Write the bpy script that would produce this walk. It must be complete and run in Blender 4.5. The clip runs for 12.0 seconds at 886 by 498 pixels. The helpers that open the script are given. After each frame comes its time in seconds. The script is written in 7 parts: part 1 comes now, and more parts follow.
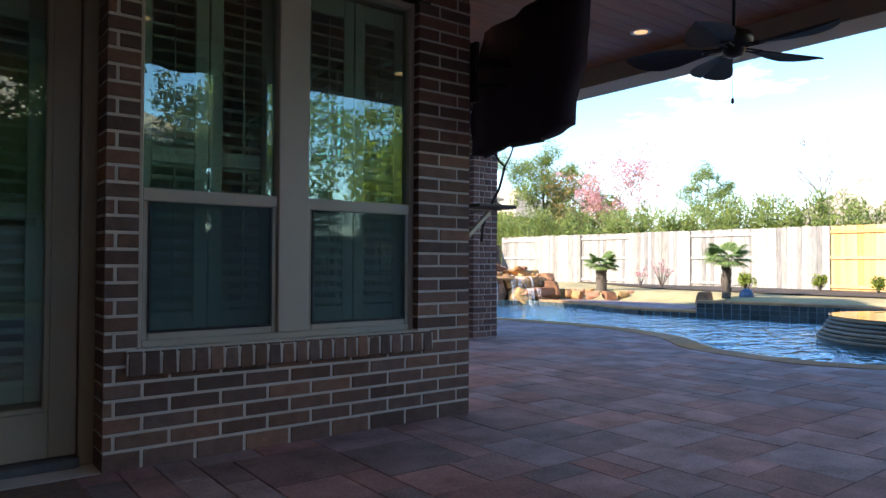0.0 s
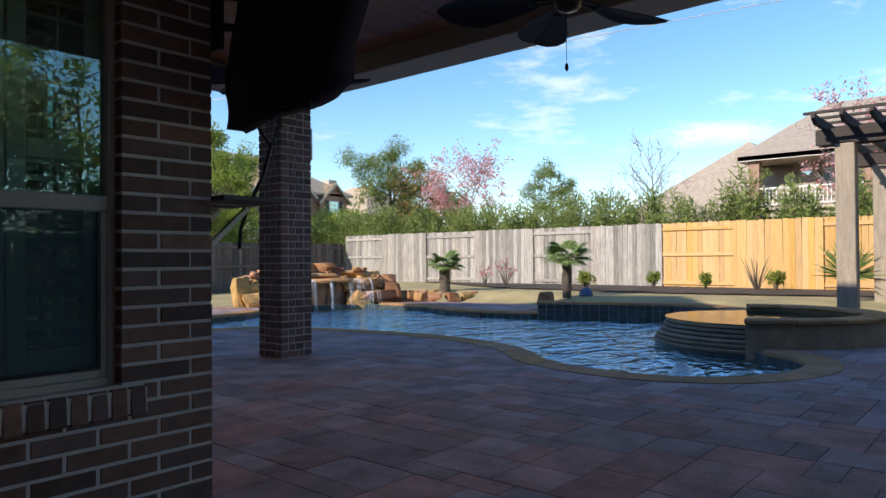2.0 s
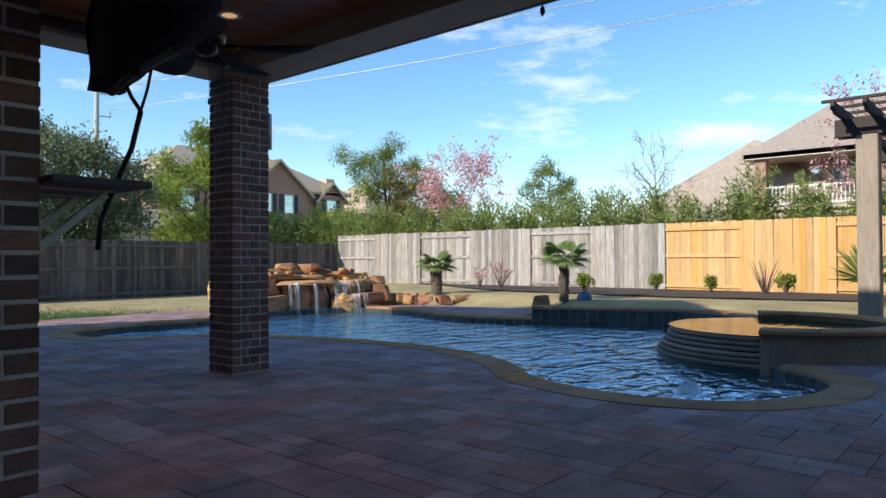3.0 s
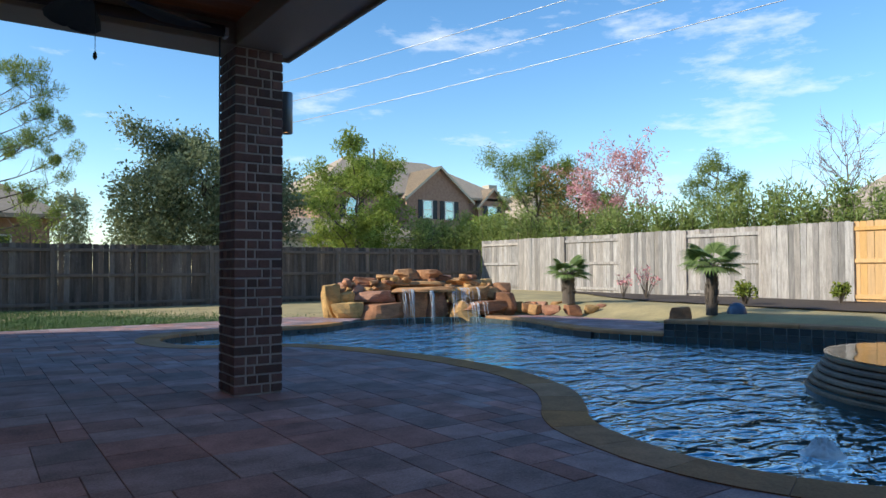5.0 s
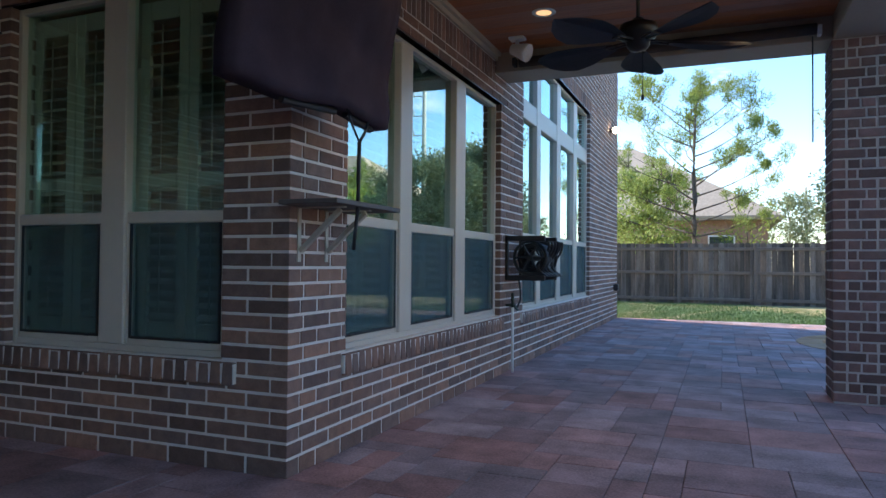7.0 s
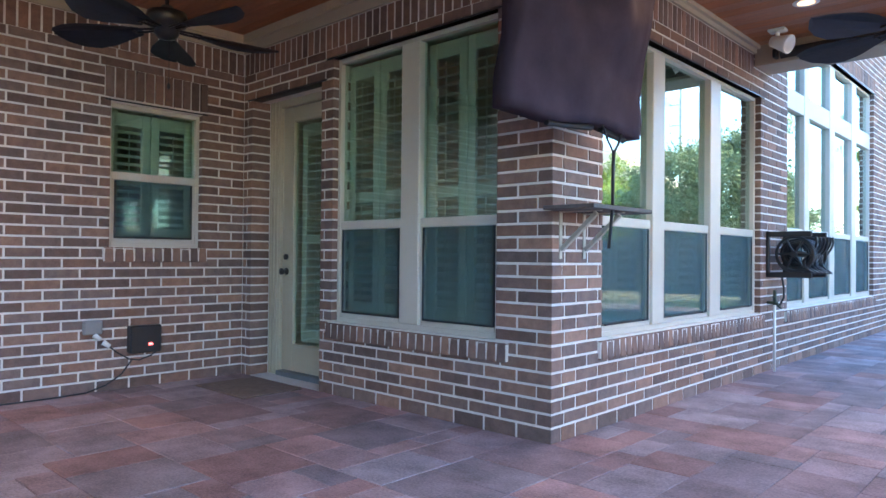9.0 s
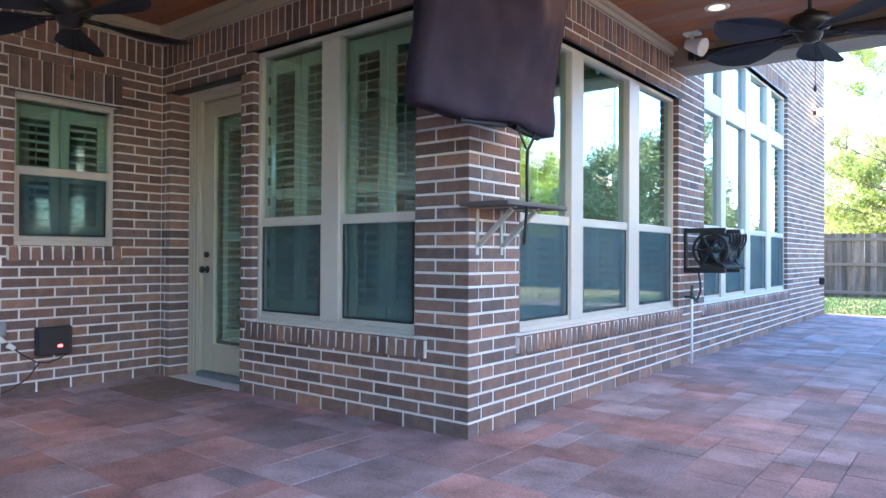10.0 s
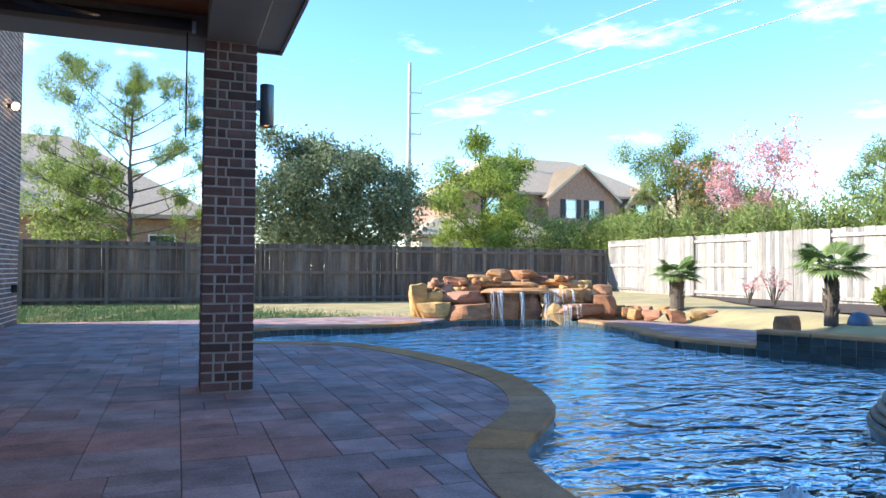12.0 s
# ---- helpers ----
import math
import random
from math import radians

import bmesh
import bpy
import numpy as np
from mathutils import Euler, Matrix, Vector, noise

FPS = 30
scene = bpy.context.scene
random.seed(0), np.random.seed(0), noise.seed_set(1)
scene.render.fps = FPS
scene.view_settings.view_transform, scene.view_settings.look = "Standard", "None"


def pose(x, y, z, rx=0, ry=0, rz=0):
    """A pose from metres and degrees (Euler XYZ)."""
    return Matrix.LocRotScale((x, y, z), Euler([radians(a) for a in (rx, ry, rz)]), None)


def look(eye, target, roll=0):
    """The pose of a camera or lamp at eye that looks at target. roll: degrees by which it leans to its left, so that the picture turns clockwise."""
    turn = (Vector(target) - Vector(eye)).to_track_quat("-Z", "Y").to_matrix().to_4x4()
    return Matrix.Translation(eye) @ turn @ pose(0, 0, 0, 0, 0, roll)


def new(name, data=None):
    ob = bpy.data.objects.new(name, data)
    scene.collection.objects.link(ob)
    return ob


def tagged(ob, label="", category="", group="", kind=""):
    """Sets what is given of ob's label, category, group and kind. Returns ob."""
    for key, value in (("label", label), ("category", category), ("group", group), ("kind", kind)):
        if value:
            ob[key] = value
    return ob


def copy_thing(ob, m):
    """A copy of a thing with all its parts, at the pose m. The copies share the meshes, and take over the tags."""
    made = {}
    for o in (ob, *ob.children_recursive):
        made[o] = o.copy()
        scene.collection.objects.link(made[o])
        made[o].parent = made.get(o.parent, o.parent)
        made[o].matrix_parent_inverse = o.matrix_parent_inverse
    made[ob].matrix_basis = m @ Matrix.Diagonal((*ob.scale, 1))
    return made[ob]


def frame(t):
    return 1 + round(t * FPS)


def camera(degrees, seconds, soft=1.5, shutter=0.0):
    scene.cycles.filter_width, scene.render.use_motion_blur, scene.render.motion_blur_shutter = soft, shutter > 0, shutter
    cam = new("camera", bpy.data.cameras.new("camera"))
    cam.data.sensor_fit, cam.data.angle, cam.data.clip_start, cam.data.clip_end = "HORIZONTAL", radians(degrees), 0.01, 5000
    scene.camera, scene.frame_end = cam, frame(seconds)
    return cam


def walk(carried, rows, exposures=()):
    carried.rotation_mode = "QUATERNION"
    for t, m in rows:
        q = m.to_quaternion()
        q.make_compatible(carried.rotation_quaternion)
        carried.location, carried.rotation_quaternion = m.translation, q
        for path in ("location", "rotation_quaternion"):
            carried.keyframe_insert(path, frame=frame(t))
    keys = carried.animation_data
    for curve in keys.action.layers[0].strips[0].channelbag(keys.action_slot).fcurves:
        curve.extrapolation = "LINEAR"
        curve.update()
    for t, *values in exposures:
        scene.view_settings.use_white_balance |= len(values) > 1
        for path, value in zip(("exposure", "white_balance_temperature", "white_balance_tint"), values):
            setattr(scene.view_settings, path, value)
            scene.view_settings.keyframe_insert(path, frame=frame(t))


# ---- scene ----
cam = camera(65.6, 12.0)
PATH = [
    (0, (0.402, 0.302, 0.988), (1.617, 1.89, 1.025), 0.3),
    (0.5, (0.568, 0.387, 0.959), (1.947, 1.836, 0.999), -0.4),
    (1, (0.834, 0.547, 0.983), (2.288, 1.919, 1.015), -0.4),
    (1.5, (1.182, 0.76, 1.046), (2.684, 2.08, 1.076), -0.5),
    (2, (1.59, 0.943, 1.074), (3.11, 2.243, 1.103), -0.4),
    (2.5, (2.019, 1.131, 1.098), (3.539, 2.43, 1.126), -0.3),
    (4.3, (3.622, 1.605, 1.057), (4.997, 3.056, 1.105), -0.2),
    (4.5, (3.815, 1.589, 1.053), (5.134, 3.091, 1.103), -0.3),
    (5, (4.318, 1.535, 1.046), (5.453, 3.181, 1.099), -0.2),
    (5.5, (4.738, 1.439, 1.048), (5.518, 3.28, 1.101), -0.0),
    (6, (5.043, 1.382, 1.03), (5.342, 3.359, 1.081), 0.3),
    (6.5, (5.21, 1.196, 1.04), (4.934, 3.176, 1.091), 0.5),
    (7, (5.298, 0.927, 1.07), (4.542, 2.778, 1.111), 0.5),
    (7.5, (5.31, 0.746, 1.09), (4.234, 2.432, 1.115), 0.9),
    (7.7, (5.312, 0.693, 1.095), (4.16, 2.327, 1.117), 0.9),
    (9.3, (5.601, 0.455, 1.069), (4.231, 1.912, 1.09), 0.5),
    (9.5, (5.624, 0.472, 1.063), (4.267, 1.941, 1.086), 0.3),
    (10, (5.652, 0.565, 1.072), (4.416, 2.137, 1.088), 0.3),
    (10.5, (5.664, 0.722, 1.066), (4.702, 2.476, 1.08), 0.4),
    (11, (5.716, 0.921, 1.044), (5.29, 2.875, 1.067), 0.4),
    (11.5, (5.823, 1.078, 1.065), (5.981, 3.072, 1.103), 0.3),
    (12, (5.909, 1.233, 1.024), (6.628, 3.098, 1.079), 0.4),
]
EXPOSURES = [(0.0, 1.58, 6800, 12), (0.5, 1.12, 6800, 12), (1.0, 1.0, 6800, 12), (1.5, 0.65, 6800, 12), (2.5, 0.45, 6700, 10), (4.5, 0.4, 6600, 8), (5.5, 0.4, 6400, 6), (6.0, 0.75, 6200, 7),
             (6.5, 1.1, 6150, 9), (7.0, 1.55, 6500, 12), (7.6, 2.1, 6600, 14), (9.4, 3.45, 6400, 13), (10.5, 3.38, 6500, 14), (11.0, 2.85, 6900, 16), (11.5, 2.1, 6600, 12), (12.0, 1.42, 6350, 9)]
walk(cam, [(t, look(eye, target, roll)) for t, eye, target, roll in PATH], EXPOSURES)

# ---- sky and sun ----
SUN_ELEV, SUN_AZ = 29.5, 162.0   # the sun stands low over the house; azimuth of the sun measured from +x towards +y
sun_dir = Vector((math.cos(radians(SUN_AZ)) * math.cos(radians(SUN_ELEV)), math.sin(radians(SUN_AZ)) * math.cos(radians(SUN_ELEV)), math.sin(radians(SUN_ELEV))))
sun_data = bpy.data.lights.new("sun", "SUN")
sun_data.energy, sun_data.angle, sun_data.color = 4.2, radians(0.55), (1.0, 0.93, 0.82)
sun = new("sun", sun_data)
sun.matrix_world = look(sun_dir * 60, (0, 0, 0))

world = bpy.data.worlds.new("sky")
scene.world = world
world.use_nodes = True
wn, wl = world.node_tree.nodes, world.node_tree.links
wn.clear()
w_out, w_bg = wn.new("ShaderNodeOutputWorld"), wn.new("ShaderNodeBackground")
w_sky = wn.new("ShaderNodeTexSky")
w_sky.sky_type, w_sky.sun_disc = "NISHITA", False
w_sky.sun_elevation, w_sky.sun_rotation = radians(SUN_ELEV), radians(90 - SUN_AZ)
w_sky.air_density, w_sky.dust_density, w_sky.ozone_density = 1.0, 0.1, 3.0
w_bg.inputs["Strength"].default_value = 0.15
# thin fair-weather clouds over the blue
w_tc, w_map = wn.new("ShaderNodeTexCoord"), wn.new("ShaderNodeMapping")
w_map.inputs["Scale"].default_value = (2.2, 2.2, 7.5)
w_map.inputs["Rotation"].default_value = (0, radians(14), radians(25))
w_noise, w_ramp = wn.new("ShaderNodeTexNoise"), wn.new("ShaderNodeValToRGB")
w_noise.inputs["Scale"].default_value, w_noise.inputs["Detail"].default_value, w_noise.inputs["Roughness"].default_value = 2.3, 9.0, 0.62
w_ramp.color_ramp.elements[0].position, w_ramp.color_ramp.elements[1].position = 0.57, 0.82
w_mix = wn.new("ShaderNodeMix")
w_mix.data_type = "RGBA"
w_mix.inputs["B"].default_value = (6.2, 6.4, 6.8, 1)
wl.new(w_tc.outputs["Generated"], w_map.inputs["Vector"])
wl.new(w_map.outputs["Vector"], w_noise.inputs["Vector"])
w_sum = w_noise.outputs["Fac"]
for az, el, wide, much in ((38, 20, 0.955, 0.045), (9, 16, 0.965, 0.05)):
    w_dot, w_rng, w_add = wn.new("ShaderNodeVectorMath"), wn.new("ShaderNodeMapRange"), wn.new("ShaderNodeMath")
    w_dot.operation, w_add.operation = "DOT_PRODUCT", "ADD"
    w_dot.inputs[1].default_value = (math.cos(radians(az)) * math.cos(radians(el)), math.sin(radians(az)) * math.cos(radians(el)), math.sin(radians(el)))
    w_rng.interpolation_type = "SMOOTHSTEP"
    w_rng.inputs["From Min"].default_value, w_rng.inputs["From Max"].default_value, w_rng.inputs["To Max"].default_value = wide, 1.0, much
    wl.new(w_tc.outputs["Generated"], w_dot.inputs[0])
    wl.new(w_dot.outputs["Value"], w_rng.inputs["Value"])
    wl.new(w_rng.outputs["Result"], w_add.inputs[0])
    wl.new(w_sum, w_add.inputs[1])
    w_sum = w_add.outputs[0]
wl.new(w_sum, w_ramp.inputs["Fac"])
wl.new(w_ramp.outputs["Color"], w_mix.inputs["Factor"])
w_sat = wn.new("ShaderNodeHueSaturation")
w_sat.inputs["Saturation"].default_value, w_sat.inputs["Value"].default_value = 1.18, 1.16
wl.new(w_sky.outputs["Color"], w_sat.inputs["Color"])
wl.new(w_sat.outputs["Color"], w_mix.inputs["A"])
wl.new(w_mix.outputs["Result"], w_bg.inputs["Color"])
wl.new(w_bg.outputs["Background"], w_out.inputs["Surface"])

# ---- materials ----
def surface(name, color, rough=0.7, metal=0.0, vary=0.25, scale=6.0, fine=60.0, bump=0.15, bump_scale=None, piece=0.0, dark=None, spec=0.5, stretch=(1, 1, 1)):
    """A plain surface with stains at a coarse scale, grain at a fine one, relief, and a tone that differs from piece to piece."""
    m = bpy.data.materials.new(name)
    m.use_nodes = True
    n, l = m.node_tree.nodes, m.node_tree.links
    b = n["Principled BSDF"]
    b.inputs["Metallic"].default_value, b.inputs["Specular IOR Level"].default_value = metal, spec
    tc, mp = n.new("ShaderNodeTexCoord"), n.new("ShaderNodeMapping")
    mp.inputs["Scale"].default_value = stretch
    geo = n.new("ShaderNodeNewGeometry")
    l.new(geo.outputs["Position"], mp.inputs["Vector"])
    n1, n2 = n.new("ShaderNodeTexNoise"), n.new("ShaderNodeTexNoise")
    for k, s, d in ((n1, scale, 5), (n2, fine, 4)):
        k.inputs["Scale"].default_value, k.inputs["Detail"].default_value, k.inputs["Roughness"].default_value = s, d, 0.62
        l.new(mp.outputs["Vector"], k.inputs["Vector"])
    add = n.new("ShaderNodeMath")
    add.operation = "MULTIPLY_ADD"
    add.inputs[1].default_value = 0.6
    l.new(n1.outputs["Fac"], add.inputs[0])
    mul = n.new("ShaderNodeMath")
    mul.operation = "MULTIPLY"
    mul.inputs[1].default_value = 0.4
    l.new(n2.outputs["Fac"], mul.inputs[0])
    l.new(mul.outputs[0], add.inputs[2])
    ramp = n.new("ShaderNodeValToRGB")
    low = dark or tuple(c * (1 - vary) for c in color)
    high = tuple(min(1, c * (1 + vary * 0.7)) for c in color)
    e = ramp.color_ramp.elements
    e[0].position, e[0].color, e[1].position, e[1].color = 0.33, (*low, 1), 0.68, (*high, 1)
    l.new(add.outputs[0], ramp.inputs["Fac"])
    col = ramp.outputs["Color"]
    if piece:
        info = n.new("ShaderNodeObjectInfo")
        s = n.new("ShaderNodeMath")
        s.operation = "ADD"
        l.new(info.outputs["Random"], s.inputs[0])
        l.new(geo.outputs["Random Per Island"], s.inputs[1])
        fr = n.new("ShaderNodeMath")
        fr.operation = "FRACT"
        l.new(s.outputs[0], fr.inputs[0])
        mr = n.new("ShaderNodeMapRange")
        mr.inputs["To Min"].default_value, mr.inputs["To Max"].default_value = 1 - piece, 1 + piece * 0.8
        l.new(fr.outputs[0], mr.inputs["Value"])
        hsv = n.new("ShaderNodeHueSaturation")
        l.new(mr.outputs["Result"], hsv.inputs["Value"])
        mr2 = n.new("ShaderNodeMapRange")
        fr2 = n.new("ShaderNodeMath")
        fr2.operation = "MULTIPLY"
        fr2.inputs[1].default_value = 7.31
        l.new(fr.outputs[0], fr2.inputs[0])
        fr3 = n.new("ShaderNodeMath")
        fr3.operation = "FRACT"
        l.new(fr2.outputs[0], fr3.inputs[0])
        mr2.inputs["To Min"].default_value, mr2.inputs["To Max"].default_value = 1 - piece * 0.8, 1 + piece * 0.6
        l.new(fr3.outputs[0], mr2.inputs["Value"])
        l.new(mr2.outputs["Result"], hsv.inputs["Saturation"])
        l.new(col, hsv.inputs["Color"])
        col = hsv.outputs["Color"]
    l.new(col, b.inputs["Base Color"])
    rr = n.new("ShaderNodeMapRange")
    rr.inputs["To Min"].default_value, rr.inputs["To Max"].default_value = max(0.02, rough - 0.1), min(1, rough + 0.1)
    l.new(n1.outputs["Fac"], rr.inputs["Value"])
    l.new(rr.outputs["Result"], b.inputs["Roughness"])
    if bump:
        bp = n.new("ShaderNodeBump")
        bp.inputs["Strength"].default_value, bp.inputs["Distance"].default_value = bump, 0.01
        l.new(add.outputs[0], bp.inputs["Height"])
        l.new(bp.outputs["Normal"], b.inputs["Normal"])
    return m


def two_tone(name, c1, c2, **kw):
    """Pieces of two kinds of clay: the tone runs from c1 to c2 from piece to piece."""
    m = surface(name, c1, **kw)
    n, l = m.node_tree.nodes, m.node_tree.links
    hsv = [k for k in n if k.type == "HUE_SAT"][0]
    src = hsv.inputs["Color"].links[0].from_socket
    mix = n.new("ShaderNodeMix")
    mix.data_type, mix.blend_type = "RGBA", "MULTIPLY"
    mix.inputs["Factor"].default_value = 1.0
    ramp = n.new("ShaderNodeValToRGB")
    e = ramp.color_ramp.elements
    e[0].position, e[0].color, e[1].position, e[1].color = 0.35, (1, 1, 1, 1), 1.0, (*[b / a for a, b in zip(c1, c2)], 1)
    fr = [k for k in n if k.type == "MATH" and k.operation == "FRACT"][-1]
    l.new(fr.outputs[0], ramp.inputs["Fac"])
    l.new(src, mix.inputs["A"])
    l.new(ramp.outputs["Color"], mix.inputs["B"])
    l.new(mix.outputs["Result"], hsv.inputs["Color"])
    return m


def glass(name, tint=(0.75, 0.9, 0.86), rough=0.0, mirror=0.12):
    """Coated window glass: a clear tinted sheet with a stronger gloss than bare glass."""
    m = bpy.data.materials.new(name)
    m.use_nodes = True
    n, l = m.node_tree.nodes, m.node_tree.links
    n.clear()
    out, mix, tr, gl = n.new("ShaderNodeOutputMaterial"), n.new("ShaderNodeMixShader"), n.new("ShaderNodeBsdfTransparent"), n.new("ShaderNodeBsdfGlossy")
    fr, pw, ad = n.new("ShaderNodeLayerWeight"), n.new("ShaderNodeMath"), n.new("ShaderNodeMath")
    fr.inputs["Blend"].default_value = 0.5
    pw.operation, ad.operation = "POWER", "MULTIPLY_ADD"
    pw.inputs[1].default_value = 4.0
    ad.inputs[1].default_value, ad.inputs[2].default_value, ad.use_clamp = 0.9, mirror, True
    tr.inputs["Color"].default_value, gl.inputs["Color"].default_value = (*tint, 1), (0.9, 1.0, 0.97, 1)
    gl.inputs["Roughness"].default_value = rough
    l.new(fr.outputs["Facing"], pw.inputs[0])
    l.new(pw.outputs[0], ad.inputs[0])
    l.new(ad.outputs[0], mix.inputs["Fac"])
    l.new(tr.outputs[0], mix.inputs[1])
    l.new(gl.outputs[0], mix.inputs[2])
    l.new(mix.outputs[0], out.inputs["Surface"])
    return m


def lamp_glow(name, color, strength):
    m = bpy.data.materials.new(name)
    m.use_nodes = True
    b = m.node_tree.nodes["Principled BSDF"]
    b.inputs["Emission Color"].default_value, b.inputs["Emission Strength"].default_value = (*color, 1), strength
    return m


def water_material(name, tint, rough, coarse, fine, height, gloss=(0.60, 0.80, 0.90)):
    """Clear tinted water: the basin shows through, and the gloss grows towards grazing views."""
    m = bpy.data.materials.new(name)
    m.use_nodes = True
    n, l = m.node_tree.nodes, m.node_tree.links
    n.clear()
    out, mix, tr, gl, fr = n.new("ShaderNodeOutputMaterial"), n.new("ShaderNodeMixShader"), n.new("ShaderNodeBsdfTransparent"), n.new("ShaderNodeBsdfGlossy"), n.new("ShaderNodeFresnel")
    tr.inputs["Color"].default_value, gl.inputs["Color"].default_value, gl.inputs["Roughness"].default_value, fr.inputs["IOR"].default_value = (*tint, 1), (*gloss, 1), rough, 1.19
    geo, mp = n.new("ShaderNodeNewGeometry"), n.new("ShaderNodeMapping")
    mp.inputs["Scale"].default_value, mp.inputs["Rotation"].default_value = (1.0, 1.8, 1.0), (0, 0, radians(-50))
    l.new(geo.outputs["Position"], mp.inputs["Vector"])
    n1, n2 = n.new("ShaderNodeTexNoise"), n.new("ShaderNodeTexNoise")
    for k, s, d in ((n1, coarse, 2.0), (n2, fine, 3.0)):
        k.inputs["Scale"].default_value, k.inputs["Detail"].default_value, k.inputs["Distortion"].default_value = s, d, 0.6
        l.new(mp.outputs["Vector"], k.inputs["Vector"])
    mx = n.new("ShaderNodeMath")
    mx.operation = "MULTIPLY_ADD"
    mx.inputs[1].default_value = 0.35
    l.new(n2.outputs["Fac"], mx.inputs[0])
    l.new(n1.outputs["Fac"], mx.inputs[2])
    bp = n.new("ShaderNodeBump")
    bp.inputs["Strength"].default_value, bp.inputs["Distance"].default_value = 1.0, height
    l.new(mx.outputs[0], bp.inputs["Height"])
    for k in (gl, fr):
        l.new(bp.outputs["Normal"], k.inputs["Normal"])
    l.new(fr.outputs[0], mix.inputs["Fac"])
    l.new(tr.outputs[0], mix.inputs[1])
    l.new(gl.outputs[0], mix.inputs[2])
    l.new(mix.outputs[0], out.inputs["Surface"])
    return m


M_BRICK = two_tone("brown_brick", (0.185, 0.105, 0.080), (0.28, 0.17, 0.13), rough=0.85, vary=0.35, scale=14, fine=120, bump=0.4, piece=0.3)
M_BRICK_RED = two_tone("red_brick", (0.165, 0.085, 0.07), (0.235, 0.15, 0.14), rough=0.85, vary=0.3, scale=14, fine=120, bump=0.35, piece=0.35)
M_MORTAR = surface("mortar", (0.68, 0.62, 0.56), rough=0.95, vary=0.15, scale=8, fine=150, bump=0.3)
M_MORTAR_DULL = surface("dull_mortar", (0.52, 0.46, 0.43), rough=0.95, vary=0.2, scale=8, fine=150, bump=0.3)
M_TRIM = surface("cream_trim_paint", (0.45, 0.39, 0.28), rough=0.5, vary=0.06, scale=3, fine=40, bump=0.03)
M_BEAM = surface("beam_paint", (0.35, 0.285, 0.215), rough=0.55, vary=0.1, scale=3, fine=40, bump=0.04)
M_WINFRAME = surface("window_frame_vinyl", (0.53, 0.48, 0.40), rough=0.4, vary=0.04, scale=3, fine=40, bump=0.02)
M_SHUTTER = surface("shutter_paint", (0.56, 0.53, 0.46), rough=0.45, vary=0.03, bump=0.02)
M_GLASS = glass("window_glass", (0.80, 0.94, 0.88), 0.0, 0.12)
M_GLASS_SUN = glass("tinted_window_glass", (0.50, 0.68, 0.65), 0.0, 0.30)
M_SCREEN = surface("insect_screen", (0.04, 0.09, 0.10), rough=0.6, vary=0.1, bump=0)
s_n, s_l = M_SCREEN.node_tree.nodes, M_SCREEN.node_tree.links
s_mix, s_tr = s_n.new("ShaderNodeMixShader"), s_n.new("ShaderNodeBsdfTransparent")
s_mix.inputs["Fac"].default_value = 0.34
s_l.new(s_tr.outputs[0], s_mix.inputs[1])
s_l.new(s_n["Principled BSDF"].outputs[0], s_mix.inputs[2])
s_l.new(s_mix.outputs[0], s_n["Material Output"].inputs["Surface"])
M_ROOM = surface("room_plaster", (0.6, 0.5, 0.4), rough=0.8, vary=0.05, bump=0.02)
M_CEIL = surface("stained_ceiling_boards", (0.36, 0.13, 0.055), rough=0.55, vary=0.35, scale=2.5, fine=30, bump=0.05, piece=0.15, stretch=(1, 8, 1))
M_PAVER = two_tone("concrete_pavers", (0.32, 0.225, 0.228), (0.375, 0.225, 0.205), rough=0.8, spec=0.25, vary=0.58, scale=3.2, fine=70, bump=0.3, piece=0.25)
M_JOINT = surface("paver_joint_sand", (0.13, 0.098, 0.09), rough=0.95, vary=0.3, scale=10, fine=120)
M_COPING = surface("coping_stone", (0.41, 0.215, 0.10), spec=0.2, rough=0.85, vary=0.45, scale=3, fine=70, bump=0.3, piece=0.15)
M_GROUND = surface("dormant_lawn", (0.43, 0.33, 0.16), rough=0.95, vary=0.35, scale=1.1, fine=45, bump=0.6, dark=(0.20, 0.17, 0.08))
M_MULCH = surface("dark_mulch", (0.07, 0.05, 0.038), rough=0.95, vary=0.5, scale=20, fine=140, bump=0.8)
M_LAWN = surface("green_lawn", (0.07, 0.12, 0.032), rough=0.95, vary=0.45, scale=1.6, fine=60, bump=0.6)
M_GRASS = surface("grass_blades", (0.07, 0.14, 0.03), rough=0.8, vary=0.3, scale=1.5, fine=30, piece=0.25, bump=0)
M_FENCE_GREY = surface("weathered_cedar", (0.36, 0.325, 0.29), rough=0.9, vary=0.5, scale=5, fine=45, bump=0.3, piece=0.36, stretch=(4, 4, 0.5))
M_FENCE_NEW = surface("new_cedar", (0.62, 0.36, 0.13), rough=0.75, vary=0.2, scale=5, fine=50, bump=0.15, piece=0.14, stretch=(4, 4, 0.5))
# old cedar of the north fence, its shade mixed into the colour
M_FENCE_OLD_SHADE = surface("old_grey_cedar", (0.145, 0.116, 0.096), rough=0.9, vary=0.75, scale=2.2, fine=36, bump=0.3, piece=0.5, stretch=(4, 4, 0.4))
M_PLASTER = surface("pool_plaster", (0.07, 0.40, 0.52), rough=0.7, vary=0.12, scale=3, fine=40, bump=0.05)
M_TILE = surface("waterline_tile", (0.05, 0.06, 0.055), rough=0.3, vary=0.4, scale=7, fine=60, piece=0.4)
M_WATER = water_material("pool_water", (0.28, 0.74, 0.90), 0.05, 1.8, 5.5, 0.23)
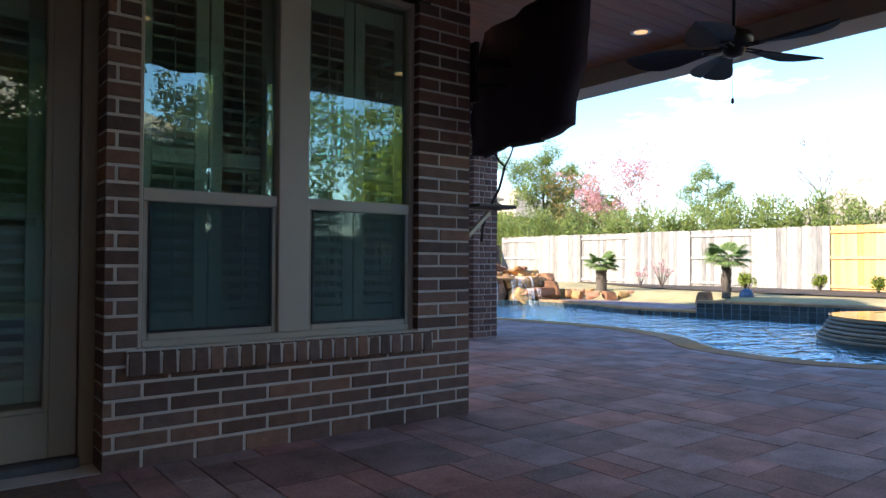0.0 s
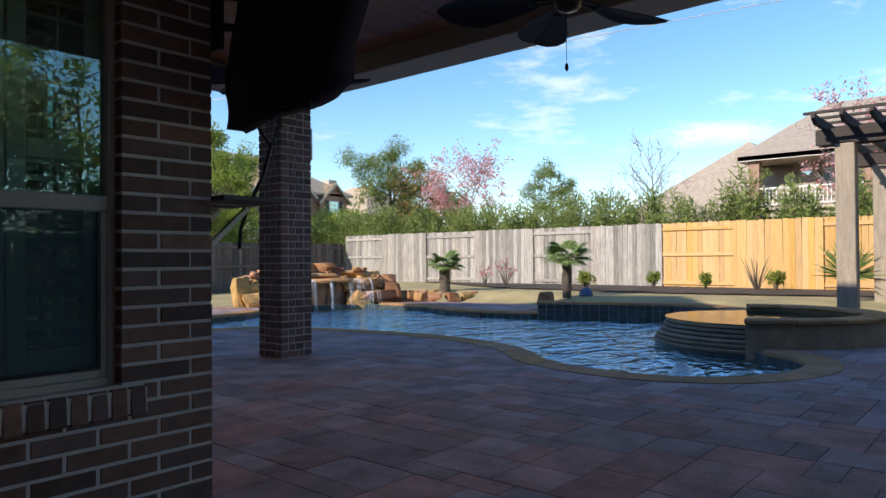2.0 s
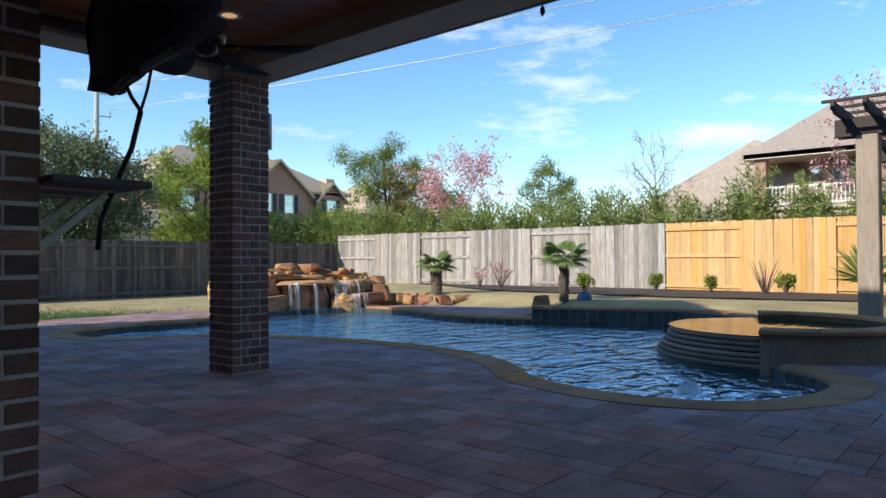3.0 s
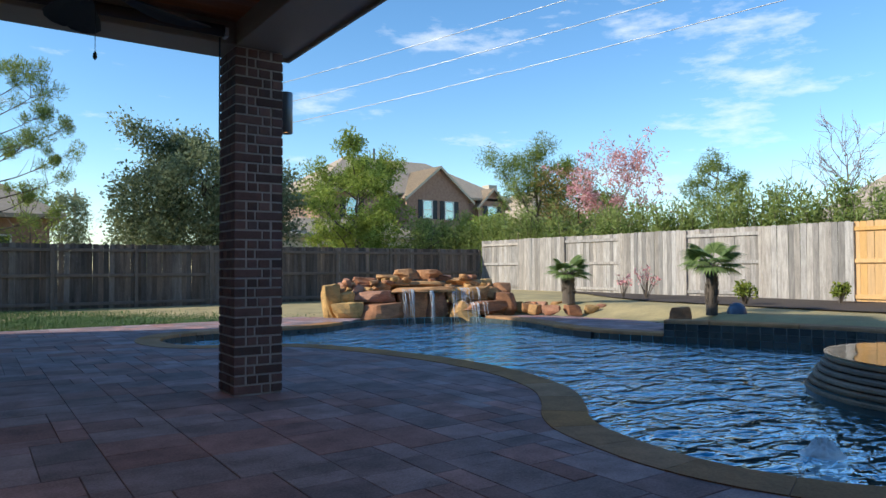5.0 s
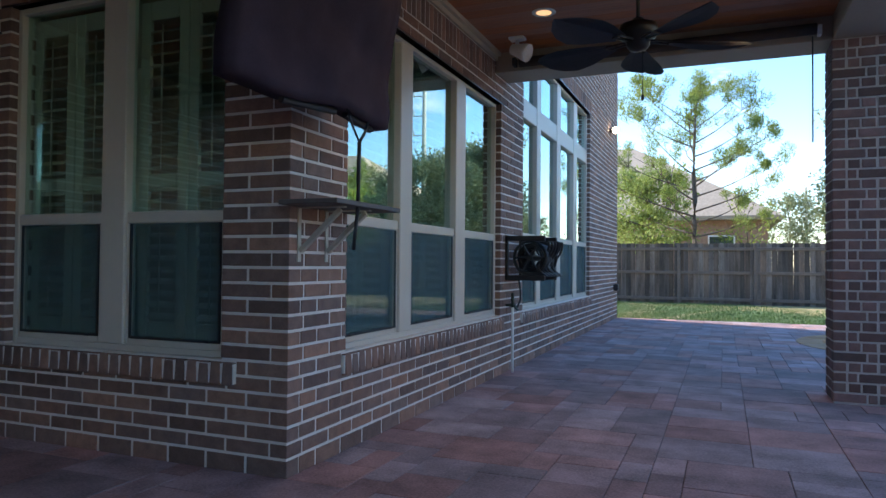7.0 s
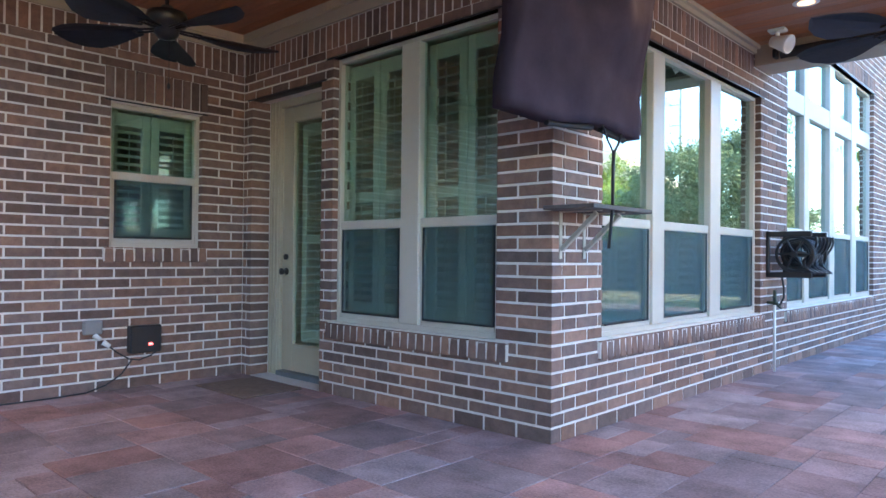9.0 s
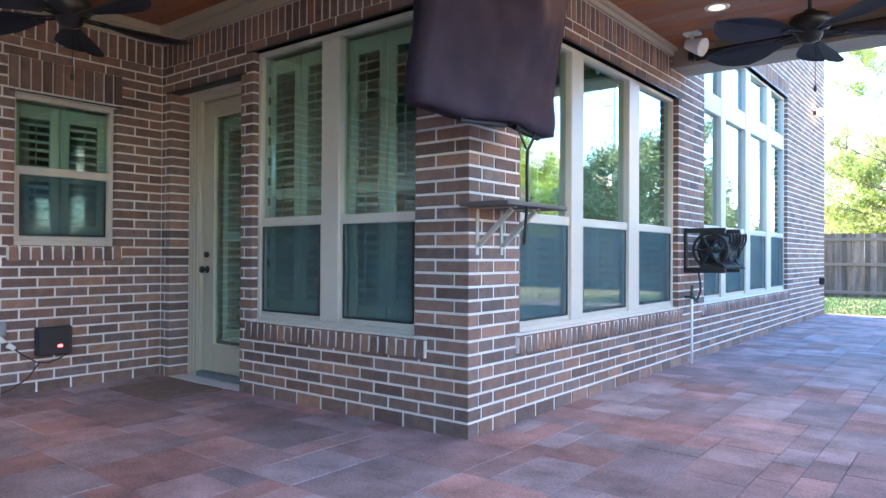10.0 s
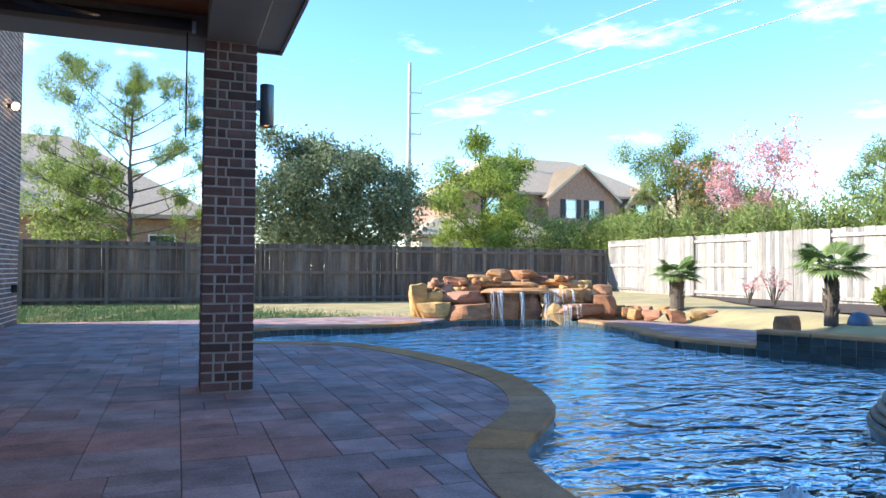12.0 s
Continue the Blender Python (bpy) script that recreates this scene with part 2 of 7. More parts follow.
M_ROCK = two_tone("moss_rock", (0.42, 0.16, 0.06), (0.60, 0.40, 0.20), rough=0.85, vary=0.55, scale=3.2, fine=30, bump=0.9, piece=0.3, stretch=(1, 1, 2.6))
# rails and posts of the north fence, darkened for shade as well
M_FENCE_RAIL_SHADE = surface("grey_cedar_rail", (0.16, 0.13, 0.108), rough=0.9, vary=0.35, scale=5, fine=50, bump=0.3)
M_BLACK = surface("black_plastic", (0.018, 0.018, 0.02), rough=0.45, vary=0.2, bump=0.05)
M_BRONZE = surface("dark_bronze_metal", (0.04, 0.035, 0.032), rough=0.4, metal=0.6, vary=0.2, bump=0.03)
M_WHITE = surface("white_plastic", (0.75, 0.74, 0.7), rough=0.45, vary=0.06, bump=0.02)
M_SHINGLE = surface("roof_shingles", (0.46, 0.355, 0.255), rough=0.95, vary=0.3, scale=8, fine=60, bump=0.5, piece=0.15)
M_BARK = surface("bark", (0.12, 0.095, 0.075), rough=0.95, vary=0.4, scale=9, fine=60, bump=0.7, stretch=(3, 3, 0.8))

# ---- building helpers ----
def box(bm, x0, x1, y0, y1, z0, z1):
    v = [bm.verts.new(p) for p in ((x0, y0, z0), (x1, y0, z0), (x1, y1, z0), (x0, y1, z0), (x0, y0, z1), (x1, y0, z1), (x1, y1, z1), (x0, y1, z1))]
    for f in ((0, 3, 2, 1), (4, 5, 6, 7), (0, 1, 5, 4), (1, 2, 6, 5), (2, 3, 7, 6), (3, 0, 4, 7)):
        bm.faces.new([v[i] for i in f])
    return v


def soft_box(bm, x0, x1, y0, y1, z0, z1, r=0.004):
    """A box with chamfered edges."""
    part_bm = bmesh.new()
    box(part_bm, x0, x1, y0, y1, z0, z1)
    bmesh.ops.bevel(part_bm, geom=list(part_bm.edges), offset=r, segments=1, affect="EDGES", clamp_overlap=True)
    merge(bm, part_bm)


def merge(bm, other, m=None):
    """Adds the mesh other, moved by m, to bm, and frees it."""
    if m is not None:
        other.transform(m)
    me = bpy.data.meshes.new("tmp")
    other.to_mesh(me)
    other.free()
    bm.from_mesh(me)
    bpy.data.meshes.remove(me)


def rod(bm, a, b, r0, r1=None, sides=8, caps=True):
    """A tapered round bar from a to b."""
    a, b = Vector(a), Vector(b)
    d = b - a
    if d.length < 1e-6:
        return
    q = d.to_track_quat("Z", "Y").to_matrix()
    r1 = r0 if r1 is None else r1
    rings = []
    for p, r in ((a, r0), (b, r1)):
        rings.append([bm.verts.new(p + q @ Vector((r * math.cos(2 * math.pi * i / sides), r * math.sin(2 * math.pi * i / sides), 0))) for i in range(sides)])
    for i in range(sides):
        bm.faces.new((rings[0][i], rings[0][(i + 1) % sides], rings[1][(i + 1) % sides], rings[1][i]))
    if caps:
        bm.faces.new(rings[0][::-1])
        bm.faces.new(rings[1])


def tube(bm, pts, r, sides=6):
    """A round cord through points."""
    pts = [Vector(p) for p in pts]
    rings = []
    for i, p in enumerate(pts):
        d = (pts[min(i + 1, len(pts) - 1)] - pts[max(i - 1, 0)]).normalized()
        q = d.to_track_quat("Z", "Y").to_matrix()
        rr = r[i] if isinstance(r, (list, tuple)) else r
        rings.append([bm.verts.new(p + q @ Vector((rr * math.cos(2 * math.pi * k / sides), rr * math.sin(2 * math.pi * k / sides), 0))) for k in range(sides)])
    for a, b in zip(rings, rings[1:]):
        for k in range(sides):
            bm.faces.new((a[k], a[(k + 1) % sides], b[(k + 1) % sides], b[k]))
    bm.faces.new(rings[0][::-1])
    bm.faces.new(rings[-1])


def lathe(bm, profile, centre=(0, 0, 0), sides=24, a0=0.0, a1=360.0):
    """Turns (radius, height) pairs round a vertical axis."""
    full = abs(a1 - a0) >= 359.9
    cnt = sides if full else sides + 1
    rings = []
    for r, z in profile:
        rings.append([bm.verts.new((centre[0] + r * math.cos(radians(a0 + (a1 - a0) * i / sides)), centre[1] + r * math.sin(radians(a0 + (a1 - a0) * i / sides)), centre[2] + z)) for i in range(cnt)])
    for p, q in zip(rings, rings[1:]):
        for i in range(sides):
            j = (i + 1) % cnt
            bm.faces.new((p[i], p[j], q[j], q[i]))
    return rings


def mesh_of(name, bm, material, smooth=False):
    bmesh.ops.recalc_face_normals(bm, faces=bm.faces)
    me = bpy.data.meshes.new(name)
    bm.to_mesh(me)
    bm.free()
    for mt in material if isinstance(material, (list, tuple)) else (material,):
        me.materials.append(mt)
    if smooth:
        me.polygons.foreach_set("use_smooth", [True] * len(me.polygons))
    return me


def part(name, bm, material, parent=None, label="", smooth=False, m=None):
    """Links a bmesh as one mesh object under a thing or a part."""
    ob = new(name, mesh_of(name, bm, material, smooth))
    if parent is not None:
        ob.parent = parent
    if m is not None:
        ob.matrix_basis = m
    return tagged(ob, label)


def thing(name, label, category, m=None, group="", kind=""):
    """An Empty at the base of a thing that parents its parts."""
    ob = new(name)
    ob.empty_display_size = 0.1
    if m is not None:
        ob.matrix_basis = m
    return tagged(ob, label, category, group, kind)


def structure(name, bm, material, label="", category="", smooth=False):
    return tagged(part(name, bm, material, None, label, smooth), "", category, "", "structure")


def smooth_loop(pts, per=8):
    """A closed smooth curve through points."""
    out, n = [], len(pts)
    for i in range(n):
        p0, p1, p2, p3 = (Vector(pts[(i + k - 1) % n]) for k in range(4))
        for s in range(per):
            t = s / per
            out.append(0.5 * ((2 * p1) + (p2 - p0) * t + (2 * p0 - 5 * p1 + 4 * p2 - p3) * t * t + (3 * p1 - p0 - 3 * p2 + p3) * t ** 3))
    return out


def offset_loop(loop, d):
    """The closed curve moved outwards by d (loop runs against the clock)."""
    out, n = [], len(loop)
    for i in range(n):
        t = (loop[(i + 1) % n] - loop[i - 1]).normalized()
        out.append(loop[i] + Vector((t.y, -t.x)) * d)
    return out


def inside(p, loop):
    x, y, c = p[0], p[1], False
    for i in range(len(loop)):
        a, b = loop[i], loop[i - 1]
        if (a[1] > y) != (b[1] > y) and x < (b[0] - a[0]) * (y - a[1]) / (b[1] - a[1]) + a[0]:
            c = not c
    return c


def wall_pieces(bm, u0, u1, z0, z1, holes, put):
    """Fills the rectangle u0..u1, z0..z1 round holes (a, b, c, d) with boxes; put(bm, a, b, c, d) makes one."""
    zs = sorted({z0, z1, *[h[2] for h in holes], *[h[3] for h in holes]})
    zs = [z for z in zs if z0 <= z <= z1]
    for c, d in zip(zs, zs[1:]):
        u = u0
        for a, b in sorted((max(h[0], u0), min(h[1], u1)) for h in holes if h[2] <= c + 1e-6 and h[3] >= d - 1e-6):
            if a > u:
                put(bm, u, a, c, d)
            u = max(u, b)
        if u < u1:
            put(bm, u, u1, c, d)

# ---- plan ----
XB, YA, XC = 3.3, 3.8, -0.06          # brick faces: garden wall, alcove back wall, alcove side wall
COURSE, BRICK, JOINT = 0.0794, 0.254, 0.0155
CEILING = 3.06
HOUSE_N = 15.16
WIN_A = (1.24, 2.89, 0.56, 2.62)
WIN_B = (4.36, 7.30, 0.56, 2.62)
WIN_C = (2.62, 3.40, 1.13, 2.28)
WIN_D = (8.08, 12.08, 0.56, 3.50)
DOOR = (0.07, 1.10, 0.0, 2.465)
COLUMN = (6.09, 6.50, 7.09, 7.50)
COLUMN_2 = (2.768, 3.178, 0.535, 0.945)
WATER = -0.13
SPA, SPA_R, SPA_TOP = (11.5, 3.72), 1.2, 0.25

POOL = [Vector(p) for p in smooth_loop([
    (6.66, 12.35), (6.58, 11.75), (6.78, 11.15), (7.35, 10.80), (8.02, 10.45), (8.45, 9.70), (8.74, 8.75), (8.88, 7.90), (8.89, 7.00), (8.75, 6.30),
    (8.52, 5.72), (8.20, 5.28), (7.90, 4.95), (7.72, 4.65), (7.63, 4.30), (7.58, 3.90), (7.64, 3.50), (7.85, 3.08), (8.25, 2.78), (8.72, 2.64),
    (9.20, 2.67), (9.62, 2.88), (10.00, 3.35), (10.9, 3.7), (12.4, 4.2), (13.3, 4.7), (13.95, 5.2), (14.2, 5.9), (14.0, 6.7), (13.65, 7.7),
    (13.2, 8.6), (12.88, 9.6), (13.0, 10.5), (13.35, 11.6), (13.5, 12.7), (13.2, 13.5), (12.2, 14.0), (11.0, 13.95), (10.2, 13.45), (9.5, 13.1),
    (8.7, 13.0), (7.8, 13.12), (7.0, 12.85)], 6)]
COPING = offset_loop(POOL, 0.32)


def ground_z(x, y):
    """The yard rises a little towards the east fence and falls towards the north one."""
    e = 13.9 + 1.1 * min(1, max(0, (y - 8.4) / 0.8))
    s = min(1, max(0, (x - e) / 1.0))
    n = min(1, max(0, (y - 16) / 6))
    return -0.03 + 0.26 * s * s * (3 - 2 * s) - 0.03 * n * (1 - s)


# ---- ground, deck slab, pool ----
bm = bmesh.new()
near = [-60 + 2.0 * i for i in range(31)] + [0.5 * i for i in range(1, 50)] + [25 + 3.0 * i for i in range(26)]
xs = sorted({-400.0, -200.0, -110.0, *near, 150.0, 250.0, 450.0})
ys = sorted({-400.0, -200.0, -110.0, *near, 150.0, 250.0, 450.0})
grid = {}
for x0, x1 in zip(xs, xs[1:]):
    for y0, y1 in zip(ys, ys[1:]):
        if any(inside(p, POOL) for p in ((x0, y0), (x1, y0), (x0, y1), (x1, y1), ((x0 + x1) / 2, (y0 + y1) / 2))):
            continue
        vs = []
        for p in ((x0, y0), (x1, y0), (x1, y1), (x0, y1)):
            if p not in grid:
                grid[p] = bm.verts.new((*p, ground_z(*p) - (0.06 if inside(p, COPING) else 0)))
            vs.append(grid[p])
        bm.faces.new(vs)
structure("ground", bm, M_GROUND, "dormant lawn, tan with green patches", "lawn", True)

# the deck reaches from the house to the pool and round its north end
DECK = [(-0.3, -6.0), (11.9, -6.0), (12.6, 2.2), (12.2, 3.0), (11.0, 3.4), (9.5, 6.0), (9.6, 12.0), (11.0, 14.2), (10.2, 15.4), (8.9, 15.15), (3.3, 15.15), (3.3, 7.9), (-0.3, 4.1)]

bm = bmesh.new()
step = 0.2
for i in range(-2, 63):
    for j in range(-30, 78):
        c = (i * step + step / 2, j * step + step / 2)
        if inside(c, DECK) and not inside(c, COPING):
            box(bm, i * step, (i + 1) * step, j * step, (j + 1) * step, -0.05, -0.007)
bmesh.ops.remove_doubles(bm, verts=bm.verts, dist=0.001)
structure("paved_terrace", bm, M_JOINT, "terrace bed under the pavers, dark jointing sand", "terrace")

# basin
bm = bmesh.new()
lip = [bm.verts.new((p.x, p.y, -0.03)) for p in POOL]
band = [bm.verts.new((p.x, p.y, -0.28)) for p in POOL]
deep = offset_loop(POOL, -0.25)
low = [bm.verts.new((p.x, p.y, -1.35)) for p in deep]
n = len(POOL)
for a, b in ((lip, band), (band, low)):
    for i in range(n):
        bm.faces.new((a[i], a[(i + 1) % n], b[(i + 1) % n], b[i]))
bmesh.ops.triangle_fill(bm, edges=[e for e in bm.edges if all(v in low for v in e.verts)], use_beauty=True)
structure("pool_basin", bm, M_PLASTER, "pale blue plastered pool basin", "pool", True)

bm = bmesh.new()
rim = [bm.verts.new((p.x, p.y, WATER)) for p in offset_loop(POOL, 0.02)]
bmesh.ops.triangle_fill(bm, edges=[bm.edges.new((rim[i], rim[(i + 1) % n])) for i in range(n)], use_beauty=True)
structure("pool_water", bm, M_WATER, "rippled blue pool water", "water", True)

# ---- house walls ----
WALL_T = 0.20


def wall_along_y(bm, x_face, y0, y1, z0, z1, holes):
    wall_pieces(bm, y0, y1, z0, z1, holes, lambda b, a, c, d, e: box(b, x_face - WALL_T, x_face - 0.005, a, c, d, e))


bm = bmesh.new()
wall_along_y(bm, XB, YA + 0.005, HOUSE_N, -0.1, 6.0, [WIN_B, WIN_D])
wall_east = structure("wall_east", bm, M_MORTAR, "brown brick garden wall with pale mortar", "wall")
bm = bmesh.new()
wall_pieces(bm, XC, XB - WALL_T, -0.1, CEILING, [WIN_A, DOOR], lambda b, a, c, d, e: box(b, a, c, YA + 0.005, YA + WALL_T, d, e))
wall_south = structure("wall_south", bm, M_MORTAR, "brown brick wall round the back door and window", "wall")
bm = bmesh.new()
wall_along_y(bm, XC, -6.0, YA + 0.2, -0.1, CEILING, [WIN_C])
wall_west = structure("wall_west", bm, M_MORTAR, "brown brick wall with a small window", "wall")
bm = bmesh.new()
box(bm, -9.0, XB - WALL_T, HOUSE_N - 0.2, HOUSE_N, -0.1, 6.0)
structure("wall_north", bm, M_BRICK, "brick gable wall of the house", "wall")
bm = bmesh.new()
box(bm, -9.2, -9.0, -14.0, HOUSE_N, -0.1, 6.0)
structure("wall_far_west", bm, M_BRICK, "brick street wall of the house", "wall")
bm = bmesh.new()
box(bm, -9.0, XC - WALL_T, -14.0, -13.8, -0.1, 6.0)
box(bm, XC - WALL_T, XC, -13.8, -6.0, -0.1, 6.0)
structure("wall_far_south", bm, M_BRICK, "brick end wall of the house", "wall")
bm = bmesh.new()
box(bm, -9.0, XB - WALL_T, YA + WALL_T, HOUSE_N - 0.2, -0.1, 0.02)
box(bm, -9.0, XC - WALL_T, -13.8, YA + WALL_T, -0.1, 0.02)
structure("floor_inside", bm, M_ROOM, "pale tiled floor inside the house", "floor")
bm = bmesh.new()
box(bm, -9.0, XB - WALL_T, YA + WALL_T, HOUSE_N - 0.2, 3.55, 3.65)
box(bm, -9.0, XC - WALL_T, -13.8, YA + WALL_T, 3.55, 3.65)
structure("ceiling_inside", bm, M_ROOM, "plaster ceiling inside the house", "ceiling")
bm = bmesh.new()
box(bm, -2.0, -1.9, YA + WALL_T, HOUSE_N - 0.2, 0.02, 3.55)
box(bm, -1.9, XB - WALL_T, 7.62, 7.74, 0.02, 3.55)
box(bm, -3.0, -2.9, -6.0, YA, 0.02, 3.55)
box(bm, -2.9, XC - WALL_T, -6.0, -5.9, 0.02, 3.55)
box(bm, -2.0, XC - WALL_T, YA + 0.02, YA + WALL_T, 0.02, 3.55)
structure("wall_inside", bm, M_ROOM, "plastered inner walls", "wall")

# upper storey and roofs
bm = bmesh.new()
box(bm, -9.0, XC - 0.02, -6.0, YA, CEILING + 0.45, 6.0)
box(bm, XC - WALL_T, XB - WALL_T, YA + 0.1, YA + WALL_T, CEILING, 6.0)
box(bm, XC - WALL_T, XC - 0.02, -6.0, 0.3, CEILING, CEILING + 0.45)
structure("wall_upper", bm, M_BRICK, "brick upper storey", "wall")


def hip_roof(bm, x0, x1, y0, y1, z0, rise, inset):
    e = [bm.verts.new(p) for p in ((x0, y0, z0), (x1, y0, z0), (x1, y1, z0), (x0, y1, z0))]
    f = [bm.verts.new(p) for p in ((x0, y0, z0 - 0.18), (x1, y0, z0 - 0.18), (x1, y1, z0 - 0.18), (x0, y1, z0 - 0.18))]
    if y1 - y0 > x1 - x0:
        r = [bm.verts.new(((x0 + x1) / 2, y0 + inset, z0 + rise)), bm.verts.new(((x0 + x1) / 2, y1 - inset, z0 + rise))]
        faces = ((e[0], e[1], r[0]), (e[1], e[2], r[1], r[0]), (e[2], e[3], r[1]), (e[3], e[0], r[0], r[1]))
    else:
        r = [bm.verts.new((x0 + inset, (y0 + y1) / 2, z0 + rise)), bm.verts.new((x1 - inset, (y0 + y1) / 2, z0 + rise))]
        faces = ((e[0], e[1], r[1], r[0]), (e[1], e[2], r[1]), (e[2], e[3], r[0], r[1]), (e[3], e[0], r[0]))
    for q in faces:
        bm.faces.new(q)
    for i in range(4):
        bm.faces.new((f[i], f[(i + 1) % 4], e[(i + 1) % 4], e[i]))
    bm.faces.new(f[::-1])


bm = bmesh.new()
# unseen roof; its rise is set by how far the shadow reaches
hip_roof(bm, -9.6, XB + 0.5, -14.4, HOUSE_N + 0.5, 6.18, 3.4, 6.0)
# invented north wing that throws shade over the raised pool ledge
hip_roof(bm, -9.5, XB + 0.46, 8.4, HOUSE_N + 0.46, 6.22, 3.6, 3.5)
structure("main_roof", bm, M_SHINGLE, "brown-grey shingle hip roof of the house, unseen, north wing added for shade", "roof")
bm = bmesh.new()
for pts in (((6.77, 0.28, 3.2), (6.77, 7.64, 3.2), (3.3, 6.2, 4.9), (3.3, 2.0, 4.9)), ((6.77, 7.64, 3.2), (3.3, 7.64, 3.2), (3.3, 6.2, 4.9)),
            ((3.3, 2.0, 4.9), (3.3, 3.9, 4.9), (-0.06, 3.9, 4.9), (-0.06, 2.0, 4.9)), ((6.77, 0.28, 3.2), (3.3, 2.0, 4.9), (-0.06, 2.0, 4.9), (-0.06, 0.28, 3.2))):
    bm.faces.new([bm.verts.new(p) for p in pts])
bmesh.ops.solidify(bm, geom=list(bm.faces), thickness=0.06)
structure("patio_roof", bm, M_SHINGLE, "shingle roof over the covered patio", "roof")

# patio ceiling, beams, soffit, fascia, crown
bm = bmesh.new()
w = 0.14
k = 0
y = 0.97
while y < 7.1:
    box(bm, (XB if y > YA - 0.01 else XC) + 0.0, 6.1, y + 0.002, min(y + w - 0.002, 7.1), CEILING, CEILING + 0.02)
    y += w
box(bm, XC, 6.1, 0.97, YA, CEILING + 0.021, CEILING + 0.05)
box(bm, XB, 6.1, YA, 7.1, CEILING + 0.021, CEILING + 0.05)
structure("ceiling", bm, M_CEIL, "stained tongue-and-groove board ceiling, red-brown", "ceiling")
bm = bmesh.new()
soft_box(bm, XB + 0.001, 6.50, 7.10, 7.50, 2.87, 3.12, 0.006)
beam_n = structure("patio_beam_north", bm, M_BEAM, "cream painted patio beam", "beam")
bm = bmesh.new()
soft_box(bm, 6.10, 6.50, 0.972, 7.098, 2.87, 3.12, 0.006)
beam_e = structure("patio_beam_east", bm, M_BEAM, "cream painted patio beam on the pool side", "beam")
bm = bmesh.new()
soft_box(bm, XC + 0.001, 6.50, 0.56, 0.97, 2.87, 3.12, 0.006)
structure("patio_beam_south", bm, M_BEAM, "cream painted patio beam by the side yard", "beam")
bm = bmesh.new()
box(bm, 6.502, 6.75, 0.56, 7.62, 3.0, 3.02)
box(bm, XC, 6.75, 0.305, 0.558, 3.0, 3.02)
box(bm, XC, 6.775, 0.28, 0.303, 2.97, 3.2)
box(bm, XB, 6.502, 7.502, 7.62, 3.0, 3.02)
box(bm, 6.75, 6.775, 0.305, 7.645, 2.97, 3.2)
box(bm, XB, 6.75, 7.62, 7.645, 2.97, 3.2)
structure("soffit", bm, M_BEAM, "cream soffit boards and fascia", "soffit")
bm = bmesh.new()
box(bm, XB, XB + 0.022, YA - 0.022, 7.098, 2.985, CEILING)
box(bm, XB + 0.022, XB + 0.055, YA - 0.055, 7.098, 3.025, CEILING)
box(bm, XC, XB, YA - 0.022, YA, 2.90, CEILING)
box(bm, XC, XB, YA - 0.055, YA - 0.022, 2.99, CEILING)
box(bm, XC, XC + 0.022, 0.972, YA - 0.022, 2.90, CEILING)
box(bm, XC + 0.022, XC + 0.055, 0.972, YA - 0.055, 2.99, CEILING)
structure("trim", bm, M_TRIM, "cream painted crown board under the ceiling", "trim")


# ---- columns ----
def column(spec, label):
    x0, x1, y0, y1 = spec
    bm = bmesh.new()
    box(bm, x0 + 0.008, x1 - 0.008, y0 + 0.008, y1 - 0.008, -0.02, 2.869)
    ob = part("brick_column", bm, M_MORTAR_DULL, None, label)
    return tagged(ob, "", "column", "patio columns", "structure")


col_1 = column(COLUMN, "square brick patio column with banded courses")
col_2 = column(COLUMN_2, "square brick patio column near the back door")

# ---- windows and door ----
WALL_A_M = Matrix.Translation((0, YA, 0))
WALL_B_M = Matrix.Translation((XB, 0, 0)) @ Matrix.Rotation(radians(90), 4, "Z")
WALL_C_M = Matrix.Translation((XC, 0, 0)) @ Matrix.Rotation(radians(90), 4, "Z")


def slat_mesh(width):
    b = bmesh.new()
    prof = [(-0.03, -0.001), (-0.015, 0.004), (0.015, 0.004), (0.03, -0.001), (0.015, -0.005), (-0.015, -0.005)]
    rings = [[b.verts.new((u, p[0], p[1])) for p in prof] for u in (0.0, width)]
    for i in range(6):
        b.faces.new((rings[0][i], rings[0][(i + 1) % 6], rings[1][(i + 1) % 6], rings[1][i]))
    b.faces.new(rings[0])
    b.faces.new(rings[1][::-1])
    return mesh_of("slat", b, M_SHUTTER)


